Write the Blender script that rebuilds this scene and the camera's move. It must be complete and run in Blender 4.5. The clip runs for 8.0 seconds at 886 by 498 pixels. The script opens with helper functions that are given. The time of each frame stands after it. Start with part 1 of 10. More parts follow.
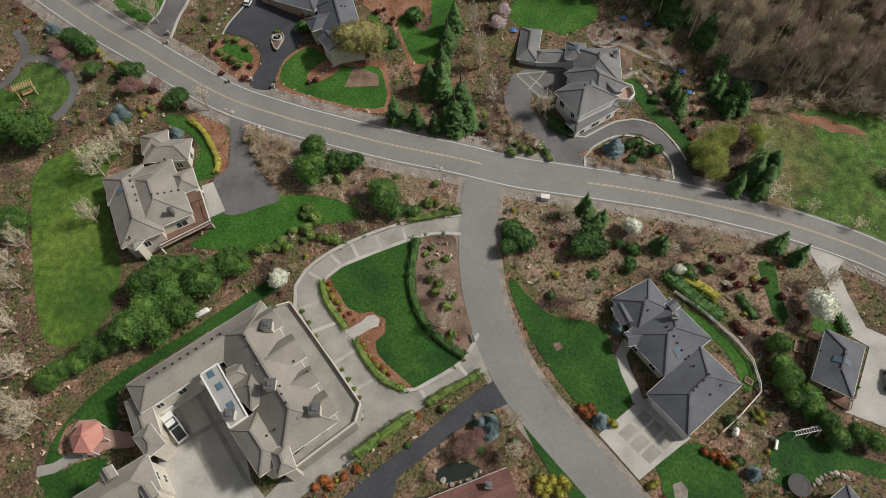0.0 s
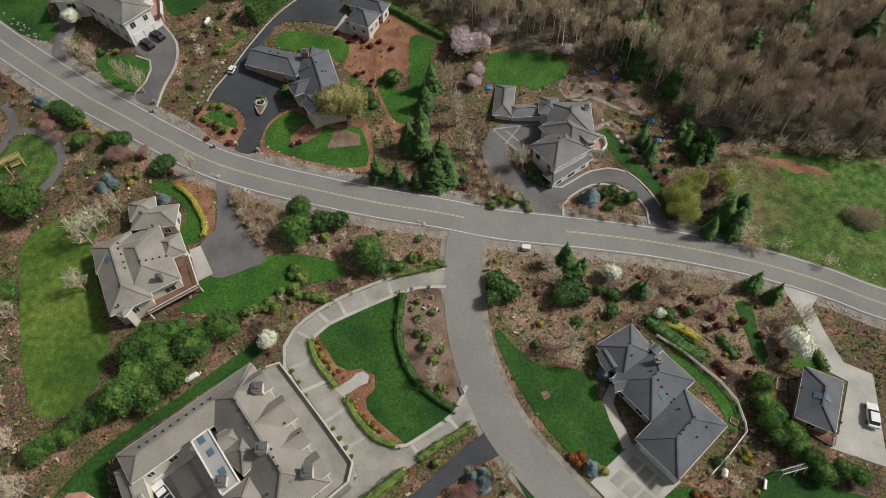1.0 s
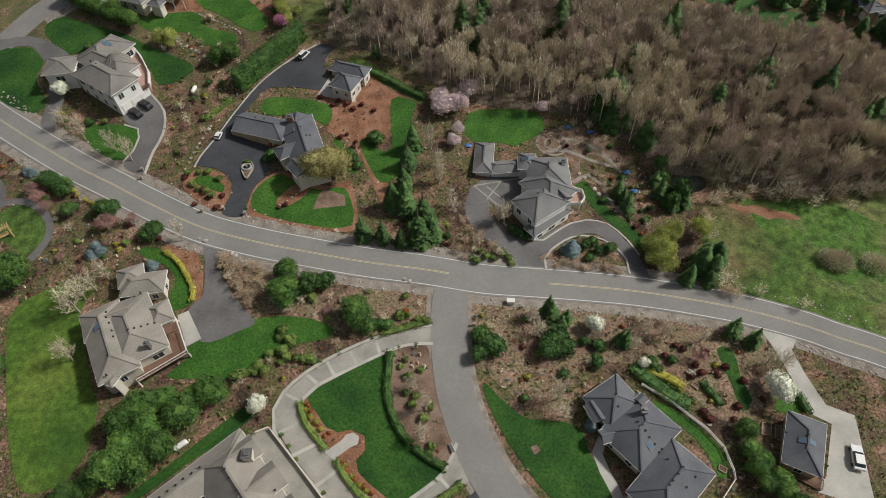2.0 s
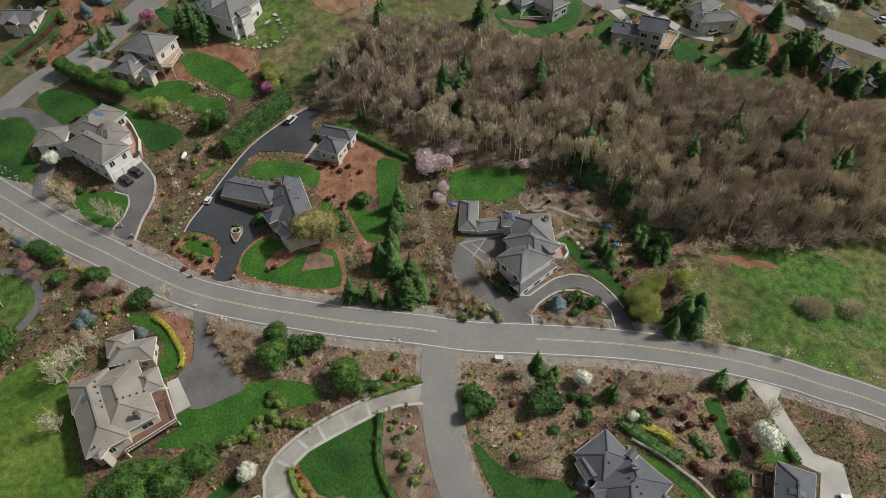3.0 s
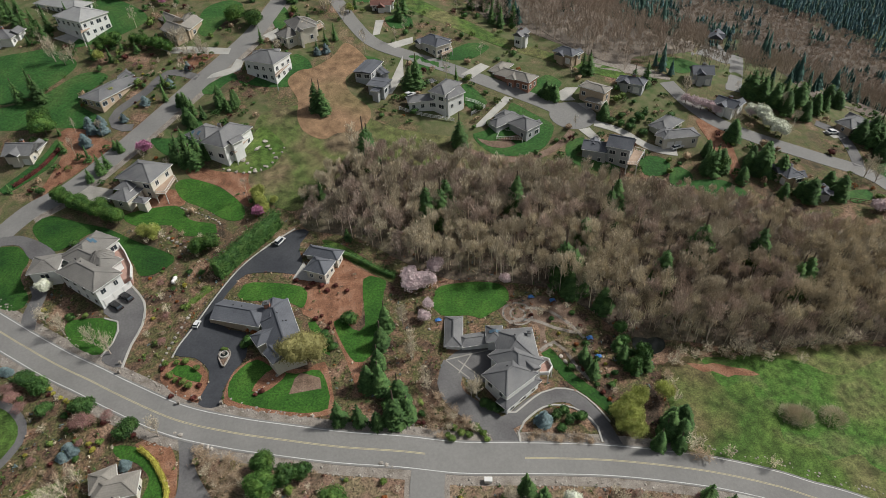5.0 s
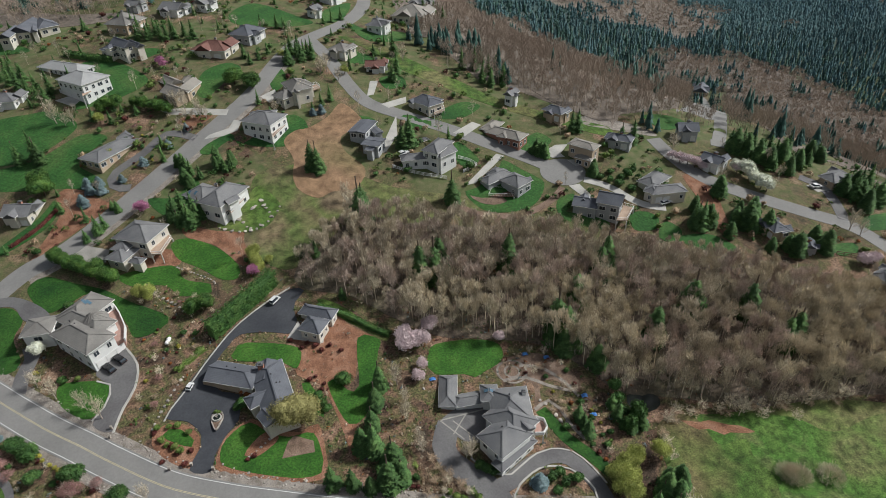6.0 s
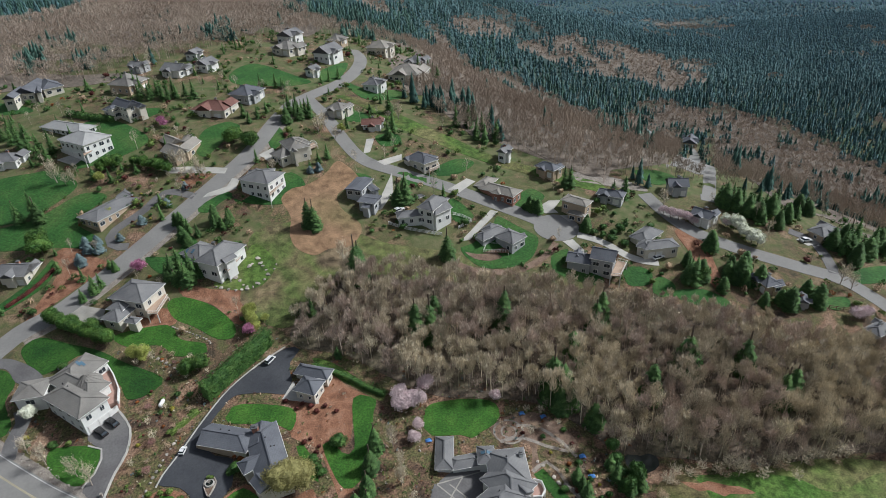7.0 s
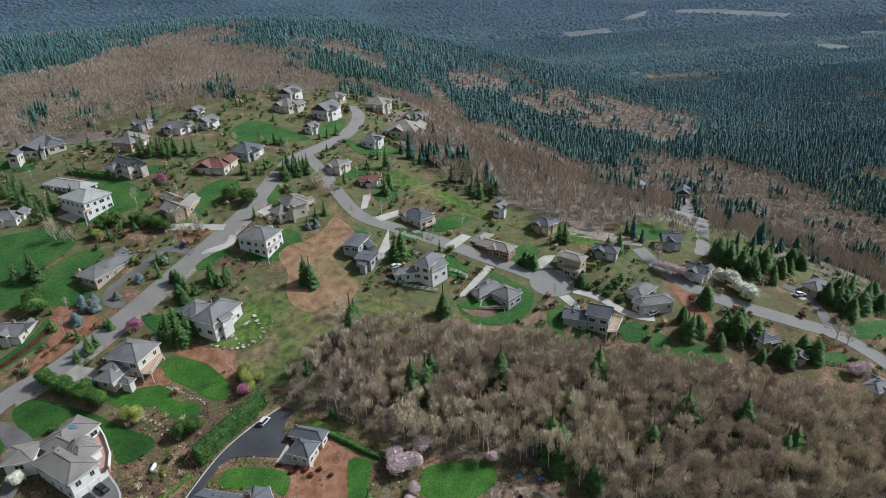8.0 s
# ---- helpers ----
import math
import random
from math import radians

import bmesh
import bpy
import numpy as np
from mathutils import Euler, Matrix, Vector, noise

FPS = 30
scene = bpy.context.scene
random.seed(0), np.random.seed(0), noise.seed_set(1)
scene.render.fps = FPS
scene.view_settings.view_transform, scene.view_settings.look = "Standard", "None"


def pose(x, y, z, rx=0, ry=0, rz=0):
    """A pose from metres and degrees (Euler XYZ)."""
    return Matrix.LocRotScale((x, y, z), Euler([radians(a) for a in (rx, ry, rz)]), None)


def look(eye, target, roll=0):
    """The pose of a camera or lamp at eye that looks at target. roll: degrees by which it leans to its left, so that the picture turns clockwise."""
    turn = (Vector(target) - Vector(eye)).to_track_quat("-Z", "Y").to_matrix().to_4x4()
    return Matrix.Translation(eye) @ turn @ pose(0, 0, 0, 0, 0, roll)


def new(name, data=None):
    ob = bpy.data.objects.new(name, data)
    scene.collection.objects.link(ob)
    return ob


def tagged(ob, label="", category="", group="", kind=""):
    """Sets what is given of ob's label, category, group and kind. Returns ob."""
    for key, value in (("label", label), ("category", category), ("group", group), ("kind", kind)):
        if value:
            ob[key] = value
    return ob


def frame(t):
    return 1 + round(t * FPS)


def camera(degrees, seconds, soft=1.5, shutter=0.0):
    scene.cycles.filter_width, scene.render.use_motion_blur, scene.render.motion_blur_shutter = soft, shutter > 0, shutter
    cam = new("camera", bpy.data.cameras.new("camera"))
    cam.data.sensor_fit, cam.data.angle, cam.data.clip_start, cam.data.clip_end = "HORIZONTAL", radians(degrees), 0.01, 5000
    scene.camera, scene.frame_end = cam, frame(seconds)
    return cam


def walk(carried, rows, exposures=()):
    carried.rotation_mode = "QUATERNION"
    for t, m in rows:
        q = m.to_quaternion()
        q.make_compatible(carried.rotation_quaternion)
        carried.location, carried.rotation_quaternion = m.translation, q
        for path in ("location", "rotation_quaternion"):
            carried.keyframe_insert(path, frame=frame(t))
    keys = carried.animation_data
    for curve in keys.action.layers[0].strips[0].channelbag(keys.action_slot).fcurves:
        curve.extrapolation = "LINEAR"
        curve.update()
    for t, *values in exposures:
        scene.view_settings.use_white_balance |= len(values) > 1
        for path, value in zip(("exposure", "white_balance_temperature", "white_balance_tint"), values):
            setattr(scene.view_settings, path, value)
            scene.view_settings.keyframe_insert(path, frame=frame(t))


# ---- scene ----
cam = camera(72.4, 8.0, soft=0.6)
METRES, EYE, TILT, LEAN, TURN = 30.0, 91.0, -60.0, 1.5, 0.0
ROWS = [
    (0.0, 0.0, 0.0, 0.0, 0.0, 0.0, -0.0),
    (0.5, 0.0056, -0.0434, 0.036, -0.54, 1.96, 1.11),
    (1.0, 0.0132, -0.0861, 0.0732, -1.17, 3.9, 2.37),
    (1.5, 0.0254, -0.1295, 0.1131, -1.64, 5.88, 3.42),
    (3.0, 0.0568, -0.2674, 0.2378, -2.81, 12.05, 6.03),
    (3.5, 0.0629, -0.3154, 0.2797, -3.07, 14.14, 6.65),
    (4.0, 0.0712, -0.3636, 0.3216, -3.25, 16.24, 7.1),
    (4.5, 0.0791, -0.4114, 0.3621, -3.39, 18.37, 7.51),
    (6.0, 0.1064, -0.5558, 0.4828, -3.77, 24.75, 8.56),
    (6.5, 0.1115, -0.6036, 0.5221, -3.88, 26.9, 8.82),
    (7.0, 0.1178, -0.6531, 0.5642, -3.95, 29.02, 9.05),
    (7.5, 0.1313, -0.7027, 0.6049, -3.98, 31.16, 9.21),
    (8.0, 0.1373, -0.7507, 0.6446, -4.05, 33.31, 9.37),
]
walk(cam, [(t, pose(0, 0, EYE, TILT, LEAN, TURN) @ pose(METRES * x, METRES * y, METRES * z, 90 + pitch, roll, yaw)) for t, x, y, z, yaw, pitch, roll in ROWS], exposures=[(0.0, -0.22, 6500, 9), (4.5, -0.12, 6350, 8), (8.0, 0.08, 5750, 8)])

# ---- world, sun and exposure: a bright overcast afternoon ----
SUN_ELEV, SUN_TURN = 42.0, 82.0  # degrees above the horizon; compass turn of the sun
world = bpy.data.worlds.new("sky")
scene.world = world
world.use_nodes = True
wn = world.node_tree.nodes
sky = wn.new("ShaderNodeTexSky")
sky.sky_type, sky.sun_disc = "NISHITA", False
sky.sun_elevation, sky.sun_rotation = radians(SUN_ELEV), radians(SUN_TURN)
sky.air_density, sky.dust_density, sky.ozone_density = 1.0, 3.0, 1.0
soft_sky = wn.new("ShaderNodeHueSaturation")
soft_sky.inputs["Saturation"].default_value = 0.35
world.node_tree.links.new(sky.outputs["Color"], soft_sky.inputs["Color"])
world.node_tree.links.new(soft_sky.outputs["Color"], wn["Background"].inputs["Color"])
wn["Background"].inputs["Strength"].default_value = 0.075
sun = new("sun", bpy.data.lights.new("sun", "SUN"))
sun.data.energy, sun.data.angle, sun.data.color = 3.9, radians(6), (1.0, 0.95, 0.88)
s_dir = Vector((math.sin(radians(SUN_TURN)) * math.cos(radians(SUN_ELEV)), math.cos(radians(SUN_TURN)) * math.cos(radians(SUN_ELEV)), math.sin(radians(SUN_ELEV))))
sun.matrix_world = look(s_dir * 300, (0, 0, 0))


# ---- materials ----
def material(name, colors, scale=1.0, rough=0.85, bump=0.0, bump_scale=None, metal=0.0, per_object=0.0, per_island=0.0, fine=None, spec=0.3, courses=0.0, stretch=None):
    """A two-scale noise material. colors: dark to light; fine: strength of the small grain; courses: height of rows laid level."""
    m = bpy.data.materials.new(name)
    m.use_nodes = True
    nt = m.node_tree
    nd, ln = nt.nodes, nt.links
    bsdf = nd["Principled BSDF"]
    bsdf.inputs["Roughness"].default_value = rough
    bsdf.inputs["Metallic"].default_value = metal
    bsdf.inputs["Specular IOR Level"].default_value = spec
    geo = nd.new("ShaderNodeNewGeometry")
    pos = geo.outputs["Position"]
    if stretch:
        mp = nd.new("ShaderNodeMapping")
        mp.inputs["Scale"].default_value = stretch
        ln.new(pos, mp.inputs["Vector"])
        pos = mp.outputs["Vector"]
    big = nd.new("ShaderNodeTexNoise")
    big.inputs["Scale"].default_value, big.inputs["Detail"].default_value = scale, 6
    ln.new(pos, big.inputs["Vector"])
    ramp = nd.new("ShaderNodeValToRGB")
    el = ramp.color_ramp.elements
    n = len(colors)
    while len(el) < n:
        el.new(0.5)
    for i, c in enumerate(colors):
        el[i].position = 0.32 + 0.36 * i / max(1, n - 1)
        el[i].color = (*c, 1)
    ln.new(big.outputs["Fac"], ramp.inputs["Fac"])
    out = ramp.outputs["Color"]
    if fine is None:
        fine = 0.25
    grain = nd.new("ShaderNodeTexNoise")
    grain.inputs["Scale"].default_value, grain.inputs["Detail"].default_value = scale * 14, 4
    ln.new(pos, grain.inputs["Vector"])
    val = grain.outputs["Fac"]
    gmap = nd.new("ShaderNodeMapRange")
    gmap.inputs["From Min"].default_value, gmap.inputs["From Max"].default_value = 0.3, 0.7
    gmap.inputs["To Min"].default_value, gmap.inputs["To Max"].default_value = 1 - fine, 1 + fine
    ln.new(val, gmap.inputs["Value"])
    factor = gmap.outputs["Result"]
    tiny = nd.new("ShaderNodeTexNoise")
    tiny.inputs["Scale"].default_value, tiny.inputs["Detail"].default_value = max(scale * 60, 3.0), 3
    ln.new(pos, tiny.inputs["Vector"])
    tmap = nd.new("ShaderNodeMapRange")
    tmap.inputs["From Min"].default_value, tmap.inputs["From Max"].default_value = 0.3, 0.7
    tmap.inputs["To Min"].default_value, tmap.inputs["To Max"].default_value = 1 - fine * 0.9, 1 + fine * 0.9
    ln.new(tiny.outputs["Fac"], tmap.inputs["Value"])
    both = nd.new("ShaderNodeMath")
    both.operation = "MULTIPLY"
    ln.new(factor, both.inputs[0])
    ln.new(tmap.outputs["Result"], both.inputs[1])
    factor = both.outputs["Value"]
    for amount, socket in ((per_object, "object"), (per_island, "island")):
        if amount:
            src = nd.new("ShaderNodeObjectInfo").outputs["Random"] if socket == "object" else geo.outputs["Random Per Island"]
            rm = nd.new("ShaderNodeMapRange")
            rm.inputs["To Min"].default_value, rm.inputs["To Max"].default_value = 1 - amount, 1 + amount
            ln.new(src, rm.inputs["Value"])
            mul = nd.new("ShaderNodeMath")
            mul.operation = "MULTIPLY"
            ln.new(factor, mul.inputs[0])
            ln.new(rm.outputs["Result"], mul.inputs[1])
            factor = mul.outputs["Value"]
    height = grain.outputs["Fac"]
    if courses:
        sep = nd.new("ShaderNodeSeparateXYZ")
        ln.new(geo.outputs["Position"], sep.inputs["Vector"])
        row = nd.new("ShaderNodeMath")
        row.operation = "DIVIDE"
        row.inputs[1].default_value = courses
        ln.new(sep.outputs["Z"], row.inputs[0])
        fr = nd.new("ShaderNodeMath")
        fr.operation = "FRACT"
        ln.new(row.outputs["Value"], fr.inputs[0])
        cm = nd.new("ShaderNodeMapRange")
        cm.inputs["From Max"].default_value = 0.35
        cm.inputs["To Min"].default_value, cm.inputs["To Max"].default_value = 0.88, 1.02
        ln.new(fr.outputs["Value"], cm.inputs["Value"])
        mul = nd.new("ShaderNodeMath")
        mul.operation = "MULTIPLY"
        ln.new(factor, mul.inputs[0])
        ln.new(cm.outputs["Result"], mul.inputs[1])
        factor = mul.outputs["Value"]
    mix = nd.new("ShaderNodeVectorMath")
    mix.operation = "SCALE"
    ln.new(out, mix.inputs[0])
    ln.new(factor, mix.inputs["Scale"])
    ln.new(mix.outputs["Vector"], bsdf.inputs["Base Color"])
    if bump:
        bn = nd.new("ShaderNodeBump")
        bn.inputs["Strength"].default_value = 1.0
        bn.inputs["Distance"].default_value = bump
        ln.new(height, bn.inputs["Height"])
        ln.new(bn.outputs["Normal"], bsdf.inputs["Normal"])
    return m


M = {}
M["ground"] = material("bark_and_soil", [(0.05, 0.036, 0.025), (0.125, 0.078, 0.052), (0.085, 0.088, 0.034), (0.18, 0.11, 0.072), (0.25, 0.165, 0.112)], 0.16, 0.95, 0.09, fine=0.7)
gm = M["ground"].node_tree  # under the far forest the soil gives way to undergrowth, blued to imitate haze
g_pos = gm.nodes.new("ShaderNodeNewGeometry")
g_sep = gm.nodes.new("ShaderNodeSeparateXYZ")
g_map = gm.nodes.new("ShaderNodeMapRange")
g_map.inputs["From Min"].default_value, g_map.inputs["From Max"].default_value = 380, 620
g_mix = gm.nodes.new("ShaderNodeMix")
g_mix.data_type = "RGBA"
g_old = gm.nodes["Principled BSDF"].inputs["Base Color"].links[0].from_socket
# rough grass takes over from bark and soil up the hill
gr_map = gm.nodes.new("ShaderNodeMapRange")
gr_map.inputs["From Min"].default_value, gr_map.inputs["From Max"].default_value = 125, 185
gr_noise = gm.nodes.new("ShaderNodeTexNoise")
gr_noise.inputs["Scale"].default_value, gr_noise.inputs["Detail"].default_value = 0.06, 8
gr_ramp = gm.nodes.new("ShaderNodeMapRange")
gr_ramp.inputs["From Min"].default_value, gr_ramp.inputs["From Max"].default_value = 0.36, 0.58
gr_mul = gm.nodes.new("ShaderNodeMath")
gr_mul.operation = "MULTIPLY"
gr_mix = gm.nodes.new("ShaderNodeMix")
gr_mix.data_type = "RGBA"
gr_tone = gm.nodes.new("ShaderNodeValToRGB")
gr_tone.color_ramp.elements[0].position, gr_tone.color_ramp.elements[0].color = 0.35, (0.07, 0.105, 0.032, 1)
gr_tone.color_ramp.elements[1].position, gr_tone.color_ramp.elements[1].color = 0.65, (0.145, 0.14, 0.07, 1)
gr_small = gm.nodes.new("ShaderNodeTexNoise")
gr_small.inputs["Scale"].default_value, gr_small.inputs["Detail"].default_value = 0.35, 8
gm.links.new(g_pos.outputs["Position"], gr_noise.inputs["Vector"])
gm.links.new(g_pos.outputs["Position"], gr_small.inputs["Vector"])
gm.links.new(gr_small.outputs["Fac"], gr_tone.inputs["Fac"])
gm.links.new(gr_noise.outputs["Fac"], gr_ramp.inputs["Value"])
gm.links.new(g_sep.outputs["Y"], gr_map.inputs["Value"])
gm.links.new(gr_map.outputs["Result"], gr_mul.inputs[0])
gm.links.new(gr_ramp.outputs["Result"], gr_mul.inputs[1])
gm.links.new(gr_mul.outputs["Value"], gr_mix.inputs["Factor"])
gm.links.new(g_old, gr_mix.inputs["A"])
gm.links.new(gr_tone.outputs["Color"], gr_mix.inputs["B"])
g_old = gr_mix.outputs["Result"]
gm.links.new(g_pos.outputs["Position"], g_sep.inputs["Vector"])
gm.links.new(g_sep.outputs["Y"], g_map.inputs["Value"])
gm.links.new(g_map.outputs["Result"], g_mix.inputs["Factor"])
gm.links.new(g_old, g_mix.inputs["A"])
# undergrowth green with distance haze mixed into the colour
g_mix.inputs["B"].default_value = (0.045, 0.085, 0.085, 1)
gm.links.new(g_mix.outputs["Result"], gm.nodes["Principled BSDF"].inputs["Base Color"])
M["far_field"] = material("far_blue_grey_field", [(0.1, 0.115, 0.115), (0.14, 0.15, 0.155), (0.175, 0.185, 0.19)], 0.01, 0.95, fine=0.2)
M["mulch"] = material("red_bark_mulch", [(0.14, 0.068, 0.04), (0.24, 0.118, 0.07), (0.29, 0.165, 0.108)], 0.3, 0.95, 0.06, fine=0.5)
M["plot_soil"] = material("scraped_orange_brown_earth", [(0.2, 0.13, 0.07), (0.24, 0.15, 0.085), (0.26, 0.165, 0.097), (0.19, 0.145, 0.072)], 0.025, 0.95, 0.03, fine=0.35)
M["soil"] = material("brown_soil", [(0.11, 0.075, 0.052), (0.19, 0.13, 0.095), (0.23, 0.165, 0.125)], 0.3, 0.95, 0.04, fine=0.4)
M["soil_pink"] = material("pale_red_brown_soil", [(0.1, 0.075, 0.048), (0.2, 0.128, 0.092), (0.17, 0.14, 0.08), (0.27, 0.18, 0.135)], 0.17, 0.95, 0.08, fine=0.65)
M["lawn"] = material("mown_lawn", [(0.024, 0.08, 0.009), (0.037, 0.11, 0.013), (0.062, 0.142, 0.02)], 0.16, 0.9, 0.03, fine=0.42)
M["lawn_sun"] = material("yellow_green_lawn", [(0.036, 0.086, 0.012), (0.07, 0.13, 0.018), (0.12, 0.175, 0.03)], 0.06, 0.9, 0.03, fine=0.35)
M["lawn_far"] = material("hillside_lawn", [(0.022, 0.075, 0.016), (0.033, 0.1, 0.02), (0.062, 0.12, 0.03)], 0.1, 0.9, 0.03, fine=0.35)
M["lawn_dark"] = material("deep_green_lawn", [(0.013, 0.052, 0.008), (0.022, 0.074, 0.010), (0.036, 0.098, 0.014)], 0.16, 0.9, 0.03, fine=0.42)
M["meadow"] = material("rough_meadow_grass", [(0.135, 0.1, 0.055), (0.11, 0.112, 0.04), (0.055, 0.105, 0.02), (0.085, 0.135, 0.028), (0.15, 0.145, 0.06)], 0.035, 0.95, 0.06, fine=0.5)
M["meadow_dry"] = material("dry_olive_meadow_grass", [(0.165, 0.12, 0.074), (0.085, 0.115, 0.033), (0.145, 0.125, 0.062), (0.1, 0.122, 0.038), (0.17, 0.13, 0.08)], 0.028, 0.95, 0.06, fine=0.5)
M["meadow_lush"] = material("lush_spring_grass", [(0.065, 0.118, 0.024), (0.125, 0.135, 0.05), (0.085, 0.142, 0.03), (0.06, 0.13, 0.022), (0.14, 0.145, 0.06)], 0.045, 0.95, 0.06, fine=0.5)
M["forest_floor"] = material("forest_floor", [(0.095, 0.075, 0.054), (0.15, 0.118, 0.088), (0.11, 0.1, 0.06)], 0.09, 0.95, 0.08, fine=0.45)
M["asphalt"] = material("worn_grey_asphalt", [(0.196, 0.19, 0.181), (0.214, 0.208, 0.197), (0.232, 0.225, 0.213)], 0.12, 0.85, 0.003, fine=0.07)
M["asphalt_dark"] = material("dark_asphalt", [(0.038, 0.041, 0.048), (0.05, 0.053, 0.06), (0.062, 0.065, 0.072)], 0.15, 0.8, 0.004, fine=0.12)
M["asphalt_mid"] = material("aged_asphalt", [(0.105, 0.1, 0.1), (0.135, 0.13, 0.13), (0.16, 0.155, 0.15)], 0.15, 0.85, 0.004, fine=0.12)
M["concrete"] = material("pale_concrete", [(0.34, 0.33, 0.30), (0.42, 0.405, 0.37), (0.48, 0.46, 0.42)], 0.22, 0.85, 0.003, fine=0.07)
M["paver"] = material("exposed_aggregate", [(0.24, 0.23, 0.205), (0.30, 0.285, 0.255), (0.35, 0.33, 0.295)], 0.3, 0.85, 0.003, fine=0.1)
M["gravel"] = material("gravel_shoulder", [(0.17, 0.145, 0.12), (0.25, 0.22, 0.19), (0.30, 0.27, 0.235)], 0.5, 0.95, 0.03, fine=0.4)
M["white_line"] = material("white_road_paint", [(0.52, 0.52, 0.5), (0.66, 0.66, 0.64)], 0.6, 0.7, fine=0.12)
M["yellow_line"] = material("yellow_road_paint", [(0.44, 0.385, 0.24), (0.52, 0.46, 0.3)], 0.6, 0.7, fine=0.12)
M["roof_tan"] = material("tan_grey_roof_tile", [(0.22, 0.205, 0.18), (0.26, 0.24, 0.21), (0.30, 0.276, 0.242)], 0.22, 0.75, 0.01, fine=0.08, courses=0.19)
M["roof_grey"] = material("grey_roof_shingle", [(0.135, 0.135, 0.14), (0.17, 0.17, 0.172), (0.205, 0.203, 0.2)], 0.22, 0.8, 0.01, fine=0.1, courses=0.17)
M["roof_warm"] = material("warm_grey_roof_shingle", [(0.165, 0.155, 0.142), (0.205, 0.195, 0.178), (0.24, 0.226, 0.205)], 0.22, 0.8, 0.01, fine=0.1, courses=0.17)
M["roof_dark"] = material("slate_roof_shingle", [(0.095, 0.1, 0.115), (0.118, 0.124, 0.14), (0.14, 0.146, 0.162)], 0.22, 0.78, 0.01, fine=0.1, courses=0.17)
M["roof_red"] = material("brown_red_roof_tile", [(0.13, 0.062, 0.05), (0.17, 0.085, 0.068), (0.21, 0.11, 0.09)], 0.25, 0.8, 0.02, fine=0.2, courses=0.2)
M["roof_flat"] = material("pale_flat_roofing", [(0.31, 0.31, 0.305), (0.37, 0.368, 0.36)], 0.4, 0.8, fine=0.06)
M["wall_cream"] = material("cream_siding", [(0.56, 0.52, 0.44), (0.62, 0.58, 0.5)], 0.3, 0.7, 0.008, fine=0.06, courses=0.16)
M["wall_white"] = material("white_siding", [(0.66, 0.66, 0.64), (0.74, 0.74, 0.71)], 0.3, 0.65, 0.008, fine=0.05, courses=0.16)
M["wall_grey"] = material("grey_siding", [(0.34, 0.35, 0.36), (0.41, 0.42, 0.42)], 0.3, 0.7, 0.008, fine=0.06, courses=0.16)
M["wall_tan"] = material("tan_siding", [(0.40, 0.31, 0.22), (0.47, 0.37, 0.27)], 0.3, 0.7, 0.008, fine=0.06, courses=0.16)
M["wall_brick"] = material("brick_wall", [(0.25, 0.12, 0.085), (0.32, 0.17, 0.12)], 0.8, 0.85, 0.01, fine=0.2, courses=0.075)
M["trim"] = material("white_trim", [(0.68, 0.67, 0.64), (0.76, 0.75, 0.72)], 0.5, 0.55, fine=0.04)
M["brick"] = material("chimney_stone", [(0.26, 0.23, 0.2), (0.36, 0.32, 0.28)], 1.2, 0.9, 0.02, fine=0.3)
M["deck"] = material("brown_deck_boards", [(0.13, 0.075, 0.05), (0.19, 0.115, 0.08)], 0.5, 0.8, 0.01, fine=0.25)
M["deck_pale"] = material("weathered_deck_boards", [(0.36, 0.26, 0.19), (0.44, 0.33, 0.25)], 0.5, 0.8, 0.01, fine=0.2)
M["timber"] = material("yellow_timber", [(0.42, 0.31, 0.14), (0.52, 0.4, 0.2)], 1.0, 0.75, fine=0.15)
M["pipe"] = material("dull_vent_metal", [(0.16, 0.16, 0.16), (0.22, 0.22, 0.22)], 2.0, 0.5, metal=0.5, fine=0.1)
M["dark_metal"] = material("black_metal", [(0.02, 0.02, 0.022), (0.035, 0.035, 0.037)], 2.0, 0.45, fine=0.1)
M["rock"] = material("grey_rock", [(0.22, 0.195, 0.17), (0.35, 0.315, 0.275), (0.45, 0.415, 0.365)], 0.8, 0.9, 0.05, fine=0.3, per_object=0.25)
M["bark"] = material("brown_bark", [(0.09, 0.068, 0.05), (0.15, 0.115, 0.088)], 1.5, 0.95, 0.03, fine=0.3)
M["bark_pale"] = material("pale_birch_bark", [(0.30, 0.255, 0.21), (0.42, 0.365, 0.31)], 1.5, 0.9, 0.02, fine=0.25)
M["twigs"] = material("bare_twigs", [(0.29, 0.25, 0.185), (0.46, 0.4, 0.305), (0.6, 0.53, 0.41)], 0.16, 0.95, fine=0.3, per_island=0.38)
M["twigs_warm"] = material("mauve_brown_bare_twigs", [(0.3, 0.24, 0.198), (0.47, 0.38, 0.318), (0.6, 0.495, 0.415)], 0.16, 0.95, fine=0.3, per_island=0.38)
M["twigs_pale"] = material("pale_bare_twigs", [(0.4, 0.345, 0.25), (0.57, 0.5, 0.37), (0.69, 0.615, 0.475)], 0.2, 0.95, fine=0.3, per_island=0.38)
M["needles"] = material("conifer_needles", [(0.042, 0.09, 0.027), (0.066, 0.132, 0.037), (0.1, 0.175, 0.05)], 0.5, 0.85, fine=0.3, per_island=0.35, per_object=0.2)
# bluer needle tones with distance: aerial haze put into the base colours
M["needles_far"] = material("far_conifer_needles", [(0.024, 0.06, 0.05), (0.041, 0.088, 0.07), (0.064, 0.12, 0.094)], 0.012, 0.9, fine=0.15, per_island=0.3)
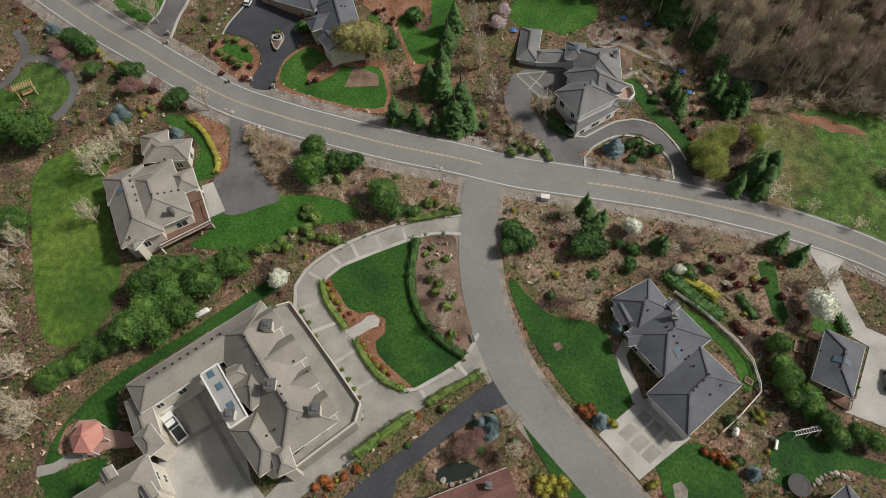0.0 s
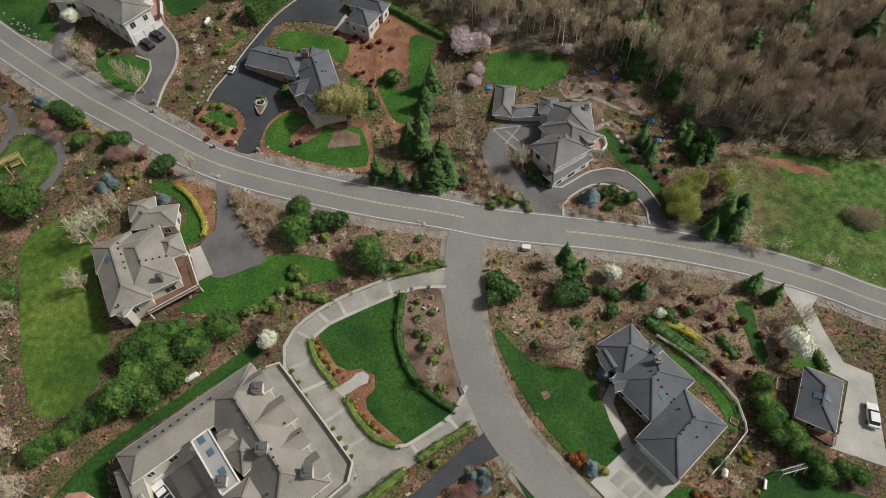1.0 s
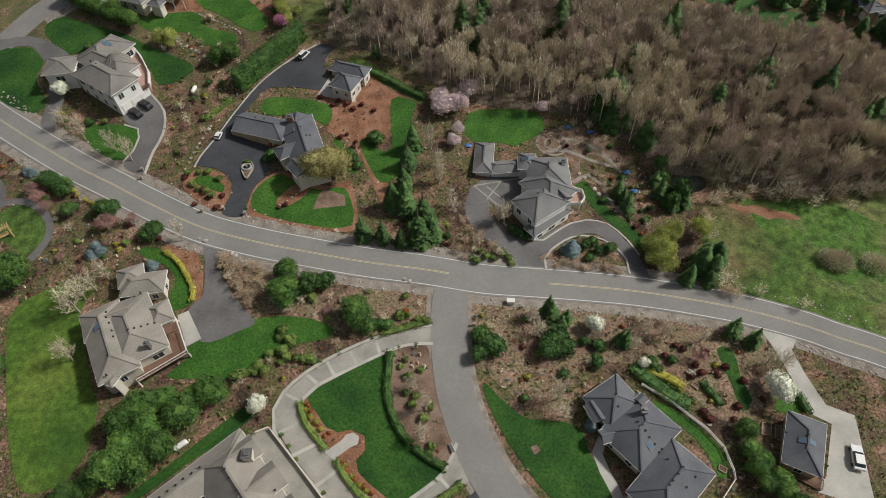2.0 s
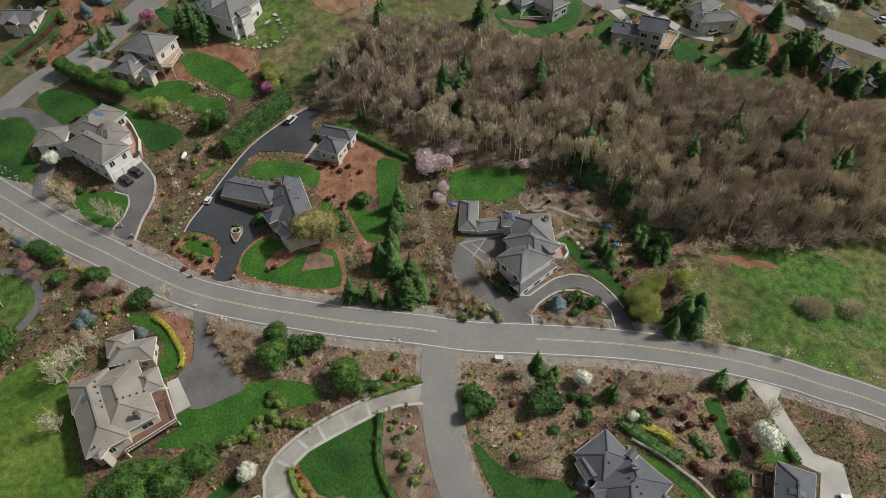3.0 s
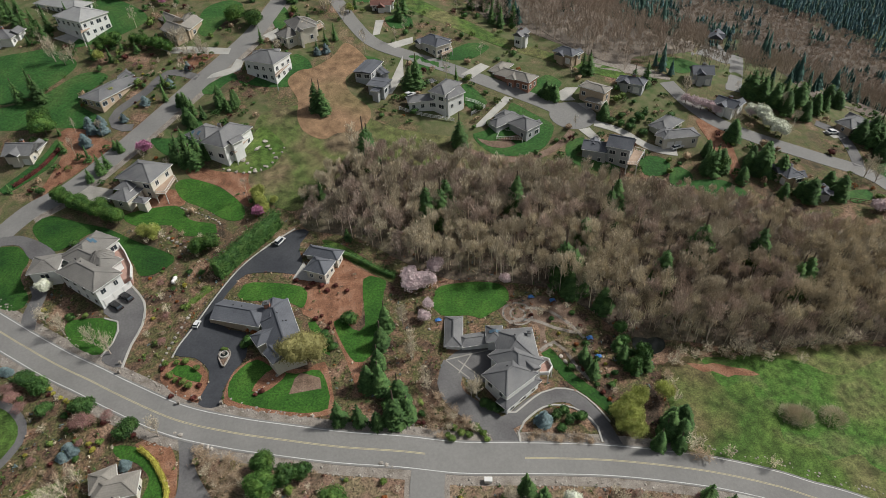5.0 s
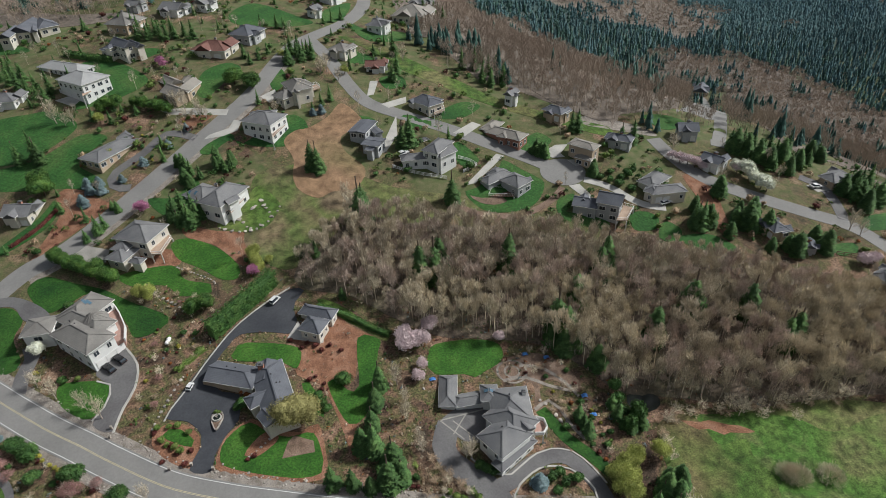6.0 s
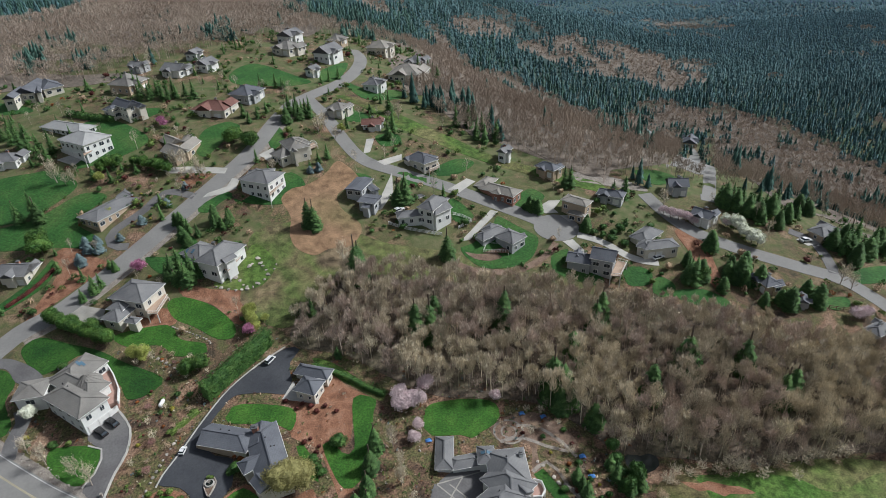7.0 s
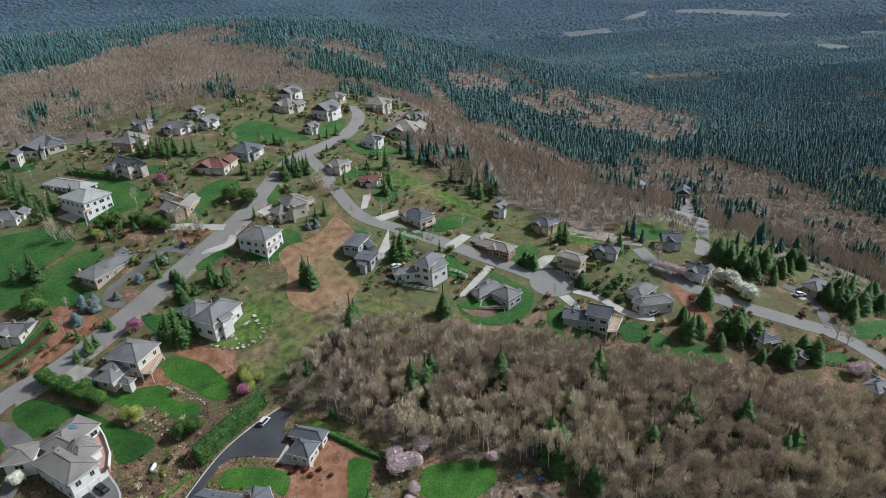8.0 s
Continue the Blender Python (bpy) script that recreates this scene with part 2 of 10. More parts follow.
M["needles_haze_tint"] = material("haze_tinted_fir_needles", [(0.042, 0.088, 0.092), (0.06, 0.117, 0.122), (0.084, 0.15, 0.154)], 0.008, 0.9, fine=0.15, per_island=0.28)
M["needles_haze_blue"] = material("haze_blue_fir_needles", [(0.043, 0.09, 0.108), (0.057, 0.112, 0.131), (0.074, 0.135, 0.155)], 0.006, 0.95, fine=0.12, per_island=0.25)
M["needles_hazy"] = material("hazy_distant_conifer_needles", [(0.045, 0.078, 0.125), (0.058, 0.095, 0.145), (0.073, 0.114, 0.166)], 0.003, 0.95, fine=0.1, per_island=0.1)
M["leaf_litter"] = material("brown_leaf_litter", [(0.13, 0.108, 0.088), (0.17, 0.142, 0.116), (0.2, 0.17, 0.14)], 0.05, 0.95, fine=0.3)
M["twigs_far"] = material("distant_bare_crowns", [(0.3, 0.24, 0.19), (0.37, 0.3, 0.24), (0.43, 0.355, 0.285)], 0.02, 0.95, fine=0.12, per_island=0.12)
M["blue_spruce"] = material("blue_spruce_needles", [(0.09, 0.135, 0.14), (0.14, 0.195, 0.2), (0.19, 0.25, 0.26)], 0.7, 0.85, fine=0.25, per_island=0.3, per_object=0.15)
M["leaf"] = material("evergreen_leaves", [(0.034, 0.082, 0.021), (0.056, 0.125, 0.029), (0.09, 0.165, 0.04)], 0.6, 0.7, fine=0.3, per_island=0.4, per_object=0.25)
M["leaf_mid"] = material("sunlit_evergreen_leaves", [(0.04, 0.1, 0.022), (0.074, 0.155, 0.03), (0.13, 0.22, 0.044)], 0.5, 0.7, fine=0.3, per_island=0.4, per_object=0.25)
M["leaf_bright"] = material("spring_green_leaves", [(0.085, 0.14, 0.032), (0.135, 0.2, 0.045), (0.2, 0.26, 0.065)], 0.6, 0.75, fine=0.3, per_island=0.35, per_object=0.2)
M["leaf_spring"] = material("pale_new_leaves", [(0.24, 0.28, 0.065), (0.34, 0.375, 0.095), (0.44, 0.46, 0.14)], 0.6, 0.8, fine=0.3, per_island=0.35, per_object=0.2)
M["leaf_yellow"] = material("yellow_green_shrub_leaves", [(0.26, 0.24, 0.04), (0.36, 0.33, 0.06)], 0.8, 0.75, fine=0.25, per_island=0.3, per_object=0.25)
M["leaf_olive"] = material("olive_new_leaves", [(0.18, 0.165, 0.06), (0.26, 0.24, 0.09), (0.33, 0.3, 0.12)], 0.6, 0.8, fine=0.25, per_island=0.3)
M["leaf_red"] = material("dark_red_shrub_leaves", [(0.075, 0.022, 0.018), (0.13, 0.04, 0.03)], 0.8, 0.8, fine=0.3, per_island=0.4, per_object=0.3)
M["leaf_rust"] = material("rust_orange_shrub_leaves", [(0.26, 0.085, 0.025), (0.36, 0.135, 0.045)], 0.8, 0.8, fine=0.3, per_island=0.35, per_object=0.3)
M["leaf_plum"] = material("plum_red_buds", [(0.26, 0.14, 0.125), (0.38, 0.225, 0.2)], 0.8, 0.85, fine=0.3, per_island=0.3, per_object=0.2)
M["leaf_tan"] = material("dry_tan_leaves", [(0.31, 0.225, 0.145), (0.42, 0.31, 0.21)], 0.6, 0.9, fine=0.3, per_island=0.35, per_object=0.2)
M["blossom_white"] = material("white_blossom", [(0.6, 0.61, 0.48), (0.74, 0.75, 0.64)], 1.0, 0.8, fine=0.15, per_island=0.2)
M["blossom_pink"] = material("pale_pink_blossom", [(0.6, 0.47, 0.48), (0.74, 0.63, 0.63)], 1.0, 0.8, fine=0.15, per_island=0.2)
M["blossom_magenta"] = material("magenta_blossom", [(0.38, 0.14, 0.25), (0.5, 0.22, 0.34)], 1.0, 0.8, fine=0.15, per_island=0.25)
M["paint_white"] = material("white_car_paint", [(0.7, 0.7, 0.7), (0.74, 0.74, 0.74)], 1.0, 0.25, fine=0.02, spec=0.5)
M["paint_black"] = material("black_car_paint", [(0.012, 0.012, 0.014), (0.018, 0.018, 0.02)], 1.0, 0.2, fine=0.02, spec=0.5)
M["rubber"] = material("tyre_rubber", [(0.02, 0.02, 0.02), (0.03, 0.03, 0.03)], 2.0, 0.8, fine=0.1)
M["blue_tarp"] = material("blue_plastic_sheet", [(0.05, 0.16, 0.42), (0.09, 0.24, 0.55)], 1.5, 0.5, fine=0.1)
M["terracotta"] = material("terracotta_paving", [(0.36, 0.22, 0.18), (0.44, 0.29, 0.24)], 0.8, 0.85, fine=0.15)
M["salmon_roof"] = material("salmon_canvas_roof", [(0.48, 0.21, 0.17), (0.56, 0.27, 0.22)], 0.8, 0.8, fine=0.08)
M["water"] = material("dark_pond_water", [(0.018, 0.024, 0.02), (0.026, 0.033, 0.027)], 0.5, 0.12, fine=0.05, spec=0.5)

glass = bpy.data.materials.new("window_glass")
glass.use_nodes = True
gb = glass.node_tree.nodes["Principled BSDF"]
gb.inputs["Base Color"].default_value = (0.035, 0.045, 0.055, 1)
gb.inputs["Roughness"].default_value = 0.08
gb.inputs["Specular IOR Level"].default_value = 0.6
M["glass"] = glass
sky_glass = bpy.data.materials.new("skylight_glass")
sky_glass.use_nodes = True
gb = sky_glass.node_tree.nodes["Principled BSDF"]
gb.inputs["Base Color"].default_value = (0.09, 0.16, 0.22, 1)
gb.inputs["Roughness"].default_value = 0.1
gb.inputs["Specular IOR Level"].default_value = 0.7
M["skylight"] = sky_glass

# ---- the lie of the land: a hillside with gentle humps and hollows ----
HUMPS = [  # heights of the humps, row by row going uphill
    [-0.0, -2.4, -0.1, 1.0, 0.7, -0.8],
    [1.7, 3.1, 2.6, -4.6, -1.2, -1.9],
    [-1.2, 0.2, -0.7, -1.7, 4.8, 0.9],
    [-1.9, 1.8, 2.6, 4.2, 6.4, 3.2],
    [-1.1, 2.0, -1.0, -3.0, 0.2, 1.3],
    [-2.2, 2.5, 4.1, 1.0, 0.1, 0.2],
]
HUMP_X, HUMP_Y, HUMP_S = [-140.0 + 72 * i for i in range(6)], [72.0 * i for i in range(6)], 62.0


def land(x, y):
    """Height of the ground (works on numbers and on arrays)."""
    x, y = np.asarray(x, float), np.asarray(y, float)
    hill = 0.25 * (1 - np.tanh((x - 95) / 135)) * (1 - np.tanh((y - 930) / 110))
    rise = 0.5 + 0.5 * np.tanh((y - 190) / 95)
    z = -9 - 0.02 * np.clip(x, -150, 150) - 0.058 * np.clip(y - 250, 0, 1100) * (1 - hill) + 51 * rise * hill + 6 * rise
    z = z - 15.5 * (1 + np.tanh((x + 0.75 * y - 390) / 75)) * (1 + np.tanh((x - 75) / 70))
    z = z + 7 * np.exp(-((x + 140) / 130) ** 2 - ((y - 780) / 150) ** 2)
    z = z + 73 * np.exp(-((x - 175) / np.where(x < 175, 150, 250)) ** 2 - ((y - 800) / np.where(y < 800, 220, 160)) ** 2)  # wooded ridge
    z = z + 70 * (1 + np.tanh((y - 2500) / 600)) * (1 - np.tanh((x - 500) / 900)) / 2  # hills behind the valley
    for row, cy in zip(HUMPS, HUMP_Y):
        for a, cx in zip(row, HUMP_X):
            z = z + a * np.exp(-((x - cx) ** 2 + (y - cy) ** 2) / (2 * HUMP_S ** 2))
    return z



# ---- building helpers ----
class Shape:
    """Gathers corners and faces of one mesh."""

    def __init__(self):
        self.v, self.f = [], []

    def add(self, verts, faces):
        k = len(self.v)
        self.v += [tuple(p) for p in verts]
        self.f += [tuple(k + i for i in face) for face in faces]
        return self

    def box(self, x0, y0, z0, x1, y1, z1):
        v = [(x, y, z) for z in (z0, z1) for x, y in ((x0, y0), (x1, y0), (x1, y1), (x0, y1))]
        return self.add(v, [(3, 2, 1, 0), (4, 5, 6, 7), (0, 1, 5, 4), (1, 2, 6, 5), (2, 3, 7, 6), (3, 0, 4, 7)])

    def beam(self, a, b, w, h):
        """A bar from a to b, w wide and h high."""
        a, b = Vector(a), Vector(b)
        d = (b - a).normalized()
        s = d.cross(Vector((0, 0, 1)))
        s = s.normalized() if s.length > 1e-4 else Vector((1, 0, 0))
        u = s.cross(d)
        v = [p + s * i * w / 2 + u * j * h / 2 for p in (a, b) for i, j in ((-1, -1), (1, -1), (1, 1), (-1, 1))]
        return self.add(v, [(0, 1, 2, 3), (7, 6, 5, 4), (4, 5, 1, 0), (5, 6, 2, 1), (6, 7, 3, 2), (7, 4, 0, 3)])

    def tube(self, a, b, ra, rb, n=6, cap=True):
        a, b = Vector(a), Vector(b)
        d = (b - a).normalized()
        s = d.orthogonal().normalized()
        u = d.cross(s)
        v = [p + (s * math.cos(t) + u * math.sin(t)) * r for p, r in ((a, ra), (b, rb)) for t in (2 * math.pi * i / n for i in range(n))]
        f = [(i, (i + 1) % n, n + (i + 1) % n, n + i) for i in range(n)]
        if cap:
            f += [tuple(range(n, 2 * n)), tuple(reversed(range(n)))]
        return self.add(v, f)

    def mesh(self, name):
        me = bpy.data.meshes.new(name)
        me.from_pydata(self.v, [], self.f)
        me.validate()
        return me


def part(name, shape, mat, parent=None, label=""):
    """Links a shape as one mesh object, under a thing or a part where one is given."""
    me = shape.mesh(name) if isinstance(shape, Shape) else shape
    if not me.materials:
        me.materials.append(M[mat])
    ob = new(name, me)
    ob.parent = parent
    return tagged(ob, label)


def empty(name, at):
    ob = new(name)
    ob.location = at
    ob.empty_display_size = 0.5
    return ob


def smooth(points, closed=False, step=2.0):
    """Points along a soft curve through the given points."""
    p = [np.array(q, float) for q in points]
    n = len(p)
    out = []
    for i in range(n if closed else n - 1):
        a, b, c, d = (p[(i - 1) % n], p[i], p[(i + 1) % n], p[(i + 2) % n]) if closed else (p[max(i - 1, 0)], p[i], p[i + 1], p[min(i + 2, n - 1)])
        k = max(1, int(np.linalg.norm(c - b) / step))
        for j in range(k):
            t = j / k
            out.append(0.5 * (2 * b + (c - a) * t + (2 * a - 5 * b + 4 * c - d) * t * t + (3 * b - a - 3 * c + d) * t ** 3))
    if not closed:
        out.append(p[-1])
    return np.array(out)


def straight(points, closed=True, step=2.0):
    """The same for sharp corners."""
    p = [np.array(q, float) for q in points]
    out = []
    for i in range(len(p) if closed else len(p) - 1):
        b, c = p[i], p[(i + 1) % len(p)]
        k = max(1, int(np.linalg.norm(c - b) / step))
        out += [b + (c - b) * j / k for j in range(k)]
    if not closed:
        out.append(p[-1])
    return np.array(out)


from mathutils import geometry


def inside(x, y, loop):
    """Which of the points lie within the loop."""
    x, y = np.asarray(x), np.asarray(y)
    hit = np.zeros(x.shape, bool)
    for (x0, y0), (x1, y1) in zip(loop, np.roll(loop, -1, 0)):
        c = (y0 > y) != (y1 > y)
        hit ^= c & (x < (x1 - x0) * (y - y0) / (y1 - y0 + 1e-12) + x0)
    return hit


AREAS = []  # (kind, loop) of every laid patch, to keep plants off paving


def patch(name, points, mat, lift=0.06, round_off=True, cell=3.0, label="", category="", kind="structure", level=None, parent=None, skirt=0.35):
    """A piece of ground cover draped over the land, with a small edge."""
    loop = smooth(points, True, 1.5) if round_off else straight(points, True, 2.0)
    lo, hi = loop.min(0), loop.max(0)
    gx, gy = np.meshgrid(np.arange(lo[0] + cell / 2, hi[0], cell), np.arange(lo[1] + cell / 2, hi[1], cell))
    gx, gy = gx.ravel(), gy.ravel()
    if len(gx):
        ok = inside(gx, gy, loop)
        far = np.array([np.min(np.hypot(loop[:, 0] - a, loop[:, 1] - b)) > cell * 0.35 for a, b in zip(gx[ok], gy[ok])], bool) if ok.any() else np.zeros(0, bool)
        inner = np.stack([gx[ok], gy[ok]], 1)[far] if ok.any() else np.zeros((0, 2))
    else:
        inner = np.zeros((0, 2))
    pts = [Vector(q) for q in np.vstack([loop, inner])]
    n = len(loop)
    vs, _, faces, *_ = geometry.delaunay_2d_cdt(pts, [(i, (i + 1) % n) for i in range(n)], [], 1, 1e-5)
    xy = np.array([tuple(q) for q in vs])
    z = land(xy[:, 0], xy[:, 1]) + lift if level is None else np.full(len(xy), level)
    s = Shape()
    s.add([(a, b, c) for (a, b), c in zip(xy, z)], faces)
    k = len(s.v)
    lz = land(loop[:, 0], loop[:, 1]) + lift if level is None else np.full(n, level)
    area = 0.5 * np.sum(loop[:, 0] * np.roll(loop[:, 1], -1) - loop[:, 1] * np.roll(loop[:, 0], -1))
    ring = loop if area > 0 else loop[::-1]
    rz = lz if area > 0 else lz[::-1]
    s.add([(a, b, c) for (a, b), c in zip(ring, rz)] + [(a, b, c - skirt) for (a, b), c in zip(ring, rz)], [(i, i + n, (i + 1) % n + n, (i + 1) % n) for i in range(n)])
    me = s.mesh(name)
    ob = part(name, me, mat, parent)
    AREAS.append((mat, loop))
    return tagged(ob, label, category, "", kind if not parent else "")


def ribbon(name, points, width, mat, lift, offset=0.0, label="", category="", kind="structure", parent=None, start=0.0, end=1.0, curve=True, step=2.0):
    """A strip along a curve: roads, painted lines, kerbs, paths."""
    c = smooth(points, False, step) if curve else straight(points, False, step)
    c = c[int(len(c) * start): max(int(len(c) * end), int(len(c) * start) + 2)]
    d = np.gradient(c, axis=0)
    d /= np.linalg.norm(d, axis=1)[:, None] + 1e-9
    nrm = np.stack([-d[:, 1], d[:, 0]], 1)
    left, right = c + nrm * (offset + width / 2), c + nrm * (offset - width / 2)
    s = Shape()
    n = len(c)
    cuts = max(1, int(width / 3))
    rows = [left + (right - left) * j / cuts for j in range(cuts + 1)]
    v = [(a, b, float(h)) for r in rows for (a, b), h in zip(r, land(r[:, 0], r[:, 1]) + lift)]
    f = [(j * n + i, (j + 1) * n + i, (j + 1) * n + i + 1, j * n + i + 1) for j in range(cuts) for i in range(n - 1)]
    s.add(v, f)
    for r, flip in ((left, False), (right, True)):
        z = land(r[:, 0], r[:, 1]) + lift
        w = [(a, b, float(h)) for (a, b), h in zip(r, z)] + [(a, b, float(h) - 0.3) for (a, b), h in zip(r, z)]
        s.add(w, [(i, i + 1, n + i + 1, n + i) if flip else (i, n + i, n + i + 1, i + 1) for i in range(n - 1)])
    ob = part(name, s, mat, parent)
    if width > 1.0:
        AREAS.append((mat, np.vstack([left, right[::-1]])))
    return tagged(ob, label, category, "", kind if not parent else "")


# ---- the ground: one sheet to the horizon ----
def graded(lo, fine_lo, fine_hi, hi, cell):
    """Grid lines that are close in the middle and spread out towards the ends."""
    mid = list(np.arange(fine_lo, fine_hi + 0.1, cell))
    up, down, s = [mid[-1]], [mid[0]], cell
    while up[-1] < hi or down[-1] > lo:
        s *= 1.18
        up.append(up[-1] + s)
        down.append(down[-1] - s)
    return np.array(sorted(set([q for q in down if q > lo - 900] + mid + [q for q in up if q < hi + 900])))


GX, GY = graded(-4200, -190, 330, 4200, 4.0), graded(-1500, -60, 460, 4600, 4.0)
gx, gy = np.meshgrid(GX, GY)
gz = land(gx, gy)
nx, ny = len(GX), len(GY)
idx = np.arange(nx * ny).reshape(ny, nx)
quads = np.stack([idx[:-1, :-1], idx[:-1, 1:], idx[1:, 1:], idx[1:, :-1]], -1).reshape(-1, 4)
me = bpy.data.meshes.new("ground")
me.from_pydata(np.stack([gx, gy, gz], -1).reshape(-1, 3).tolist(), [], quads.tolist())
for poly in me.polygons:
    poly.use_smooth = True
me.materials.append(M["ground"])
tagged(new("ground", me), "sloping hillside ground of brown bark and soil", "ground", "", "structure")


# ---- roads ----
MAIN = [(-94.2, 120.5), (-84.3, 113.0), (-75.0, 106.3), (-66.4, 100.8), (-59.4, 96.1), (-46.6, 88.4), (-34.6, 83.8), (-23.1, 80.5), (-11.8, 77.6), (0.6, 75.2), (11.9, 72.6), (21.5, 71.4), (32.6, 70.0), (43.6, 68.3), (54.5, 65.8), (64.9, 62.8), (74.8, 58.8), (81.1, 55.4)]
MAIN = [(MAIN[0][0] - 520, MAIN[0][1] + 300), (MAIN[0][0] - 200, MAIN[0][1] + 140), (MAIN[0][0] - 60, MAIN[0][1] + 46)] + MAIN + [(MAIN[-1][0] + 16, MAIN[-1][1] - 10), (MAIN[-1][0] + 60, MAIN[-1][1] - 48), (MAIN[-1][0] + 150, MAIN[-1][1] - 130), (MAIN[-1][0] + 300, MAIN[-1][1] - 230), (MAIN[-1][0] + 600, MAIN[-1][1] - 360)]
SIDE = [(6.2, 73.0), (4.7, 67.2), (4.1, 61.6), (3.8, 55.7), (4.0, 50.0), (4.8, 44.6), (6.2, 39.5), (8.4, 33.6), (11.8, 27.9), (15.6, 23.0), (19.2, 18.7), (22.6, 14.6), (25.9, 10.2), (30.1, 5.3)]
HILL = [(-103.5, 148.4), (-95.9, 158.7), (-86.0, 165.6), (-73.4, 179.7), (-59.2, 197.6), (-42.6, 220.1), (-33.4, 236.1), (-25.5, 257.6), (-20.0, 271.0), (-12.8, 280.5), (1.8, 299.5), (10.6, 322.3), (13.5, 344.1), (9.9, 359.8)]
CLOSE = [(-14.0, 278.5), (-6.3, 260.0), (0.6, 238.2), (7.4, 224.6), (19.6, 216.3), (35.3, 207.0), (51.9, 195.3), (62.4, 187.6), (71.3, 179.9)]
LOWER = [(109.7, 196.3), (112.1, 184.8), (117.9, 172.9), (129.3, 163.0), (144.1, 153.3), (155.5, 145.9), (160.7, 137.1), (164.1, 127.2)]
ribbon("gravel_shoulder", MAIN, 12.0, "gravel", 0.05, label="gravelly verge beside the two-lane road", category="verge")
road_main = ribbon("road", MAIN, 7.8, "asphalt", 0.12, label="worn grey asphalt two-lane road across the slope", category="road")
ribbon("road", SIDE, 6.9, "asphalt", 0.115, label="grey asphalt lane without markings meeting the main road", category="road")
ribbon("gravel_shoulder", SIDE, 9.0, "gravel", 0.045, label="narrow gravel verge beside the lane", category="verge")
ribbon("road", HILL, 6.6, "asphalt", 0.10, label="grey asphalt road climbing the hill between houses", category="road")
ribbon("road", CLOSE, 5.8, "asphalt", 0.09, label="grey asphalt close ending in a turning circle", category="road")
ribbon("road", LOWER, 5.8, "asphalt", 0.09, label="grey asphalt road below the houses", category="road")
patch("road", [(70.1 + 8.0 * math.cos(a), 181.2 + 6.6 * math.sin(a)) for a in np.arange(0, 6.2, 0.5)], "asphalt", 0.095, label="round asphalt turning circle", category="road")
for off, mat, w in ((3.45, "white_line", 0.15), (-3.45, "white_line", 0.15)):
    ribbon("road_line", MAIN, w, mat, 0.135, off, "white painted edge line on asphalt", "road marking")
for a, b in ((0.0, 0.4767), (0.4875, 1.0)):
    for off in (0.12, -0.12):
        ribbon("road_line", MAIN, 0.12, "yellow_line", 0.137, off, "yellow painted centre line on asphalt", "road marking", start=a, end=b)


# ---- houses ----
def frame_of(p0, p1, p2):
    """A level frame on an eave line: origin, along, across, length, width."""
    a, b, c = (Vector((*q, 0)) for q in (p0, p1, p2))
    along = (b - a).normalized()
    across = Vector((-along.y, along.x, 0))
    w = (c - a).dot(across)
    if w < 0:
        a, along = b, -along
        across, w = -across, -w
    return a, along, across, (Vector((*p1, 0)) - Vector((*p0, 0))).length, w


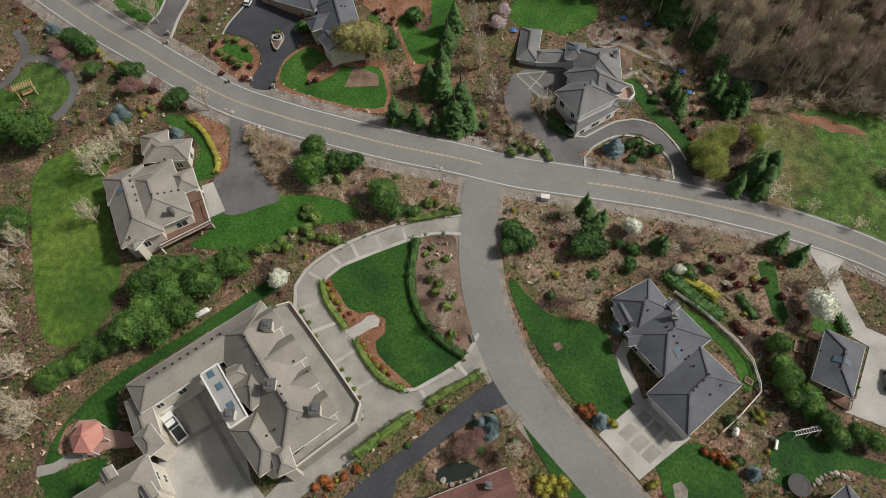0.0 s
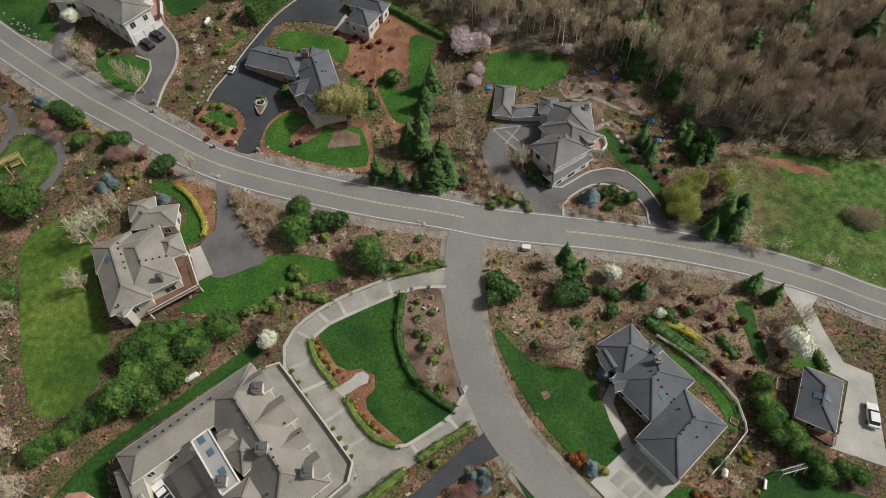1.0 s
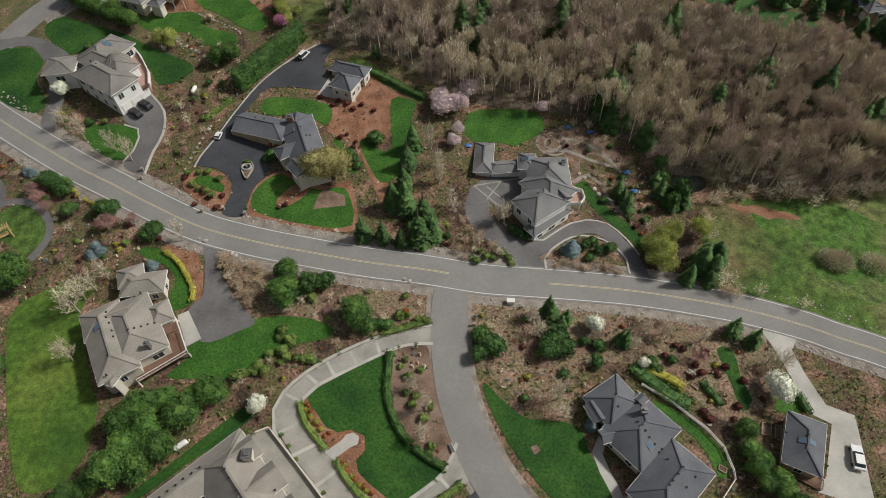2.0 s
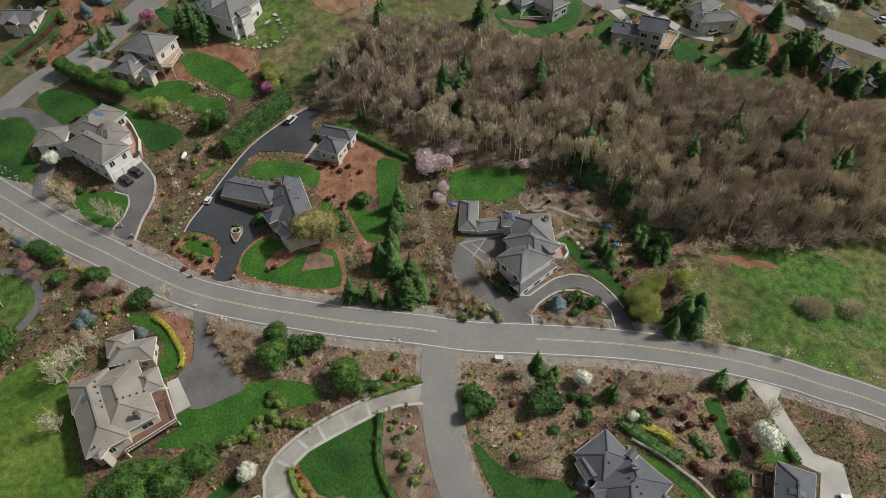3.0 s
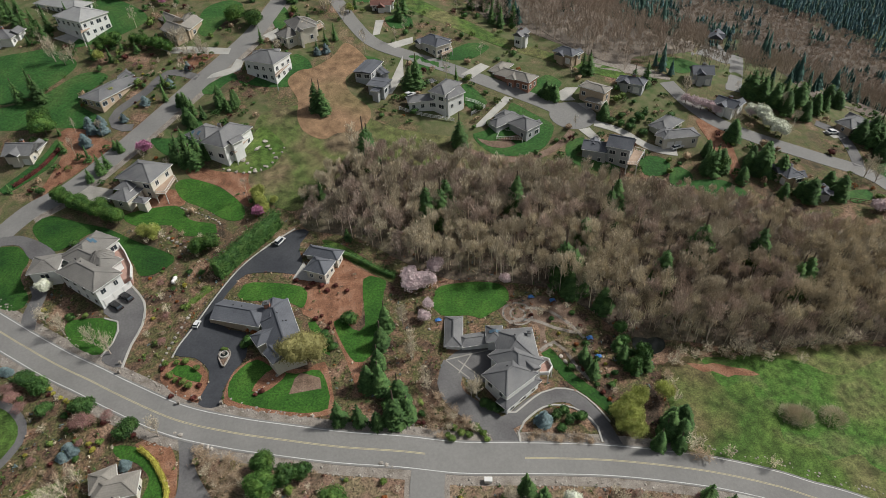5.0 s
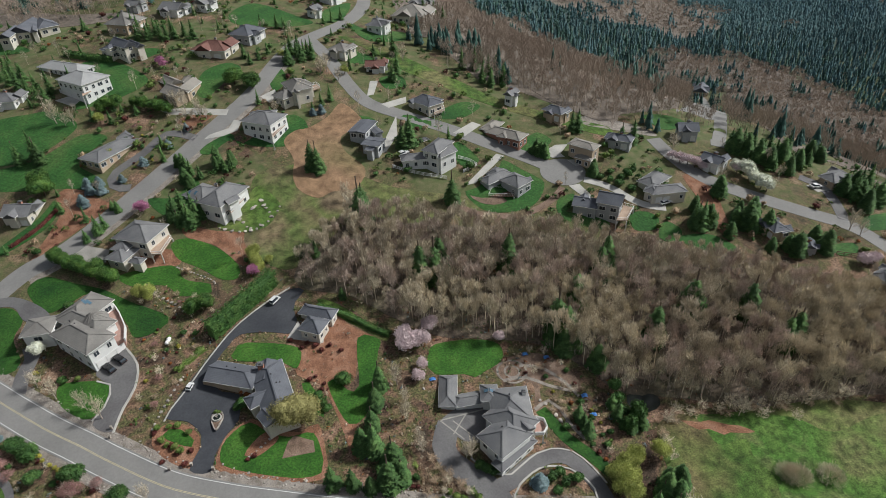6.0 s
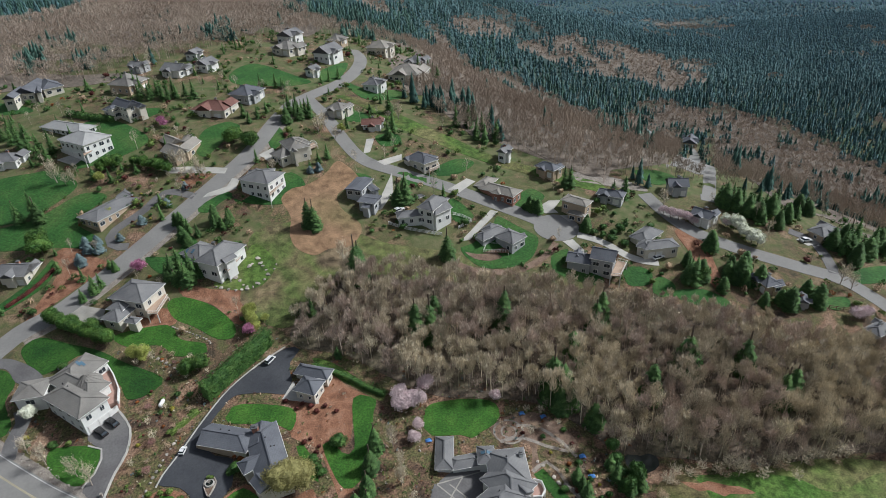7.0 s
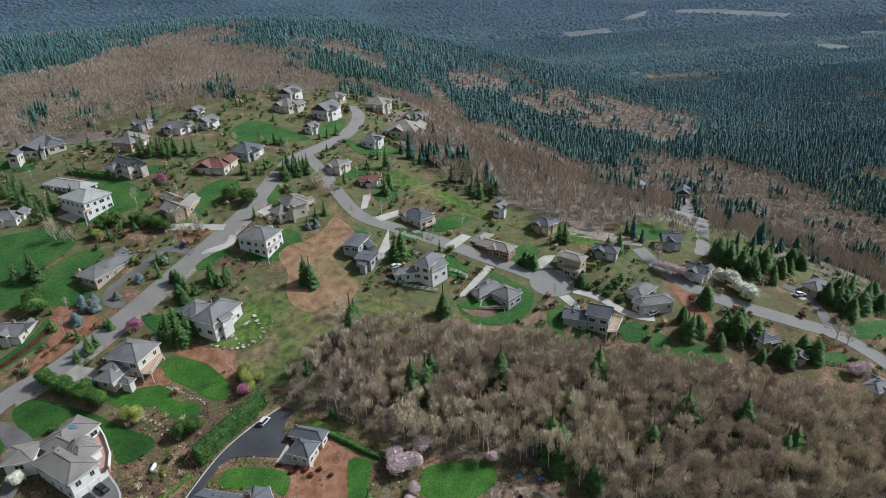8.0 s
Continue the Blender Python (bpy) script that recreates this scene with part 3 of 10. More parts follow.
class House:
    """A house out of wings; every wing is laid by three corners of its eaves."""

    def __init__(self, name, at, label, wall="wall_cream", roof="roof_grey", category="house", lift=0.0):
        self.z = float(land(*at)) + lift
        self.at, self.wall, self.roof = at, wall, roof
        self.ob = tagged(empty(name, (at[0], at[1], self.z)), label, category)
        self.wings, self.doors = [], []

    def rel(self, p):
        return (p[0] - self.at[0], p[1] - self.at[1], p[2] - self.z)

    def shape(self, s):
        s.v = [self.rel(q) for q in s.v]
        return s

    def wing(self, p0, p1, p2, eave=3.2, pitch=0.5, ends="hh", over=0.55, roof=None, wall=None, windows=True, base=-2.5, flat=False):
        a, u, v, length, width = frame_of(p0, p1, p2)
        z = self.z + eave
        half = width / 2
        if not flat and length < width:  # the ridge runs the long way
            a, u, v, length, width = a + u * length, v, -u, width, length
            half = width / 2
        q = lambda s, t, h: tuple(a + u * s + v * t + Vector((0, 0, h)))
        thick = 0.22
        # walls, set in under the eaves
        s = Shape()
        o = over
        lo, hi = self.z + base, z - 0.05
        box = [(o, o), (length - o, o), (length - o, width - o), (o, width - o)]
        vv = [q(x, y, lo) for x, y in box] + [q(x, y, hi) for x, y in box]
        s.add(vv, [(0, 1, 5, 4), (1, 2, 6, 5), (2, 3, 7, 6), (3, 0, 4, 7), (4, 5, 6, 7)])
        top = z + (half * pitch)
        if not flat:
            for e, x in ((0, o), (1, length - o)):
                if ends[e] == "g":
                    s.add([q(x, o, hi), q(x, width - o, hi), q(x, half, z + (half - o) * pitch)], [(0, 1, 2)] if e else [(1, 0, 2)])
        wall_ob = part("wall", self.shape(s), wall or self.wall, self.ob)
        # roof
        s = Shape()
        if flat:
            s.add([q(x, y, h) for h in (z - 0.1, z + 0.25) for x, y in ((0, 0), (length, 0), (length, width), (0, width))], [(3, 2, 1, 0), (4, 5, 6, 7), (0, 1, 5, 4), (1, 2, 6, 5), (2, 3, 7, 6), (3, 0, 4, 7)])
            roof_ob = part("roof", self.shape(s), roof or self.roof, self.ob)
            rim = Shape()
            for x0, y0, x1, y1 in ((0, 0, length, 0), (length, 0, length, width), (length, width, 0, width), (0, width, 0, 0)):
                rim.beam(q(x0, y0, z + 0.3), q(x1, y1, z + 0.3), 0.25, 0.3)
            part("parapet", self.shape(rim), "trim", roof_ob)
        else:
            i0 = half if ends[0] == "h" else 0.0
            i1 = half if ends[1] == "h" else 0.0
            if i0 + i1 > length:
                i0, i1 = (length * i0 / (i0 + i1), length * i1 / (i0 + i1))
            low = [q(0, 0, z), q(length, 0, z), q(length, width, z), q(0, width, z)]
            r0, r1 = q(i0, half, top), q(length - i1, half, top)
            up = [tuple(Vector(p) + Vector((0, 0, thick))) for p in low + [r0, r1]]
            s.add(low + [r0, r1] + up, [
                (6, 7, 11, 10), (7, 8, 11), (8, 9, 10, 11), (9, 6, 10),
                (0, 4, 5, 1), (1, 5, 2), (2, 5, 4, 3), (3, 4, 0),
                (0, 1, 7, 6), (1, 2, 8, 7), (2, 3, 9, 8), (3, 0, 6, 9)])
            roof_ob = part("roof", self.shape(s), roof or self.roof, self.ob)
            cap = Shape()
            g = Vector((0, 0, thick + 0.04))
            R0, R1 = Vector(r0) + g, Vector(r1) + g
            if (R1 - R0).length > 0.3:
                cap.beam(R0, R1, 0.34, 0.09)
            for corners, r, e in (((0, 3), R0, 0), ((1, 2), R1, 1)):
                if ends[e] == "h":
                    for c in corners:
                        cap.beam(Vector(low[c]) + g, r, 0.3, 0.09)
            part("ridge_cap", self.shape(cap), roof or self.roof, roof_ob)
            gut = Shape()
            for c0, c1, e in ((0, 1, None), (1, 2, 1), (2, 3, None), (3, 0, 0)):
                if e is None or ends[e] == "h":
                    gut.beam(Vector(low[c0]) + Vector((0, 0, 0.08)), Vector(low[c1]) + Vector((0, 0, 0.08)), 0.16, 0.16)
            part("gutter", self.shape(gut), "trim", roof_ob)
        self.wings.append((a, u, v, length, width, z, half, pitch, top, roof_ob, wall_ob, over, windows, eave, flat))
        return self

    def inside_other(self, p, wing, z):
        for w in self.wings:
            if w is wing:
                continue
            a, u, v, length, width, ze = w[:6]
            d = Vector((p[0], p[1], 0)) - a
            if 0.2 < d.dot(u) < length - 0.2 and 0.2 < d.dot(v) < width - 0.2 and z < ze + 0.3:
                return True
        return False

    def windows(self, w=1.25, h=1.35, gap=3.4, seed=1):
        """Windows round every wing where no other wing stands against it."""
        rnd = random.Random(seed)
        for wing in self.wings:
            a, u, v, length, width, ze, half, pitch, top, roof_ob, wall_ob, o, want, eave, flat = wing
            if not want:
                continue
            floors = [0.95] if eave < 4.6 else ([0.95, 3.75] if eave < 7.5 else [0.95, 3.75, 6.4])
            for c, d, n, size in ((a + u * o + v * o, u, -v, length - 2 * o), (a + u * (length - o) + v * o, v, u, width - 2 * o), (a + u * (length - o) + v * (width - o), -u, v, length - 2 * o), (a + u * o + v * (width - o), -v, -u, width - 2 * o)):
                k = int(size / gap)
                for i in range(k):
                    at = c + d * ((i + 0.5) * size / k)
                    if self.inside_other(at + n * 0.4, wing, self.z + 1.0):
                        continue
                    for fl in floors:
                        ww = w * rnd.choice((0.8, 1.0, 1.5))
                        z0 = self.z + fl
                        if z0 + h > ze - 0.15 or z0 < float(land(at.x, at.y)) - 0.2 or (fl < 2 and any((at - q).length < dw / 2 + ww / 2 + 0.3 for q, dw in self.doors)):
                            continue
                        self.window(wall_ob, at, d, n, z0, ww, h)
        return self

    def window(self, wall_ob, at, d, n, z0, w, h):
        fr, pane = Shape(), Shape()
        P = lambda s, out, z: tuple(at + d * s + n * out + Vector((0, 0, z)))
        b = 0.11
        for s0, s1, q0, q1 in ((-w / 2 - b, w / 2 + b, z0 - b, z0), (-w / 2 - b, w / 2 + b, z0 + h, z0 + h + b), (-w / 2 - b, -w / 2, z0, z0 + h), (w / 2, w / 2 + b, z0, z0 + h), (-0.03, 0.03, z0, z0 + h)):
            vv = [P(s, o, z) for o in (-0.02, 0.07) for s, z in ((s0, q0), (s1, q0), (s1, q1), (s0, q1))]
            fr.add(vv, [(3, 2, 1, 0), (4, 5, 6, 7), (0, 1, 5, 4), (1, 2, 6, 5), (2, 3, 7, 6), (3, 0, 4, 7)])
        pane.add([P(s, o, z) for o in (-0.02, 0.03) for s, z in ((-w / 2, z0), (w / 2, z0), (w / 2, z0 + h), (-w / 2, z0 + h))], [(3, 2, 1, 0), (4, 5, 6, 7), (0, 1, 5, 4), (1, 2, 6, 5), (2, 3, 7, 6), (3, 0, 4, 7)])
        win = part("window", self.shape(fr), "trim", wall_ob if wall_ob.parent is None else self.ob)
        part("pane", self.shape(pane), "glass", win)

    def garage_doors(self, p0, p1, count, w=2.6, h=2.3, out=0.12, mat="trim"):
        """A row of garage doors along a wall line."""
        a, b = Vector((*p0, 0)), Vector((*p1, 0))
        d = (b - a).normalized()
        best = None
        for wa, u, v, length, width, ze, half, pitch, top, roof_ob, wall_ob, o, *_ in self.wings:
            for c, e, out_n in ((wa + v * o, u, -v), (wa + u * (length - o), v, u), (wa + v * (width - o), -u, v), (wa + u * o, -v, -u)):
                off = (c - (a + b) / 2).dot(out_n)
                along = ((a + b) / 2 - wa).dot(u), ((a + b) / 2 - wa).dot(v)
                if abs(e.dot(d)) > 0.86 and abs(off) < 2.6 and -1 < along[0] < length + 1 and -1 < along[1] < width + 1 and (best is None or abs(off) < best[0]):
                    best = (abs(off), off, out_n, e)
        n = Vector((d.y, -d.x, 0))
        if best:
            n = best[2]
            mid = (a + b) / 2 + n * best[1]
            d = best[3] * (1 if best[3].dot(d) > 0 else -1)
            a, b = mid - d * (b - a).length / 2, mid + d * (b - a).length / 2
        L = (b - a).length
        for i in range(count):
            c = a + d * (L * (i + 0.5) / count)
            s = Shape()
            for k in range(4):
                z0 = self.z + h * k / 4
                vv = [tuple(c + d * x + n * o + Vector((0, 0, z))) for o in (-0.1, out) for x, z in ((-w / 2, z0 + 0.02), (w / 2, z0 + 0.02), (w / 2, z0 + h / 4), (-w / 2, z0 + h / 4))]
                s.add(vv, [(3, 2, 1, 0), (4, 5, 6, 7), (0, 1, 5, 4), (1, 2, 6, 5), (2, 3, 7, 6), (3, 0, 4, 7)])
            part("garage_door", self.shape(s), mat, self.ob, "panelled garage door")
            self.doors.append((c, w))
        return self

    def roof_z(self, x, y):
        best = None
        for a, u, v, length, width, z, half, pitch, top, *rest in self.wings:
            d = Vector((x, y, 0)) - a
            s, t = d.dot(u), d.dot(v)
            if 0 <= s <= length and 0 <= t <= width:
                k = z + 0.22 if rest[-1] else z + 0.22 + pitch * min(half, t, width - t)
                best = k if best is None else max(best, k)
        return best if best is not None else self.z + 4

    def chimney(self, p, w=1.1, h=1.6, mat="brick"):
        z = self.roof_z(*p)
        s = Shape().box(p[0] - w / 2, p[1] - w / 2, z - 1.2, p[0] + w / 2, p[1] + w / 2, z + h)
        ch = part("chimney", self.shape(s), mat, self.ob)
        s = Shape().box(p[0] - w / 2 - 0.1, p[1] - w / 2 - 0.1, z + h - 0.15, p[0] + w / 2 + 0.1, p[1] + w / 2 + 0.1, z + h + 0.02)
        s.box(p[0] - w / 4, p[1] - w / 4, z + h, p[0] + w / 4, p[1] + w / 4, z + h + 0.3)
        part("chimney_cap", self.shape(s), "pipe", ch)
        return self

    def vents(self, points):
        for p in points:
            z = self.roof_z(*p)
            part("roof_vent", self.shape(Shape().tube((p[0], p[1], z - 0.3), (p[0], p[1], z + 0.16), 0.13, 0.13, 8).tube((p[0], p[1], z + 0.15), (p[0], p[1], z + 0.24), 0.2, 0.15, 8)), "dark_metal", self.ob)
        return self

    def ridge_vents(self, wing=0, count=7):
        """Small box vents in a row below the ridge."""
        a, u, v, length, width, z, half, pitch, *rest = self.wings[wing]
        for i in range(count):
            s0 = half * 0.8 + (length - 1.6 * half) * (i + 0.5) / count
            c = a + u * s0 + v * (half * 1.18)
            zz = z + 0.22 + pitch * half * 0.82
            s = Shape().box(c.x - 0.16, c.y - 0.16, zz - 0.2, c.x + 0.16, c.y + 0.16, zz + 0.2)
            part("roof_vent", self.shape(s), "pipe", self.ob)
        return self

    def skylight(self, p, w=0.9, h=1.3):
        for a, u, v, length, width, z, half, pitch, top, *rest in self.wings:
            d = Vector((*p, 0)) - a
            s, t = d.dot(u), d.dot(v)
            if 0 <= s <= length and 0 <= t <= width:
                side = 1 if t < half else -1
                sl = 0 if rest[-1] else pitch * side
                f = lambda ss, tt, k: tuple(a + u * ss + v * tt + Vector((0, 0, z + 0.25 + (0 if rest[-1] else pitch * (min(half, t, width - t))) + sl * (tt - t) + k)))
                box = lambda q, k0, k1: Shape().add([f(s + x * (w / 2 + q), t + y * (h / 2 + q), k) for k in (k0, k1) for x, y in ((-1, -1), (1, -1), (1, 1), (-1, 1))], [(3, 2, 1, 0), (4, 5, 6, 7), (0, 1, 5, 4), (1, 2, 6, 5), (2, 3, 7, 6), (3, 0, 4, 7)])
                fr = part("skylight", self.shape(box(0.09, -0.1, 0.08)), "pipe", self.ob)
                part("pane", self.shape(box(0.0, 0.0, 0.1)), "skylight", fr)
                break
        return self

    def terrace(self, points, z, mat="deck", rail=None, name="deck", thick=0.25, posts=True):
        """A raised deck or terrace with an optional railing."""
        loop = np.array(points, float)
        n = len(loop)
        zz = self.z + z
        s = Shape()
        area = 0.5 * np.sum(loop[:, 0] * np.roll(loop[:, 1], -1) - loop[:, 1] * np.roll(loop[:, 0], -1))
        if area < 0:
            loop = loop[::-1]
        s.add([(*p, zz) for p in loop] + [(*p, zz - thick) for p in loop], [tuple(range(n)), tuple(reversed(range(n, 2 * n)))] + [(i, n + i, n + (i + 1) % n, (i + 1) % n) for i in range(n)])
        dk = part(name, self.shape(s), mat, self.ob)
        if posts:
            for p in loop:
                g = float(land(*p)) - 0.3
                if g < zz - 0.6:
                    part("post", self.shape(Shape().box(p[0] - 0.12, p[1] - 0.12, g, p[0] + 0.12, p[1] + 0.12, zz - thick)), "trim", dk)
        if rail:
            pts = np.array(points, float)
            for i in range(n):
                p, q = pts[i], pts[(i + 1) % n]
                mid = (p + q) / 2
                if any(0.0 < (Vector((*mid, 0)) - w[0]).dot(w[1]) < w[3] and 0.0 < (Vector((*mid, 0)) - w[0]).dot(w[2]) < w[4] for w in self.wings):
                    continue
                r = Shape().beam((*p, zz + 0.95), (*q, zz + 0.95), 0.12, 0.08).beam((*p, zz + 0.15), (*q, zz + 0.15), 0.06, 0.06)
                k = max(2, int(np.linalg.norm(q - p) / 0.5))
                for j in range(k + 1):
                    m = p + (q - p) * j / k
                    r.beam((*m, zz), (m[0], m[1] + 0.001, zz + 0.95), 0.05, 0.05)
                part("railing", self.shape(r), rail, dk)
        return self


# ---- the near houses ----
def gazebo(at, r, label):
    """An open summer house with a pointed canvas roof on posts."""
    z = float(land(*at))
    ob = tagged(empty("summer_house", (at[0], at[1], z)), label, "summer house")
    s, n = Shape(), 6
    ring = [(r * math.cos(6.283 * i / n), r * math.sin(6.283 * i / n), 2.5) for i in range(n)]
    s.add(ring + [(0, 0, 4.1)] + [(x, y, 2.35) for x, y, _ in ring] + [(0, 0, 3.9)], [(i, (i + 1) % n, n) for i in range(n)] + [((i + 1) % n + n + 1, i + n + 1, 2 * n + 1) for i in range(n)] + [(i, i + n + 1, (i + 1) % n + n + 1, (i + 1) % n) for i in range(n)])
    roof = part("roof", s, "salmon_roof", ob)
    for i in range(n):
        part("ridge_cap", Shape().beam(ring[i], (0, 0, 4.12), 0.14, 0.08), "salmon_roof", roof)
        x, y = ring[i][0] * 0.9, ring[i][1] * 0.9
        part("post", Shape().box(x - 0.08, y - 0.08, -0.4, x + 0.08, y + 0.08, 2.5), "trim", ob)
    part("floor", Shape().tube((0, 0, -0.3), (0, 0, 0.18), r * 0.95, r * 0.95, 6), "terracotta", ob)
    return ob


def turret(house, at, r, z0, eave, rise, sides=14):
    """A round tower room with a ribbed conical roof."""
    x, y = at
    s = Shape().tube((x, y, house.z + z0), (x, y, house.z + eave), r, r, sides)
    tw = part("turret", house.shape(s), house.wall, house.ob, "round white turret")
    c, b = Shape(), house.z + eave
    ring = [(x + (r + 0.5) * math.cos(6.283 * i / sides), y + (r + 0.5) * math.sin(6.283 * i / sides), b) for i in range(sides)]
    c.add(ring + [(x, y, b + rise)], [(i, (i + 1) % sides, sides) for i in range(sides)] + [tuple(reversed(range(sides)))])
    cone = part("cone_roof", house.shape(c), house.roof, tw)
    for i in range(sides):
        part("rib", house.shape(Shape().beam(Vector(ring[i]) + Vector((0, 0, 0.05)), (x, y, b + rise + 0.05), 0.12, 0.1)), "roof_warm", tw)
        a = 6.283 * (i + 0.5) / sides
        d, n = Vector((-math.sin(a), math.cos(a), 0)), Vector((math.cos(a), math.sin(a), 0))
        house.window(tw, Vector((x, y, 0)) + n * (r * math.cos(math.pi / sides)), d, n, b - 2.2, 0.75, 1.6)
    return tw


def parapet(house, points, z, h=0.9, mat="trim", w=0.3):
    """A solid low wall along the edge of a terrace."""
    for p, q in zip(points[:-1], points[1:]):
        part("parapet", house.shape(Shape().beam((*p, house.z + z + h / 2), (*q, house.z + z + h / 2), w, h)), mat, house.ob)


mansion = House("house", (-42.6, 19.8), "sprawling cream mansion with tan-grey hipped roofs round a court", "wall_cream", "roof_tan")
mansion.wing((-51.2, 28.5), (-32.5, 42.6), (-46.8, 24.8), 6.5, 0.5)
mansion.wing((-32.0, 42.2), (-17.8, 22.8), (-24.7, 15.9), 6.5, 0.68)
mansion.wing((-33.8, 21.5), (-28.4, 14.9), (-24.8, 18.4), 6.5, 0.6)
mansion.wing((-39.1, 29.4), (-36.8, 31.1), (-30.8, 23.1), 8.3, 0.0, flat=True, roof="roof_flat", windows=False)
mansion.wing((-34.5, 27.4), (-30.7, 24.1), (-28.3, 28.2), 7.5, 0.7, windows=False)
mansion.wing((-35.8, 30.5), (-32.9, 32.0), (-31.5, 29.3), 7.5, 0.6, "hg", windows=False)
mansion.wing((-54.5, 12.3), (-45.4, 18.3), (-41.6, 13.9), 6.5, 0.5)
mansion.wing((-51.6, 26.3), (-47.8, 19.7), (-44.2, 20.5), 5, 0.5)
mansion.wing((-48.3, 20.6), (-45.3, 17.6), (-42.9, 19.4), 6.2, 0.5)
# cross gables along the garden side
mansion.wing((-30.3, 41.1), (-27.9, 37.7), (-31.5, 33.7), 7.4, 0.8, "gg", windows=False)
mansion.wing((-26.4, 36.5), (-23.5, 32.5), (-28.1, 27.4), 7.4, 0.8, "gg", windows=False)
mansion.wing((-23.0, 31.2), (-21.1, 28.5), (-24.9, 24.5), 7.2, 0.8, "gg", windows=False)
mansion.wing((-20.3, 27.4), (-17.9, 24.0), (-21.7, 20.2), 7.2, 0.75, "gg", windows=False)
mansion.wing((-51.1, 15.4), (-49.8, 16.6), (-48.4, 15.1), 7.4, 0.7, "gg", windows=False)
mansion.wing((-44.8, 13.1), (-43.5, 14.3), (-41.9, 12.5), 7.4, 0.7, "gg", windows=False)
mansion.wing((-27.3, 18.3), (-24.8, 19.5), (-23.9, 15.6), 7.2, 0.6, "hh", windows=False)
mansion.terrace([(-30.7, 42.9), (-28.5, 43.6), (-23.1, 36.8), (-20.2, 32.9), (-15.3, 26.3), (-15.8, 23.3), (-25.4, 15.9), (-26.0, 16.9), (-19.1, 23.4), (-31.3, 41.7)], 4.2, "paver", None, "terrace", 4.4, False)
parapet(mansion, [(-30.4, 42.5), (-28.2, 43.2), (-22.9, 36.4), (-20.0, 32.6), (-15.1, 26.0), (-15.7, 23.1), (-25.2, 15.7)], 4.2, 0.7, "wall_cream", 0.22)
for p in ((-29.9, 37.2), (-27.6, 27.2), (-20.9, 23.8)):
    mansion.chimney(p, 1.5, 1.3, "wall_cream")
mansion.chimney((-33.3, 23.1), 1.4, 1.3, "wall_cream")
for p in ((-37.6, 29.5), (-35.9, 27.6), (-33.7, 24.7)):
    mansion.skylight(p, 0.8, 1.0)
mansion.vents([(-47.4, 29.3), (-46.3, 30.0), (-45.3, 30.8), (-44.2, 31.5), (-43.2, 32.3), (-42.1, 33.1), (-41.0, 33.9), (-40.0, 34.8), (-38.8, 35.5), (-37.6, 36.3), (-32.8, 34.9), (-32.1, 33.5), (-30.5, 31.6), (-26.4, 27.2), (-25.9, 25.9), (-25.1, 24.6), (-28.0, 20.5), (-26.9, 21.3), (-25.3, 31.6), (-22.9, 29.8)])
mansion.garage_doors((-46.6, 25.6), (-41.7, 28.8), 3, 2.7)
mansion.windows()
gazebo((-57.3, 21.5), 2.7, "small summer house with a salmon-pink pointed roof")

house_a = House("house", (-56.9, 65.1), "single-storey house with a hipped tan-grey roof and a brown deck", "wall_cream", "roof_tan")
house_a.wing((-64.9, 66.8), (-57.4, 51.9), (-51.0, 55.6), 3.6, 0.5)
house_a.wing((-55.0, 54.3), (-46.5, 58.9), (-53.3, 71.2), 3.6, 0.42)
house_a.wing((-58.4, 70.5), (-50.0, 71.1), (-51.5, 76.2), 3.4, 0.5)
house_a.wing((-59.1, 72.5), (-60.5, 77.0), (-55.2, 77.3), 3.4, 0.5)
house_a.wing((-52.7, 67.4), (-48.8, 69.2), (-46.5, 64.6), 3.5, 0.5)
house_a.wing((-64.5, 66.8), (-53.5, 70.9), (-51.1, 65.0), 3.6, 0.45)
house_a.wing((-56.3, 52.2), (-54.9, 51.5), (-54.0, 53.7), 3.6, 0.5)
house_a.terrace([(-50.3, 65.2), (-47.7, 66.3), (-44.3, 58.8), (-52.3, 53.7), (-53.4, 56.0), (-47.4, 59.3)], 0.6, "deck", "trim")
house_a.terrace([(-48.8, 63.4), (-46.6, 64.2), (-45.8, 62.4), (-47.8, 61.5)], 3.2, "deck", None, posts=False)
house_a.vents([(-59.1, 66.4), (-58.7, 65.1), (-57.9, 63.9), (-57.0, 62.2), (-56.4, 60.9), (-52.7, 62.0), (-51.8, 62.5), (-50.9, 63.1), (-49.9, 63.6), (-53.6, 61.6), (-54.1, 70.7), (-55.2, 70.2), (-56.2, 56.9), (-55.9, 53.4)])
house_a.chimney((-49.7, 58.4), 0.7, 0.9, "pipe")
house_a.skylight((-59.8, 63.0))
house_a.windows()

house_b = House("house", (37.5, 35.0), "long house with a slate-grey hipped roof and cream walls", "wall_cream", "roof_dark")
house_b.wing((30.1, 28.4), (35.4, 21.7), (46.2, 29.0), 3.4, 0.55)
house_b.wing((28.0, 38.6), (33.5, 31.1), (44.8, 34.5), 3.4, 0.55)
house_b.wing((26.8, 45.2), (34.0, 49.1), (38.7, 43.1), 3.4, 0.55)
house_b.wing((26.6, 43.6), (29.3, 44.5), (29.7, 40.7), 3.4, 0.5, "gg")
house_b.wing((35.5, 43.6), (37.1, 44.7), (37.9, 43.1), 4.2, 0.6, "gg", windows=False)
house_b.wing((28.0, 38.8), (30.5, 39.2), (30.6, 36.7), 3.6, 0.6, "gg")
house_b.garage_doors((31.7, 27.7), (36.2, 22.3), 3, 2.6)
house_b.skylight((35.9, 35.0), 0.9, 0.95)
house_b.chimney((36.2, 40.7), 1.0, 1.0)
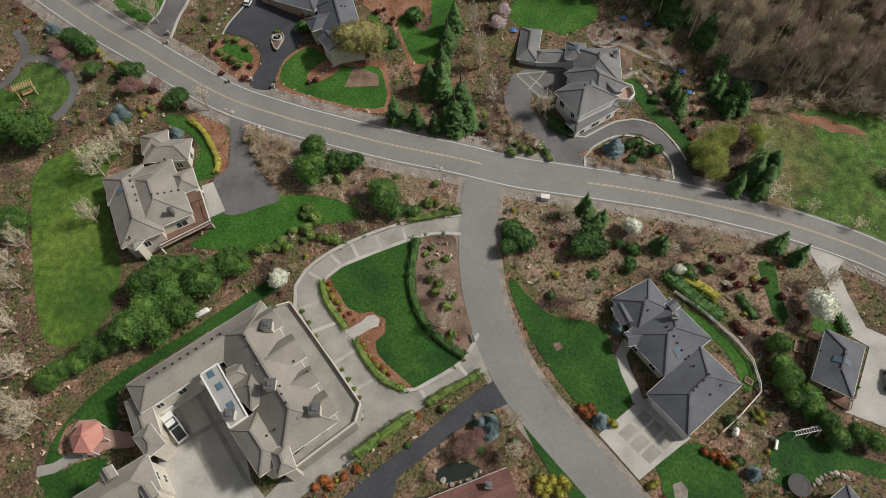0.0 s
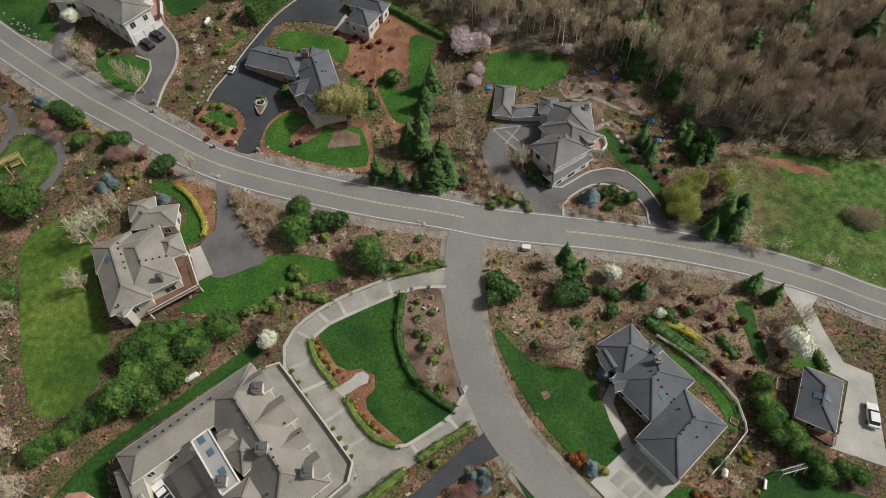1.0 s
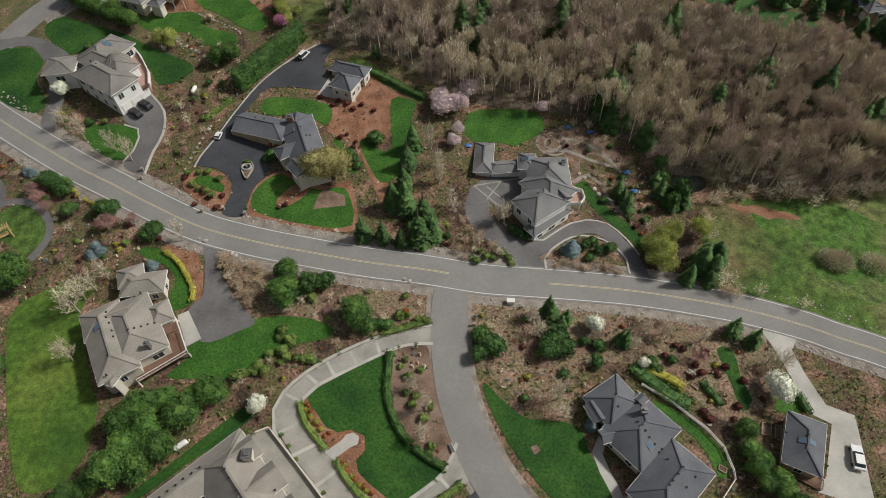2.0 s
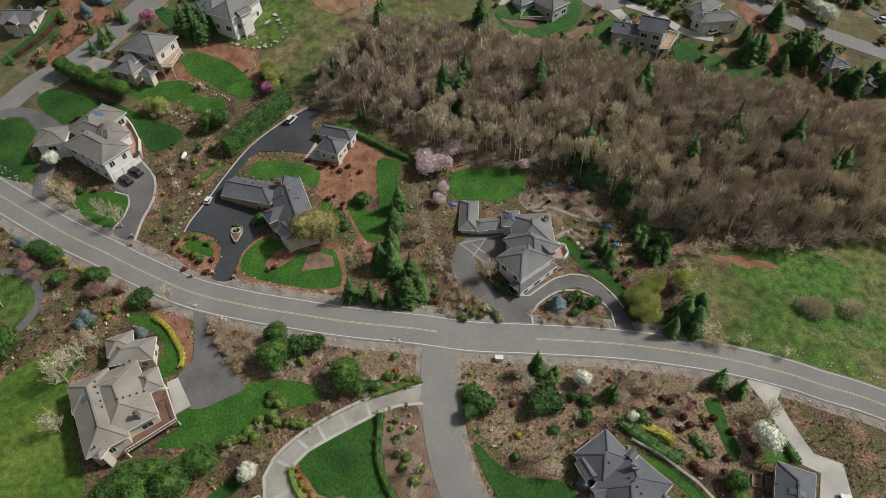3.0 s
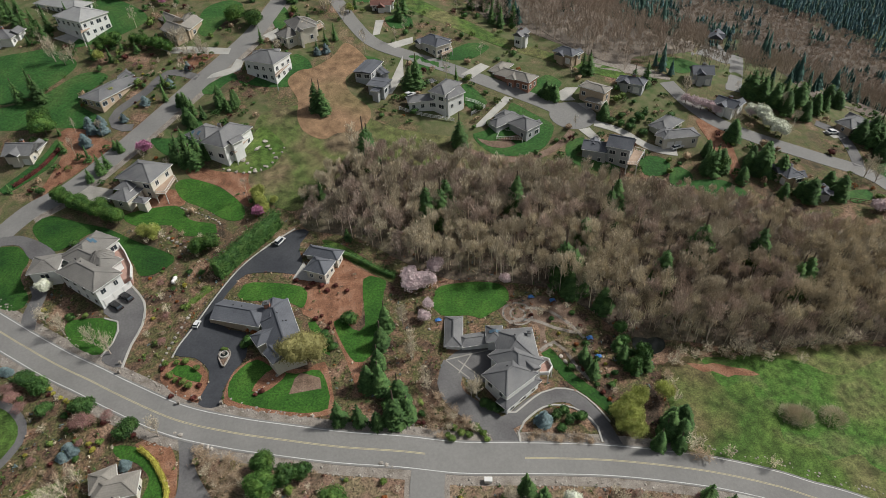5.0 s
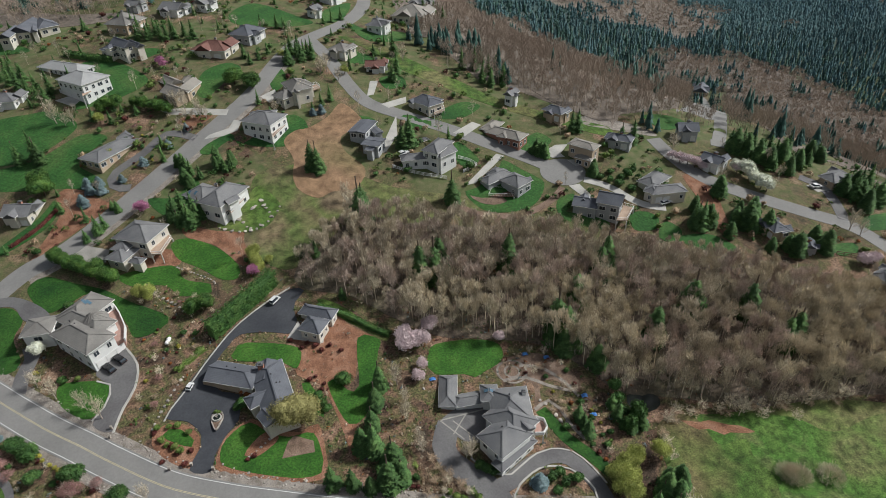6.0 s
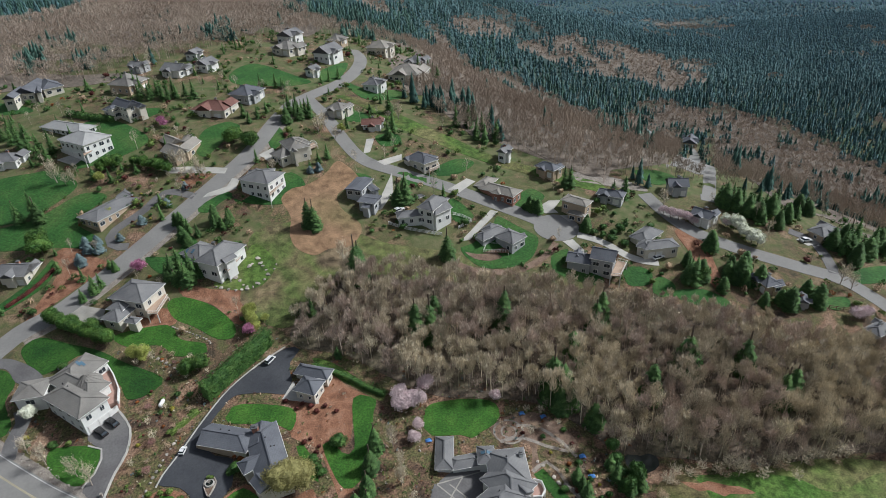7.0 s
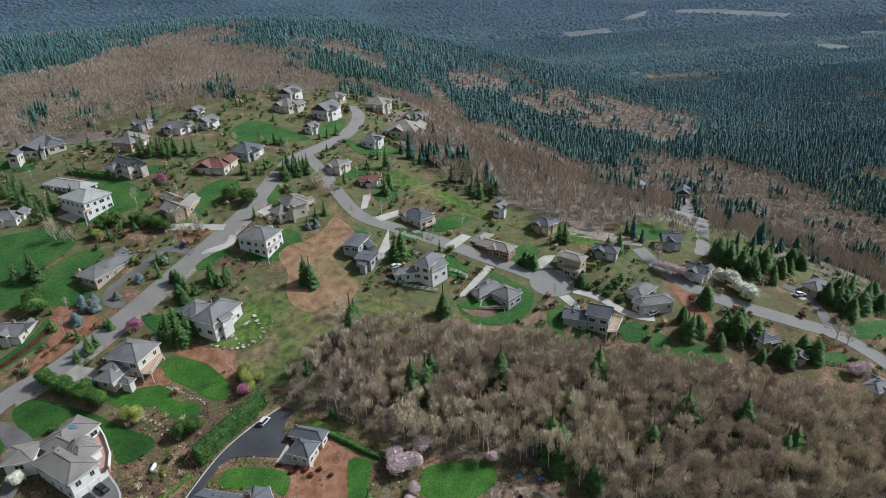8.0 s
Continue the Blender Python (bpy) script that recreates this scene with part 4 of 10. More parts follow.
house_b.vents([(34.7, 39.0), (35.1, 38.2), (35.5, 37.3), (36.0, 36.3), (36.8, 35.3), (37.4, 34.1), (38.1, 32.6), (39.7, 30.7), (38.6, 29.7), (37.4, 28.7), (36.7, 28.1), (39.6, 27.8), (41.6, 29.3), (32.3, 42.3), (32.4, 44.4), (38.0, 34.6)])
house_b.windows()

house_n = House("house", (65.4, 33.3), "square house with a dark slate hipped roof and skylights", "wall_tan", "roof_dark")
house_n.wing((58.0, 31.2), (63.6, 28.0), (68.8, 36.7), 3.2, 0.5)
house_n.skylight((62.4, 34.1), 0.9, 1.0).skylight((63.8, 33.5), 0.7, 1.0)
house_n.vents([(63.7, 34.8), (61.0, 36.1)]).windows()
house_n.terrace([(59.5, 30.3), (60.8, 32.0), (64.8, 28.2), (63.9, 26.7)], 0.5, "deck", "deck")

house_r = House("house", (2.2, 13.7), "low house with a brown-red tiled roof below the pond", "wall_tan", "roof_red")
house_r.wing((-5.3, 12.5), (7.1, 17.0), (8.9, 12.1), 3.2, 0.35, "gg")
house_r.wing((1.3, 12.5), (5.5, 14.3), (7.0, 10.9), 3.4, 0.4, "gg")
house_r.chimney((4.2, 14.3), 0.9, 0.9).windows()
house_s = House("house", (59.4, 13.1), "slate-roofed house below a curved stone wall", "wall_tan", "roof_dark")
house_s.wing((53.6, 11.9), (58.1, 14.8), (61.1, 11.5), 3.2, 0.5).windows()

house_c = House("house", (23.8, 88.6), "white two-storey house with a grey hipped roof above a garden", "wall_white", "roof_grey", lift=-1.5)
house_c.wing((13.2, 99.6), (17.6, 98.8), (19.4, 108.6), 5.1, 0.5)
house_c.wing((16.9, 98.7), (24.7, 98.8), (25.1, 102.7), 4.9, 0.45, windows=False)
house_c.wing((23.2, 98.3), (27.3, 97.6), (28.1, 102.8), 6.1, 0.45)
house_c.wing((20.2, 89.0), (24.4, 82.0), (32.6, 87.5), 6.1, 0.5)
house_c.wing((24.7, 91.2), (34.1, 90.4), (36.3, 100.8), 6.1, 0.5)
house_c.wing((22.7, 94.2), (28.0, 85.7), (34.5, 91.5), 6.1, 0.5, windows=False)
house_c.wing((30.1, 86.7), (33.8, 88.5), (32.2, 92.7), 6.1, 0.55, "gg")
house_c.wing((24.2, 80.7), (33.9, 87.2), (32.9, 90.6), 3.1, 0.35)
house_c.terrace([(35.2, 93.3), (36.9, 92.3), (37.0, 90.0), (35.7, 88.5), (33.7, 88.8)], 3.4, "terracotta", "trim")
parapet(house_c, [(35.2, 93.3), (36.9, 92.3), (37.0, 90.0), (35.7, 88.5), (33.7, 88.8)], 3.4, 0.9)
house_c.garage_doors((13.6, 99.6), (17.0, 99.1), 1, 3.4, 2.2)
house_c.garage_doors((17.9, 99.7), (20.3, 99.5), 1, 2.4, 2.2)
house_c.chimney((33.5, 98.0), 0.9, 1.2, "wall_white")
house_c.skylight((25.2, 100.7), 0.9, 1.4).skylight((26.4, 100.5), 0.9, 1.4)
house_c.vents([(26.1, 89.1), (29.8, 97.2)])
house_c.windows()

house_d = House("house", (-70.2, 123.4), "large white house with grey hipped roofs and a round turret", "wall_white", "roof_warm")
house_d.wing((-79.9, 130.4), (-68.0, 120.6), (-63.4, 127.3), 6.0, 0.45)
house_d.wing((-81.0, 137.0), (-74.5, 146.5), (-67.5, 141.0), 6.0, 0.5)
house_d.wing((-80.4, 136.0), (-76.3, 141.5), (-66.8, 128.5), 6.0, 0.5, windows=False)
house_d.wing((-87.2, 130.7), (-79.6, 131.0), (-88.7, 137.8), 6.0, 0.35)
turret(house_d, (-69.9, 133.5), 3.1, 2.5, 6.4, 2.6)
house_d.terrace([(-71.1, 133.9), (-70.4, 142.5), (-67.0, 140.4), (-63.5, 133.6), (-62.4, 128.4), (-65.0, 127.3)], 3.2, "terracotta", None, "terrace", 3.4, False)
parapet(house_d, [(-68.6, 142.8), (-66.0, 138.7), (-62.9, 132.5), (-61.7, 127.3)], 3.2, 1.0)
house_d.garage_doors((-68.6, 122.5), (-63.8, 129.1), 3, 2.5, 2.3)
house_d.skylight((-73.4, 139.4), 0.7, 1.4).skylight((-72.5, 139.5), 0.7, 1.4)
house_d.vents([(-78.1, 138.5), (-76.9, 140.2), (-75.2, 132.8), (-73.5, 131.4), (-69.3, 129.8)]).windows()

house_e = House("house", (-34.5, 107.6), "long single-storey house with a slate-grey roof and brick chimney", "wall_cream", "roof_dark")
house_e.wing((-41.5, 113.0), (-29.5, 107.9), (-41.0, 120.2), 3.0, 0.45, "gh", windows=False)
house_e.wing((-30.6, 114.5), (-25.6, 96.5), (-19.6, 104.0), 3.0, 0.5)
house_e.wing((-31.3, 105.4), (-29.3, 101.6), (-24.4, 104.8), 3.0, 0.5, "hg")
house_e.wing((-29.3, 116.2), (-23.3, 116.0), (-19.6, 108.9), 3.0, 0.45, "gg")
house_e.wing((-27.9, 99.6), (-25.4, 95.8), (-22.6, 98.7), 3.0, 0.5, "gg")
house_e.garage_doors((-41.9, 113.4), (-33.1, 109.6), 5, 2.2, 2.2, mat="wall_tan")
house_e.chimney((-27.5, 113.2), 1.3, 1.3, "wall_brick")
house_e.vents([(-24.9, 110.0), (-23.5, 107.3), (-22.8, 107.7), (-33.8, 114.7), (-35.9, 115.5)])
house_e.windows()
garage_e = House("garage", (-15.7, 124.6), "detached cream garage with a dark slate hipped roof", "wall_cream", "roof_dark", "garage")
garage_e.wing((-19.4, 131.2), (-10.4, 126.8), (-9.0, 130.8), 3.2, 0.6)
garage_e.wing((-19.3, 124.9), (-13.7, 121.7), (-11.4, 127.0), 3.2, 0.65)
garage_e.windows(1.0, 1.0, 1.8)
house_h = House("house", (-68.2, 156.4), "cream two-storey house with a grey hipped roof on the slope", "wall_cream", "roof_grey")
house_h.wing((-71.4, 162.4), (-60.5, 157.3), (-59.2, 168.0), 6.0, 0.5)
house_h.wing((-71.7, 159.5), (-66.6, 157.4), (-66.8, 164.0), 4.2, 0.5)
house_h.wing((-72.8, 156.5), (-66.9, 153.4), (-67.3, 161.5), 3.2, 0.5)
house_h.wing((-65.8, 154.1), (-62.2, 152.4), (-62.7, 155.8), 2.6, 0.5)
house_h.terrace([(-62.2, 165.1), (-59.5, 169.3), (-55.7, 163.9), (-57.1, 155.8), (-59.9, 156.4)], 3.0, "deck_pale", "trim")
house_h.windows()
house_g = House("house", (-43.6, 174.0), "cream house with a grey roof and bay windows", "wall_white", "roof_grey")
house_g.wing((-48.3, 172.1), (-40.7, 167.2), (-35.5, 180.0), 5.0, 0.55)
house_g.wing((-54.7, 180.9), (-47.3, 174.8), (-46.5, 185.4), 3.5, 0.5)
house_g.wing((-40.5, 170.5), (-38.4, 168.4), (-36.9, 173.2), 5.0, 0.6, "gg")
house_g.terrace([(-40.8, 172.2), (-36.4, 183.0), (-34.4, 178.9), (-38.3, 168.4)], 2.4, "deck_pale", "trim")
house_g.chimney((-44.2, 183.1), 0.9, 1.2).skylight((-52.0, 180.4)).skylight((-49.9, 179.3))
house_g.windows()


# ---- the houses further up the hill ----
def hill_house(at, label, wall, roof, wings, decks=(), doors=()):
    """A house further up the hill out of its own wings, with its decks and garage doors."""
    h = House("house", at, label, wall, roof)
    for w in wings:
        h.wing(*w, over=0.45)
    for loop, z, mat in decks:
        h.terrace(loop, z, mat, "trim")
    for a, b, count in doors:
        h.garage_doors(a, b, count, 0.8 * math.dist(a, b) / count, 2.1)
    return h.windows(1.2, 1.3, 2.6, len(label))


def far_house(at, eave_line, third, eave, pitch, ends, wall, roof, label, extra=(), lift=0.0, seed=1):
    """A house of one or two wings with a front gable, a garage and a chimney."""
    rnd = random.Random(seed)
    h = House("house", at, label, wall, roof, lift=lift)
    mid = np.mean([*eave_line, third], axis=0)
    close = lambda q: tuple(mid + (np.array(q) - mid) * 0.84)
    h.wing(close(eave_line[0]), close(eave_line[1]), close(third), eave * 0.92, pitch, ends)
    for e in extra:
        h.wing(*[close(q) for q in e[:3]], *e[3:])
    a, u, v, length, width, z = h.wings[0][:6]
    for k, side in ((rnd.uniform(0.15, 0.3), -1), (rnd.uniform(0.6, 0.72), 1)):  # gables that break the long sides
        w = min(width * 0.62, length * 0.42)
        o = a + u * (length * k) + (v * -1.1 if side < 0 else v * (width * 0.45))
        q = [o, o + u * w, o + u * w + v * (width * 0.55 + 1.1)]
        h.wing(*[(t.x, t.y) for t in q], eave * rnd.choice((0.8, 1.0)), pitch + 0.1, "gg")
    if rnd.random() < 0.75:
        c = a + u * (length * 0.55) + v * (width * 0.6)
        h.chimney((c.x, c.y), 0.9, 1.0, rnd.choice(("brick", "wall_white", "wall_brick")))
    c = a + u * (length * 0.62) + v * 0.45
    d = c + u * (length * 0.25)
    h.garage_doors((c.x, c.y), (d.x, d.y), 1, min(3.0, length * 0.22), 2.1)
    return h.windows(1.1, 1.2, 2.8, seed)


hill_house((-28.2, 204.7), "white two-storey house with grey hipped roof and balconies", "wall_white", "roof_grey", [((-37.4, 209.0), (-26.6, 202.2), (-24.4, 212.9), 6.4, 0.42, 'hh'), ((-34.4, 216.2), (-25.0, 215.7), (-24.4, 211.8), 6.4, 0.45, 'hh')], [([(-26.4, 199.8), (-21.9, 211.0), (-24.1, 215.7), (-27.2, 207.0)], 3.4, 'deck_pale'), ([(-27.4, 206.2), (-23.5, 215.9), (-25.4, 220.6), (-28.2, 213.7)], 0.5, 'deck_pale')], [])
hill_house((-81.1, 199.9), "long low grey-roofed house above a terrace", "wall_tan", "roof_grey", [((-89.5, 201.3), (-81.5, 195.9), (-73.9, 213.7), 3.0, 0.28, 'hh'), ((-88.3, 219.1), (-74.0, 214.3), (-71.4, 221.3), 3.2, 0.3, 'hh'), ((-79.8, 211.8), (-74.4, 212.6), (-78.2, 223.8), 3.8, 0.3, 'hh')], [([(-80.1, 199.5), (-69.3, 219.7), (-73.0, 224.6), (-82.5, 202.6)], 0.5, 'paver')], [])
hill_house((-97.6, 240.2), "large white two-storey house with a pale roof", "wall_white", "roof_flat", [((-105.9, 244.2), (-93.6, 234.0), (-89.9, 246.3), 6.0, 0.4, 'hh'), ((-119.9, 264.4), (-100.7, 251.9), (-100.5, 261.9), 5.4, 0.4, 'hh')], [([(-93.6, 232.1), (-89.0, 244.9), (-91.3, 249.4), (-96.6, 240.5)], 3.2, 'deck_pale')], [((-107.5, 244.3), (-97.9, 237.5), 3)])
hill_house((-60.4, 230.2), "tan house with a light brown gabled roof", "wall_tan", "roof_tan", [((-67.8, 234.1), (-61.2, 226.5), (-59.4, 235.1), 3.2, 0.6, 'gg'), ((-62.6, 230.9), (-56.9, 229.2), (-61.4, 242.5), 3.4, 0.6, 'gg'), ((-61.3, 241.8), (-56.0, 242.7), (-58.3, 248.5), 3.2, 0.5, 'hh'), ((-65.1, 238.2), (-60.6, 241.7), (-63.7, 250.4), 3.6, 0.6, 'gg')], [], [((-62.6, 231.5), (-58.4, 230.8), 2)])
far_house((-52.7, 256.2), ((-62.3, 264.0), (-45.2, 257.1)), (-47.7, 271.8), 3.8, 0.5, "hh", "wall_cream", "roof_red", "yellow-cream house with a dark red roof", seed=4)
hill_house((-86.9, 267.5), "cream house with a slate gabled roof", "wall_cream", "roof_dark", [((-90.7, 263.9), (-87.0, 270.4), (-85.2, 279.6), 4.6, 0.5, 'hh'), ((-84.2, 260.7), (-80.0, 264.6), (-84.2, 276.4), 5.2, 0.7, 'gg'), ((-79.7, 261.9), (-77.0, 264.1), (-79.9, 272.9), 4.6, 0.7, 'gg'), ((-96.5, 269.5), (-90.7, 264.6), (-92.5, 275.2), 3.2, 0.5, 'hh')], [], [])
hill_house((-127.5, 301.5), "wide house with dark roof and timber garage doors", "wall_cream", "roof_dark", [((-128.1, 296.7), (-120.9, 301.5), (-125.6, 311.8), 3.2, 0.5, 'hg'), ((-139.2, 292.7), (-129.9, 292.2), (-133.8, 309.0), 3.4, 0.5, 'gg'), ((-140.1, 285.4), (-135.2, 285.5), (-139.8, 299.9), 3.4, 0.6, 'gg'), ((-129.0, 291.0), (-126.6, 291.9), (-130.6, 300.5), 3.4, 0.7, 'gg')], [], [((-130.6, 301.6), (-124.5, 306.9), 3)])
far_house((-42.8, 271.3), ((-47.7, 275.0), (-36.9, 268.0)), (-38.2, 285.9), 4.0, 0.5, "hh", "wall_grey", "roof_dark", "grey house with steep dark roof", seed=7)
far_house((-95.4, 292.0), ((-101.4, 294.1), (-88.9, 287.1)), (-91.9, 306.1), 4.2, 0.6, "hh", "wall_tan", "roof_warm", "brown house with a steep roof among trees", seed=8)
far_house((-71.9, 335.7), ((-74.7, 331.9), (-67.2, 329.1)), (-67.3, 339.2), 3.2, 0.5, "gg", "wall_white", "roof_grey", "small white house on the hill", seed=9)
far_house((-64.9, 318.1), ((-67.3, 313.0), (-59.1, 307.9)), (-60.8, 321.9), 3.2, 0.5, "gg", "wall_white", "roof_grey", "small white gabled house on the hill", seed=10)
far_house((-27.7, 362.2), ((-32.1, 363.7), (-22.0, 356.6)), (-21.9, 373.8), 4.2, 0.5, "gg", "wall_white", "roof_grey", "pale two-storey house near the hilltop", seed=11)
far_house((-28.9, 339.9), ((-33.7, 341.1), (-22.0, 331.3)), (-23.6, 350.9), 3.2, 0.5, "hh", "wall_cream", "roof_warm", "tan-roofed house near the hilltop", seed=12)
far_house((-8.0, 332.6), ((-12.3, 330.0), (-2.4, 322.5)), (-1.7, 341.9), 4.6, 0.6, "gg", "wall_white", "roof_grey", "white gabled house near the hilltop", seed=13)
far_house((-1.0, 368.9), ((-4.9, 364.7), (2.8, 358.6)), (3.1, 374.1), 3.2, 0.5, "hh", "wall_tan", "roof_warm", "tan house near the hilltop", seed=14)
far_house((22.1, 360.1), ((15.8, 357.0), (28.7, 349.1)), (29.0, 366.8), 4.2, 0.5, "hh", "wall_cream", "roof_tan", "large cream house at the bend of the road", seed=15)
far_house((30.7, 313.2), ((22.6, 312.0), (40.8, 303.4)), (42.9, 323.1), 3.5, 0.5, "hh", "wall_cream", "roof_tan", "wide tan-roofed house on the ridge", seed=16)
far_house((40.6, 346.3), ((35.3, 343.3), (45.2, 335.7)), (46.5, 349.8), 3.2, 0.5, "hh", "wall_grey", "roof_grey", "grey-roofed house on the ridge", seed=17)
far_house((14.7, 289.9), ((10.3, 291.9), (18.5, 286.2)), (20.7, 299.4), 3.5, 0.5, "hh", "wall_white", "roof_grey", "grey-roofed white house beside the hill road", seed=18)
hill_house((-18.0, 225.9), "cream house with a grey hipped roof by the road", "wall_cream", "roof_warm", [((-27.5, 226.9), (-23.0, 221.0), (-19.0, 228.5), 3.2, 0.5, 'hh'), ((-19.7, 222.9), (-12.1, 225.9), (-15.3, 237.4), 5.0, 0.5, 'hh'), ((-22.6, 231.4), (-19.2, 225.0), (-13.0, 231.6), 5.0, 0.5, 'hh'), ((-18.2, 221.3), (-16.6, 221.9), (-18.1, 229.5), 5.0, 0.6, 'gg')], [([(-13.5, 230.0), (-9.8, 233.2), (-11.4, 237.4), (-14.2, 233.9)], 2.2, 'deck_pale')], [])
far_house((13.4, 242.6), ((7.0, 247.3), (16.8, 245.7)), (16.5, 253.0), 3.5, 0.55, "gg", "wall_white", "roof_red", "white house with a brown-red roof and dormers", seed=20)
hill_house((30.4, 216.6), "cream house with a slate hipped roof", "wall_cream", "roof_dark", [((22.4, 222.1), (29.4, 214.5), (35.3, 220.2), 3.8, 0.5, 'hh'), ((28.9, 214.0), (35.1, 217.3), (34.4, 224.0), 3.8, 0.5, 'hh'), ((21.8, 222.2), (23.6, 219.4), (27.2, 225.4), 3.6, 0.6, 'gg')], [([(30.8, 213.2), (35.2, 216.3), (35.1, 220.9), (31.2, 218.6)], 1.2, 'deck_pale')], [])
hill_house((58.3, 195.3), "low brick house with a wide tan tiled roof", "wall_brick", "roof_tan", [((47.2, 203.3), (57.6, 192.7), (63.9, 195.8), 3.6, 0.42, 'hh'), ((46.1, 206.1), (50.4, 202.4), (55.6, 210.3), 3.6, 0.42, 'hh'), ((50.6, 198.0), (53.4, 195.8), (56.4, 202.3), 3.8, 0.5, 'hh')], [], [])
hill_house((81.4, 182.4), "tan two-storey house with a pale tiled roof", "wall_tan", "roof_tan", [((74.0, 189.2), (80.5, 181.6), (86.1, 183.6), 6.6, 0.32, 'hh'), ((75.2, 185.3), (79.6, 180.7), (81.6, 184.1), 3.2, 0.3, 'hh')], [], [])
hill_house((3.9, 196.0), "modern charcoal house with low roofs", "wall_grey", "roof_dark", [((-1.2, 202.3), (4.8, 199.2), (9.8, 208.6), 5.6, 0.1, 'gg'), ((2.7, 195.7), (8.4, 192.4), (11.0, 198.5), 3.4, 0.1, 'gg'), ((3.7, 192.6), (6.3, 191.1), (7.4, 193.8), 2.6, 0.1, 'gg'), ((8.3, 200.8), (11.2, 201.9), (10.9, 208.9), 4.2, 0.1, 'gg')], [([(-5.6, 209.1), (-1.2, 206.5), (0.9, 215.8), (-2.7, 216.8)], 0.5, 'concrete')], [])
hill_house((26.2, 189.7), "white house with grey hipped roofs and white fence", "wall_white", "roof_grey", [((22.3, 187.5), (27.3, 183.2), (34.3, 191.4), 6.0, 0.55, 'hh'), ((28.1, 182.9), (34.7, 187.1), (34.2, 193.5), 4.6, 0.55, 'hg'), ((15.4, 186.4), (25.1, 186.4), (24.2, 191.3), 3.2, 0.5, 'hh'), ((23.8, 200.1), (27.1, 201.5), (26.6, 203.6), 3.0, 0.6, 'hh')], [([(27.3, 186.6), (31.6, 188.4), (31.1, 191.6), (27.3, 190.0)], 0.6, 'wall_brick')], [])
hill_house((51.5, 171.5), "grey house with a hipped roof round a patio", "wall_grey", "roof_grey", [((39.9, 179.0), (42.4, 174.5), (51.7, 181.2), 3.8, 0.5, 'hh'), ((46.6, 176.9), (51.2, 170.0), (57.4, 174.1), 3.8, 0.5, 'hh'), ((43.2, 182.2), (46.7, 178.8), (50.5, 183.6), 3.8, 0.5, 'hh'), ((54.0, 173.0), (57.5, 174.5), (56.7, 177.0), 3.6, 0.5, 'hg')], [([(42.0, 172.4), (50.0, 170.4), (50.7, 174.4), (44.2, 176.8)], 0.9, 'deck')], [])
hill_house((77.1, 157.7), "pale grey two-storey house with slate gables", "wall_grey", "roof_dark", [((73.7, 159.7), (80.2, 155.3), (84.8, 161.1), 6.2, 0.6, 'gg'), ((66.9, 162.5), (73.9, 158.4), (77.3, 163.9), 4.4, 0.5, 'gh'), ((69.5, 163.4), (72.2, 162.0), (74.5, 165.4), 5.0, 0.6, 'gg')], [([(78.7, 153.9), (81.6, 152.9), (86.8, 159.5), (84.4, 161.8)], 2.6, 'deck_pale')], [])
hill_house((96.2, 164.4), "cream house with a broad grey roof", "wall_cream", "roof_grey", [((93.9, 162.2), (106.1, 161.7), (108.2, 167.3), 3.4, 0.42, 'hh'), ((92.7, 171.7), (96.2, 166.1), (104.7, 173.1), 3.6, 0.5, 'hh'), ((92.2, 165.2), (95.6, 162.1), (100.6, 166.5), 3.4, 0.5, 'hh')], [], [((95.5, 164.5), (100.7, 164.0), 2)])
far_house((127.9, 144.8), ((123.6, 150.5), (124.7, 140.7)), (131.2, 142.2), 3.4, 0.55, "hh", "wall_tan", "roof_dark", "slate-roofed house below the road", seed=29)
far_house((76.1, 213.7), ((70.7, 213.7), (77.1, 205.3)), (81.8, 210.5), 3.6, 0.5, "hh", "wall_tan", "roof_dark", "dark-roofed house at the edge of the woods", seed=30)
far_house((123.4, 195.5), ((117.2, 194.5), (126.0, 192.1)), (130.4, 199.1), 4.2, 0.6, "gg", "wall_grey", "roof_dark", "dark two-storey house among trees", seed=31)
far_house((95.4, 192.3), ((88.0, 194.6), (97.3, 187.3)), (102.2, 191.6), 3.4, 0.5, "hh", "wall_grey", "roof_dark", "dark-roofed house among conifers", seed=32)
far_house((124.3, 178.5), ((117.8, 179.5), (122.8, 172.2)), (127.9, 177.7), 3.6, 0.55, "gg", "wall_white", "roof_dark", "white gabled house behind blossom trees", seed=33)
far_house((163.0, 166.5), ((158.3, 169.5), (160.7, 162.4)), (171.1, 168.6), 3.2, 0.5, "hh", "wall_tan", "roof_grey", "grey-roofed house above a pale forecourt", seed=34)
far_house((261.6, 354.9), ((253.5, 355.9), (266.2, 350.2)), (274.9, 362.0), 3.2, 0.5, "gg", "wall_grey", "roof_grey", "small grey house beyond the trees", seed=35)
far_house((263.3, 418.0), ((256.3, 417.8), (266.8, 410.8)), (275.9, 424.8), 3.8, 0.6, "gg", "wall_tan", "roof_dark", "dark gabled house at the forest edge", seed=36)
far_house((232.0, 428.6), ((225.6, 428.2), (233.7, 423.1)), (242.6, 439.0), 3.8, 0.6, "gg", "wall_grey", "roof_grey", "grey house at the forest edge", seed=37)
far_house((149.3, 122.8), ((144.4, 123.6), (146.1, 118.1)), (154.6, 122.5), 3.4, 0.5, "hh", "wall_grey", "roof_grey", "grey-roofed house beside the lower road", seed=38)
far_house((-1.9, 264.1), ((-6.9, 260.7), (1.2, 255.0)), (2.5, 265.6), 3.2, 0.5, "hh", "wall_cream", "roof_warm", "cream house at the road fork", seed=39)
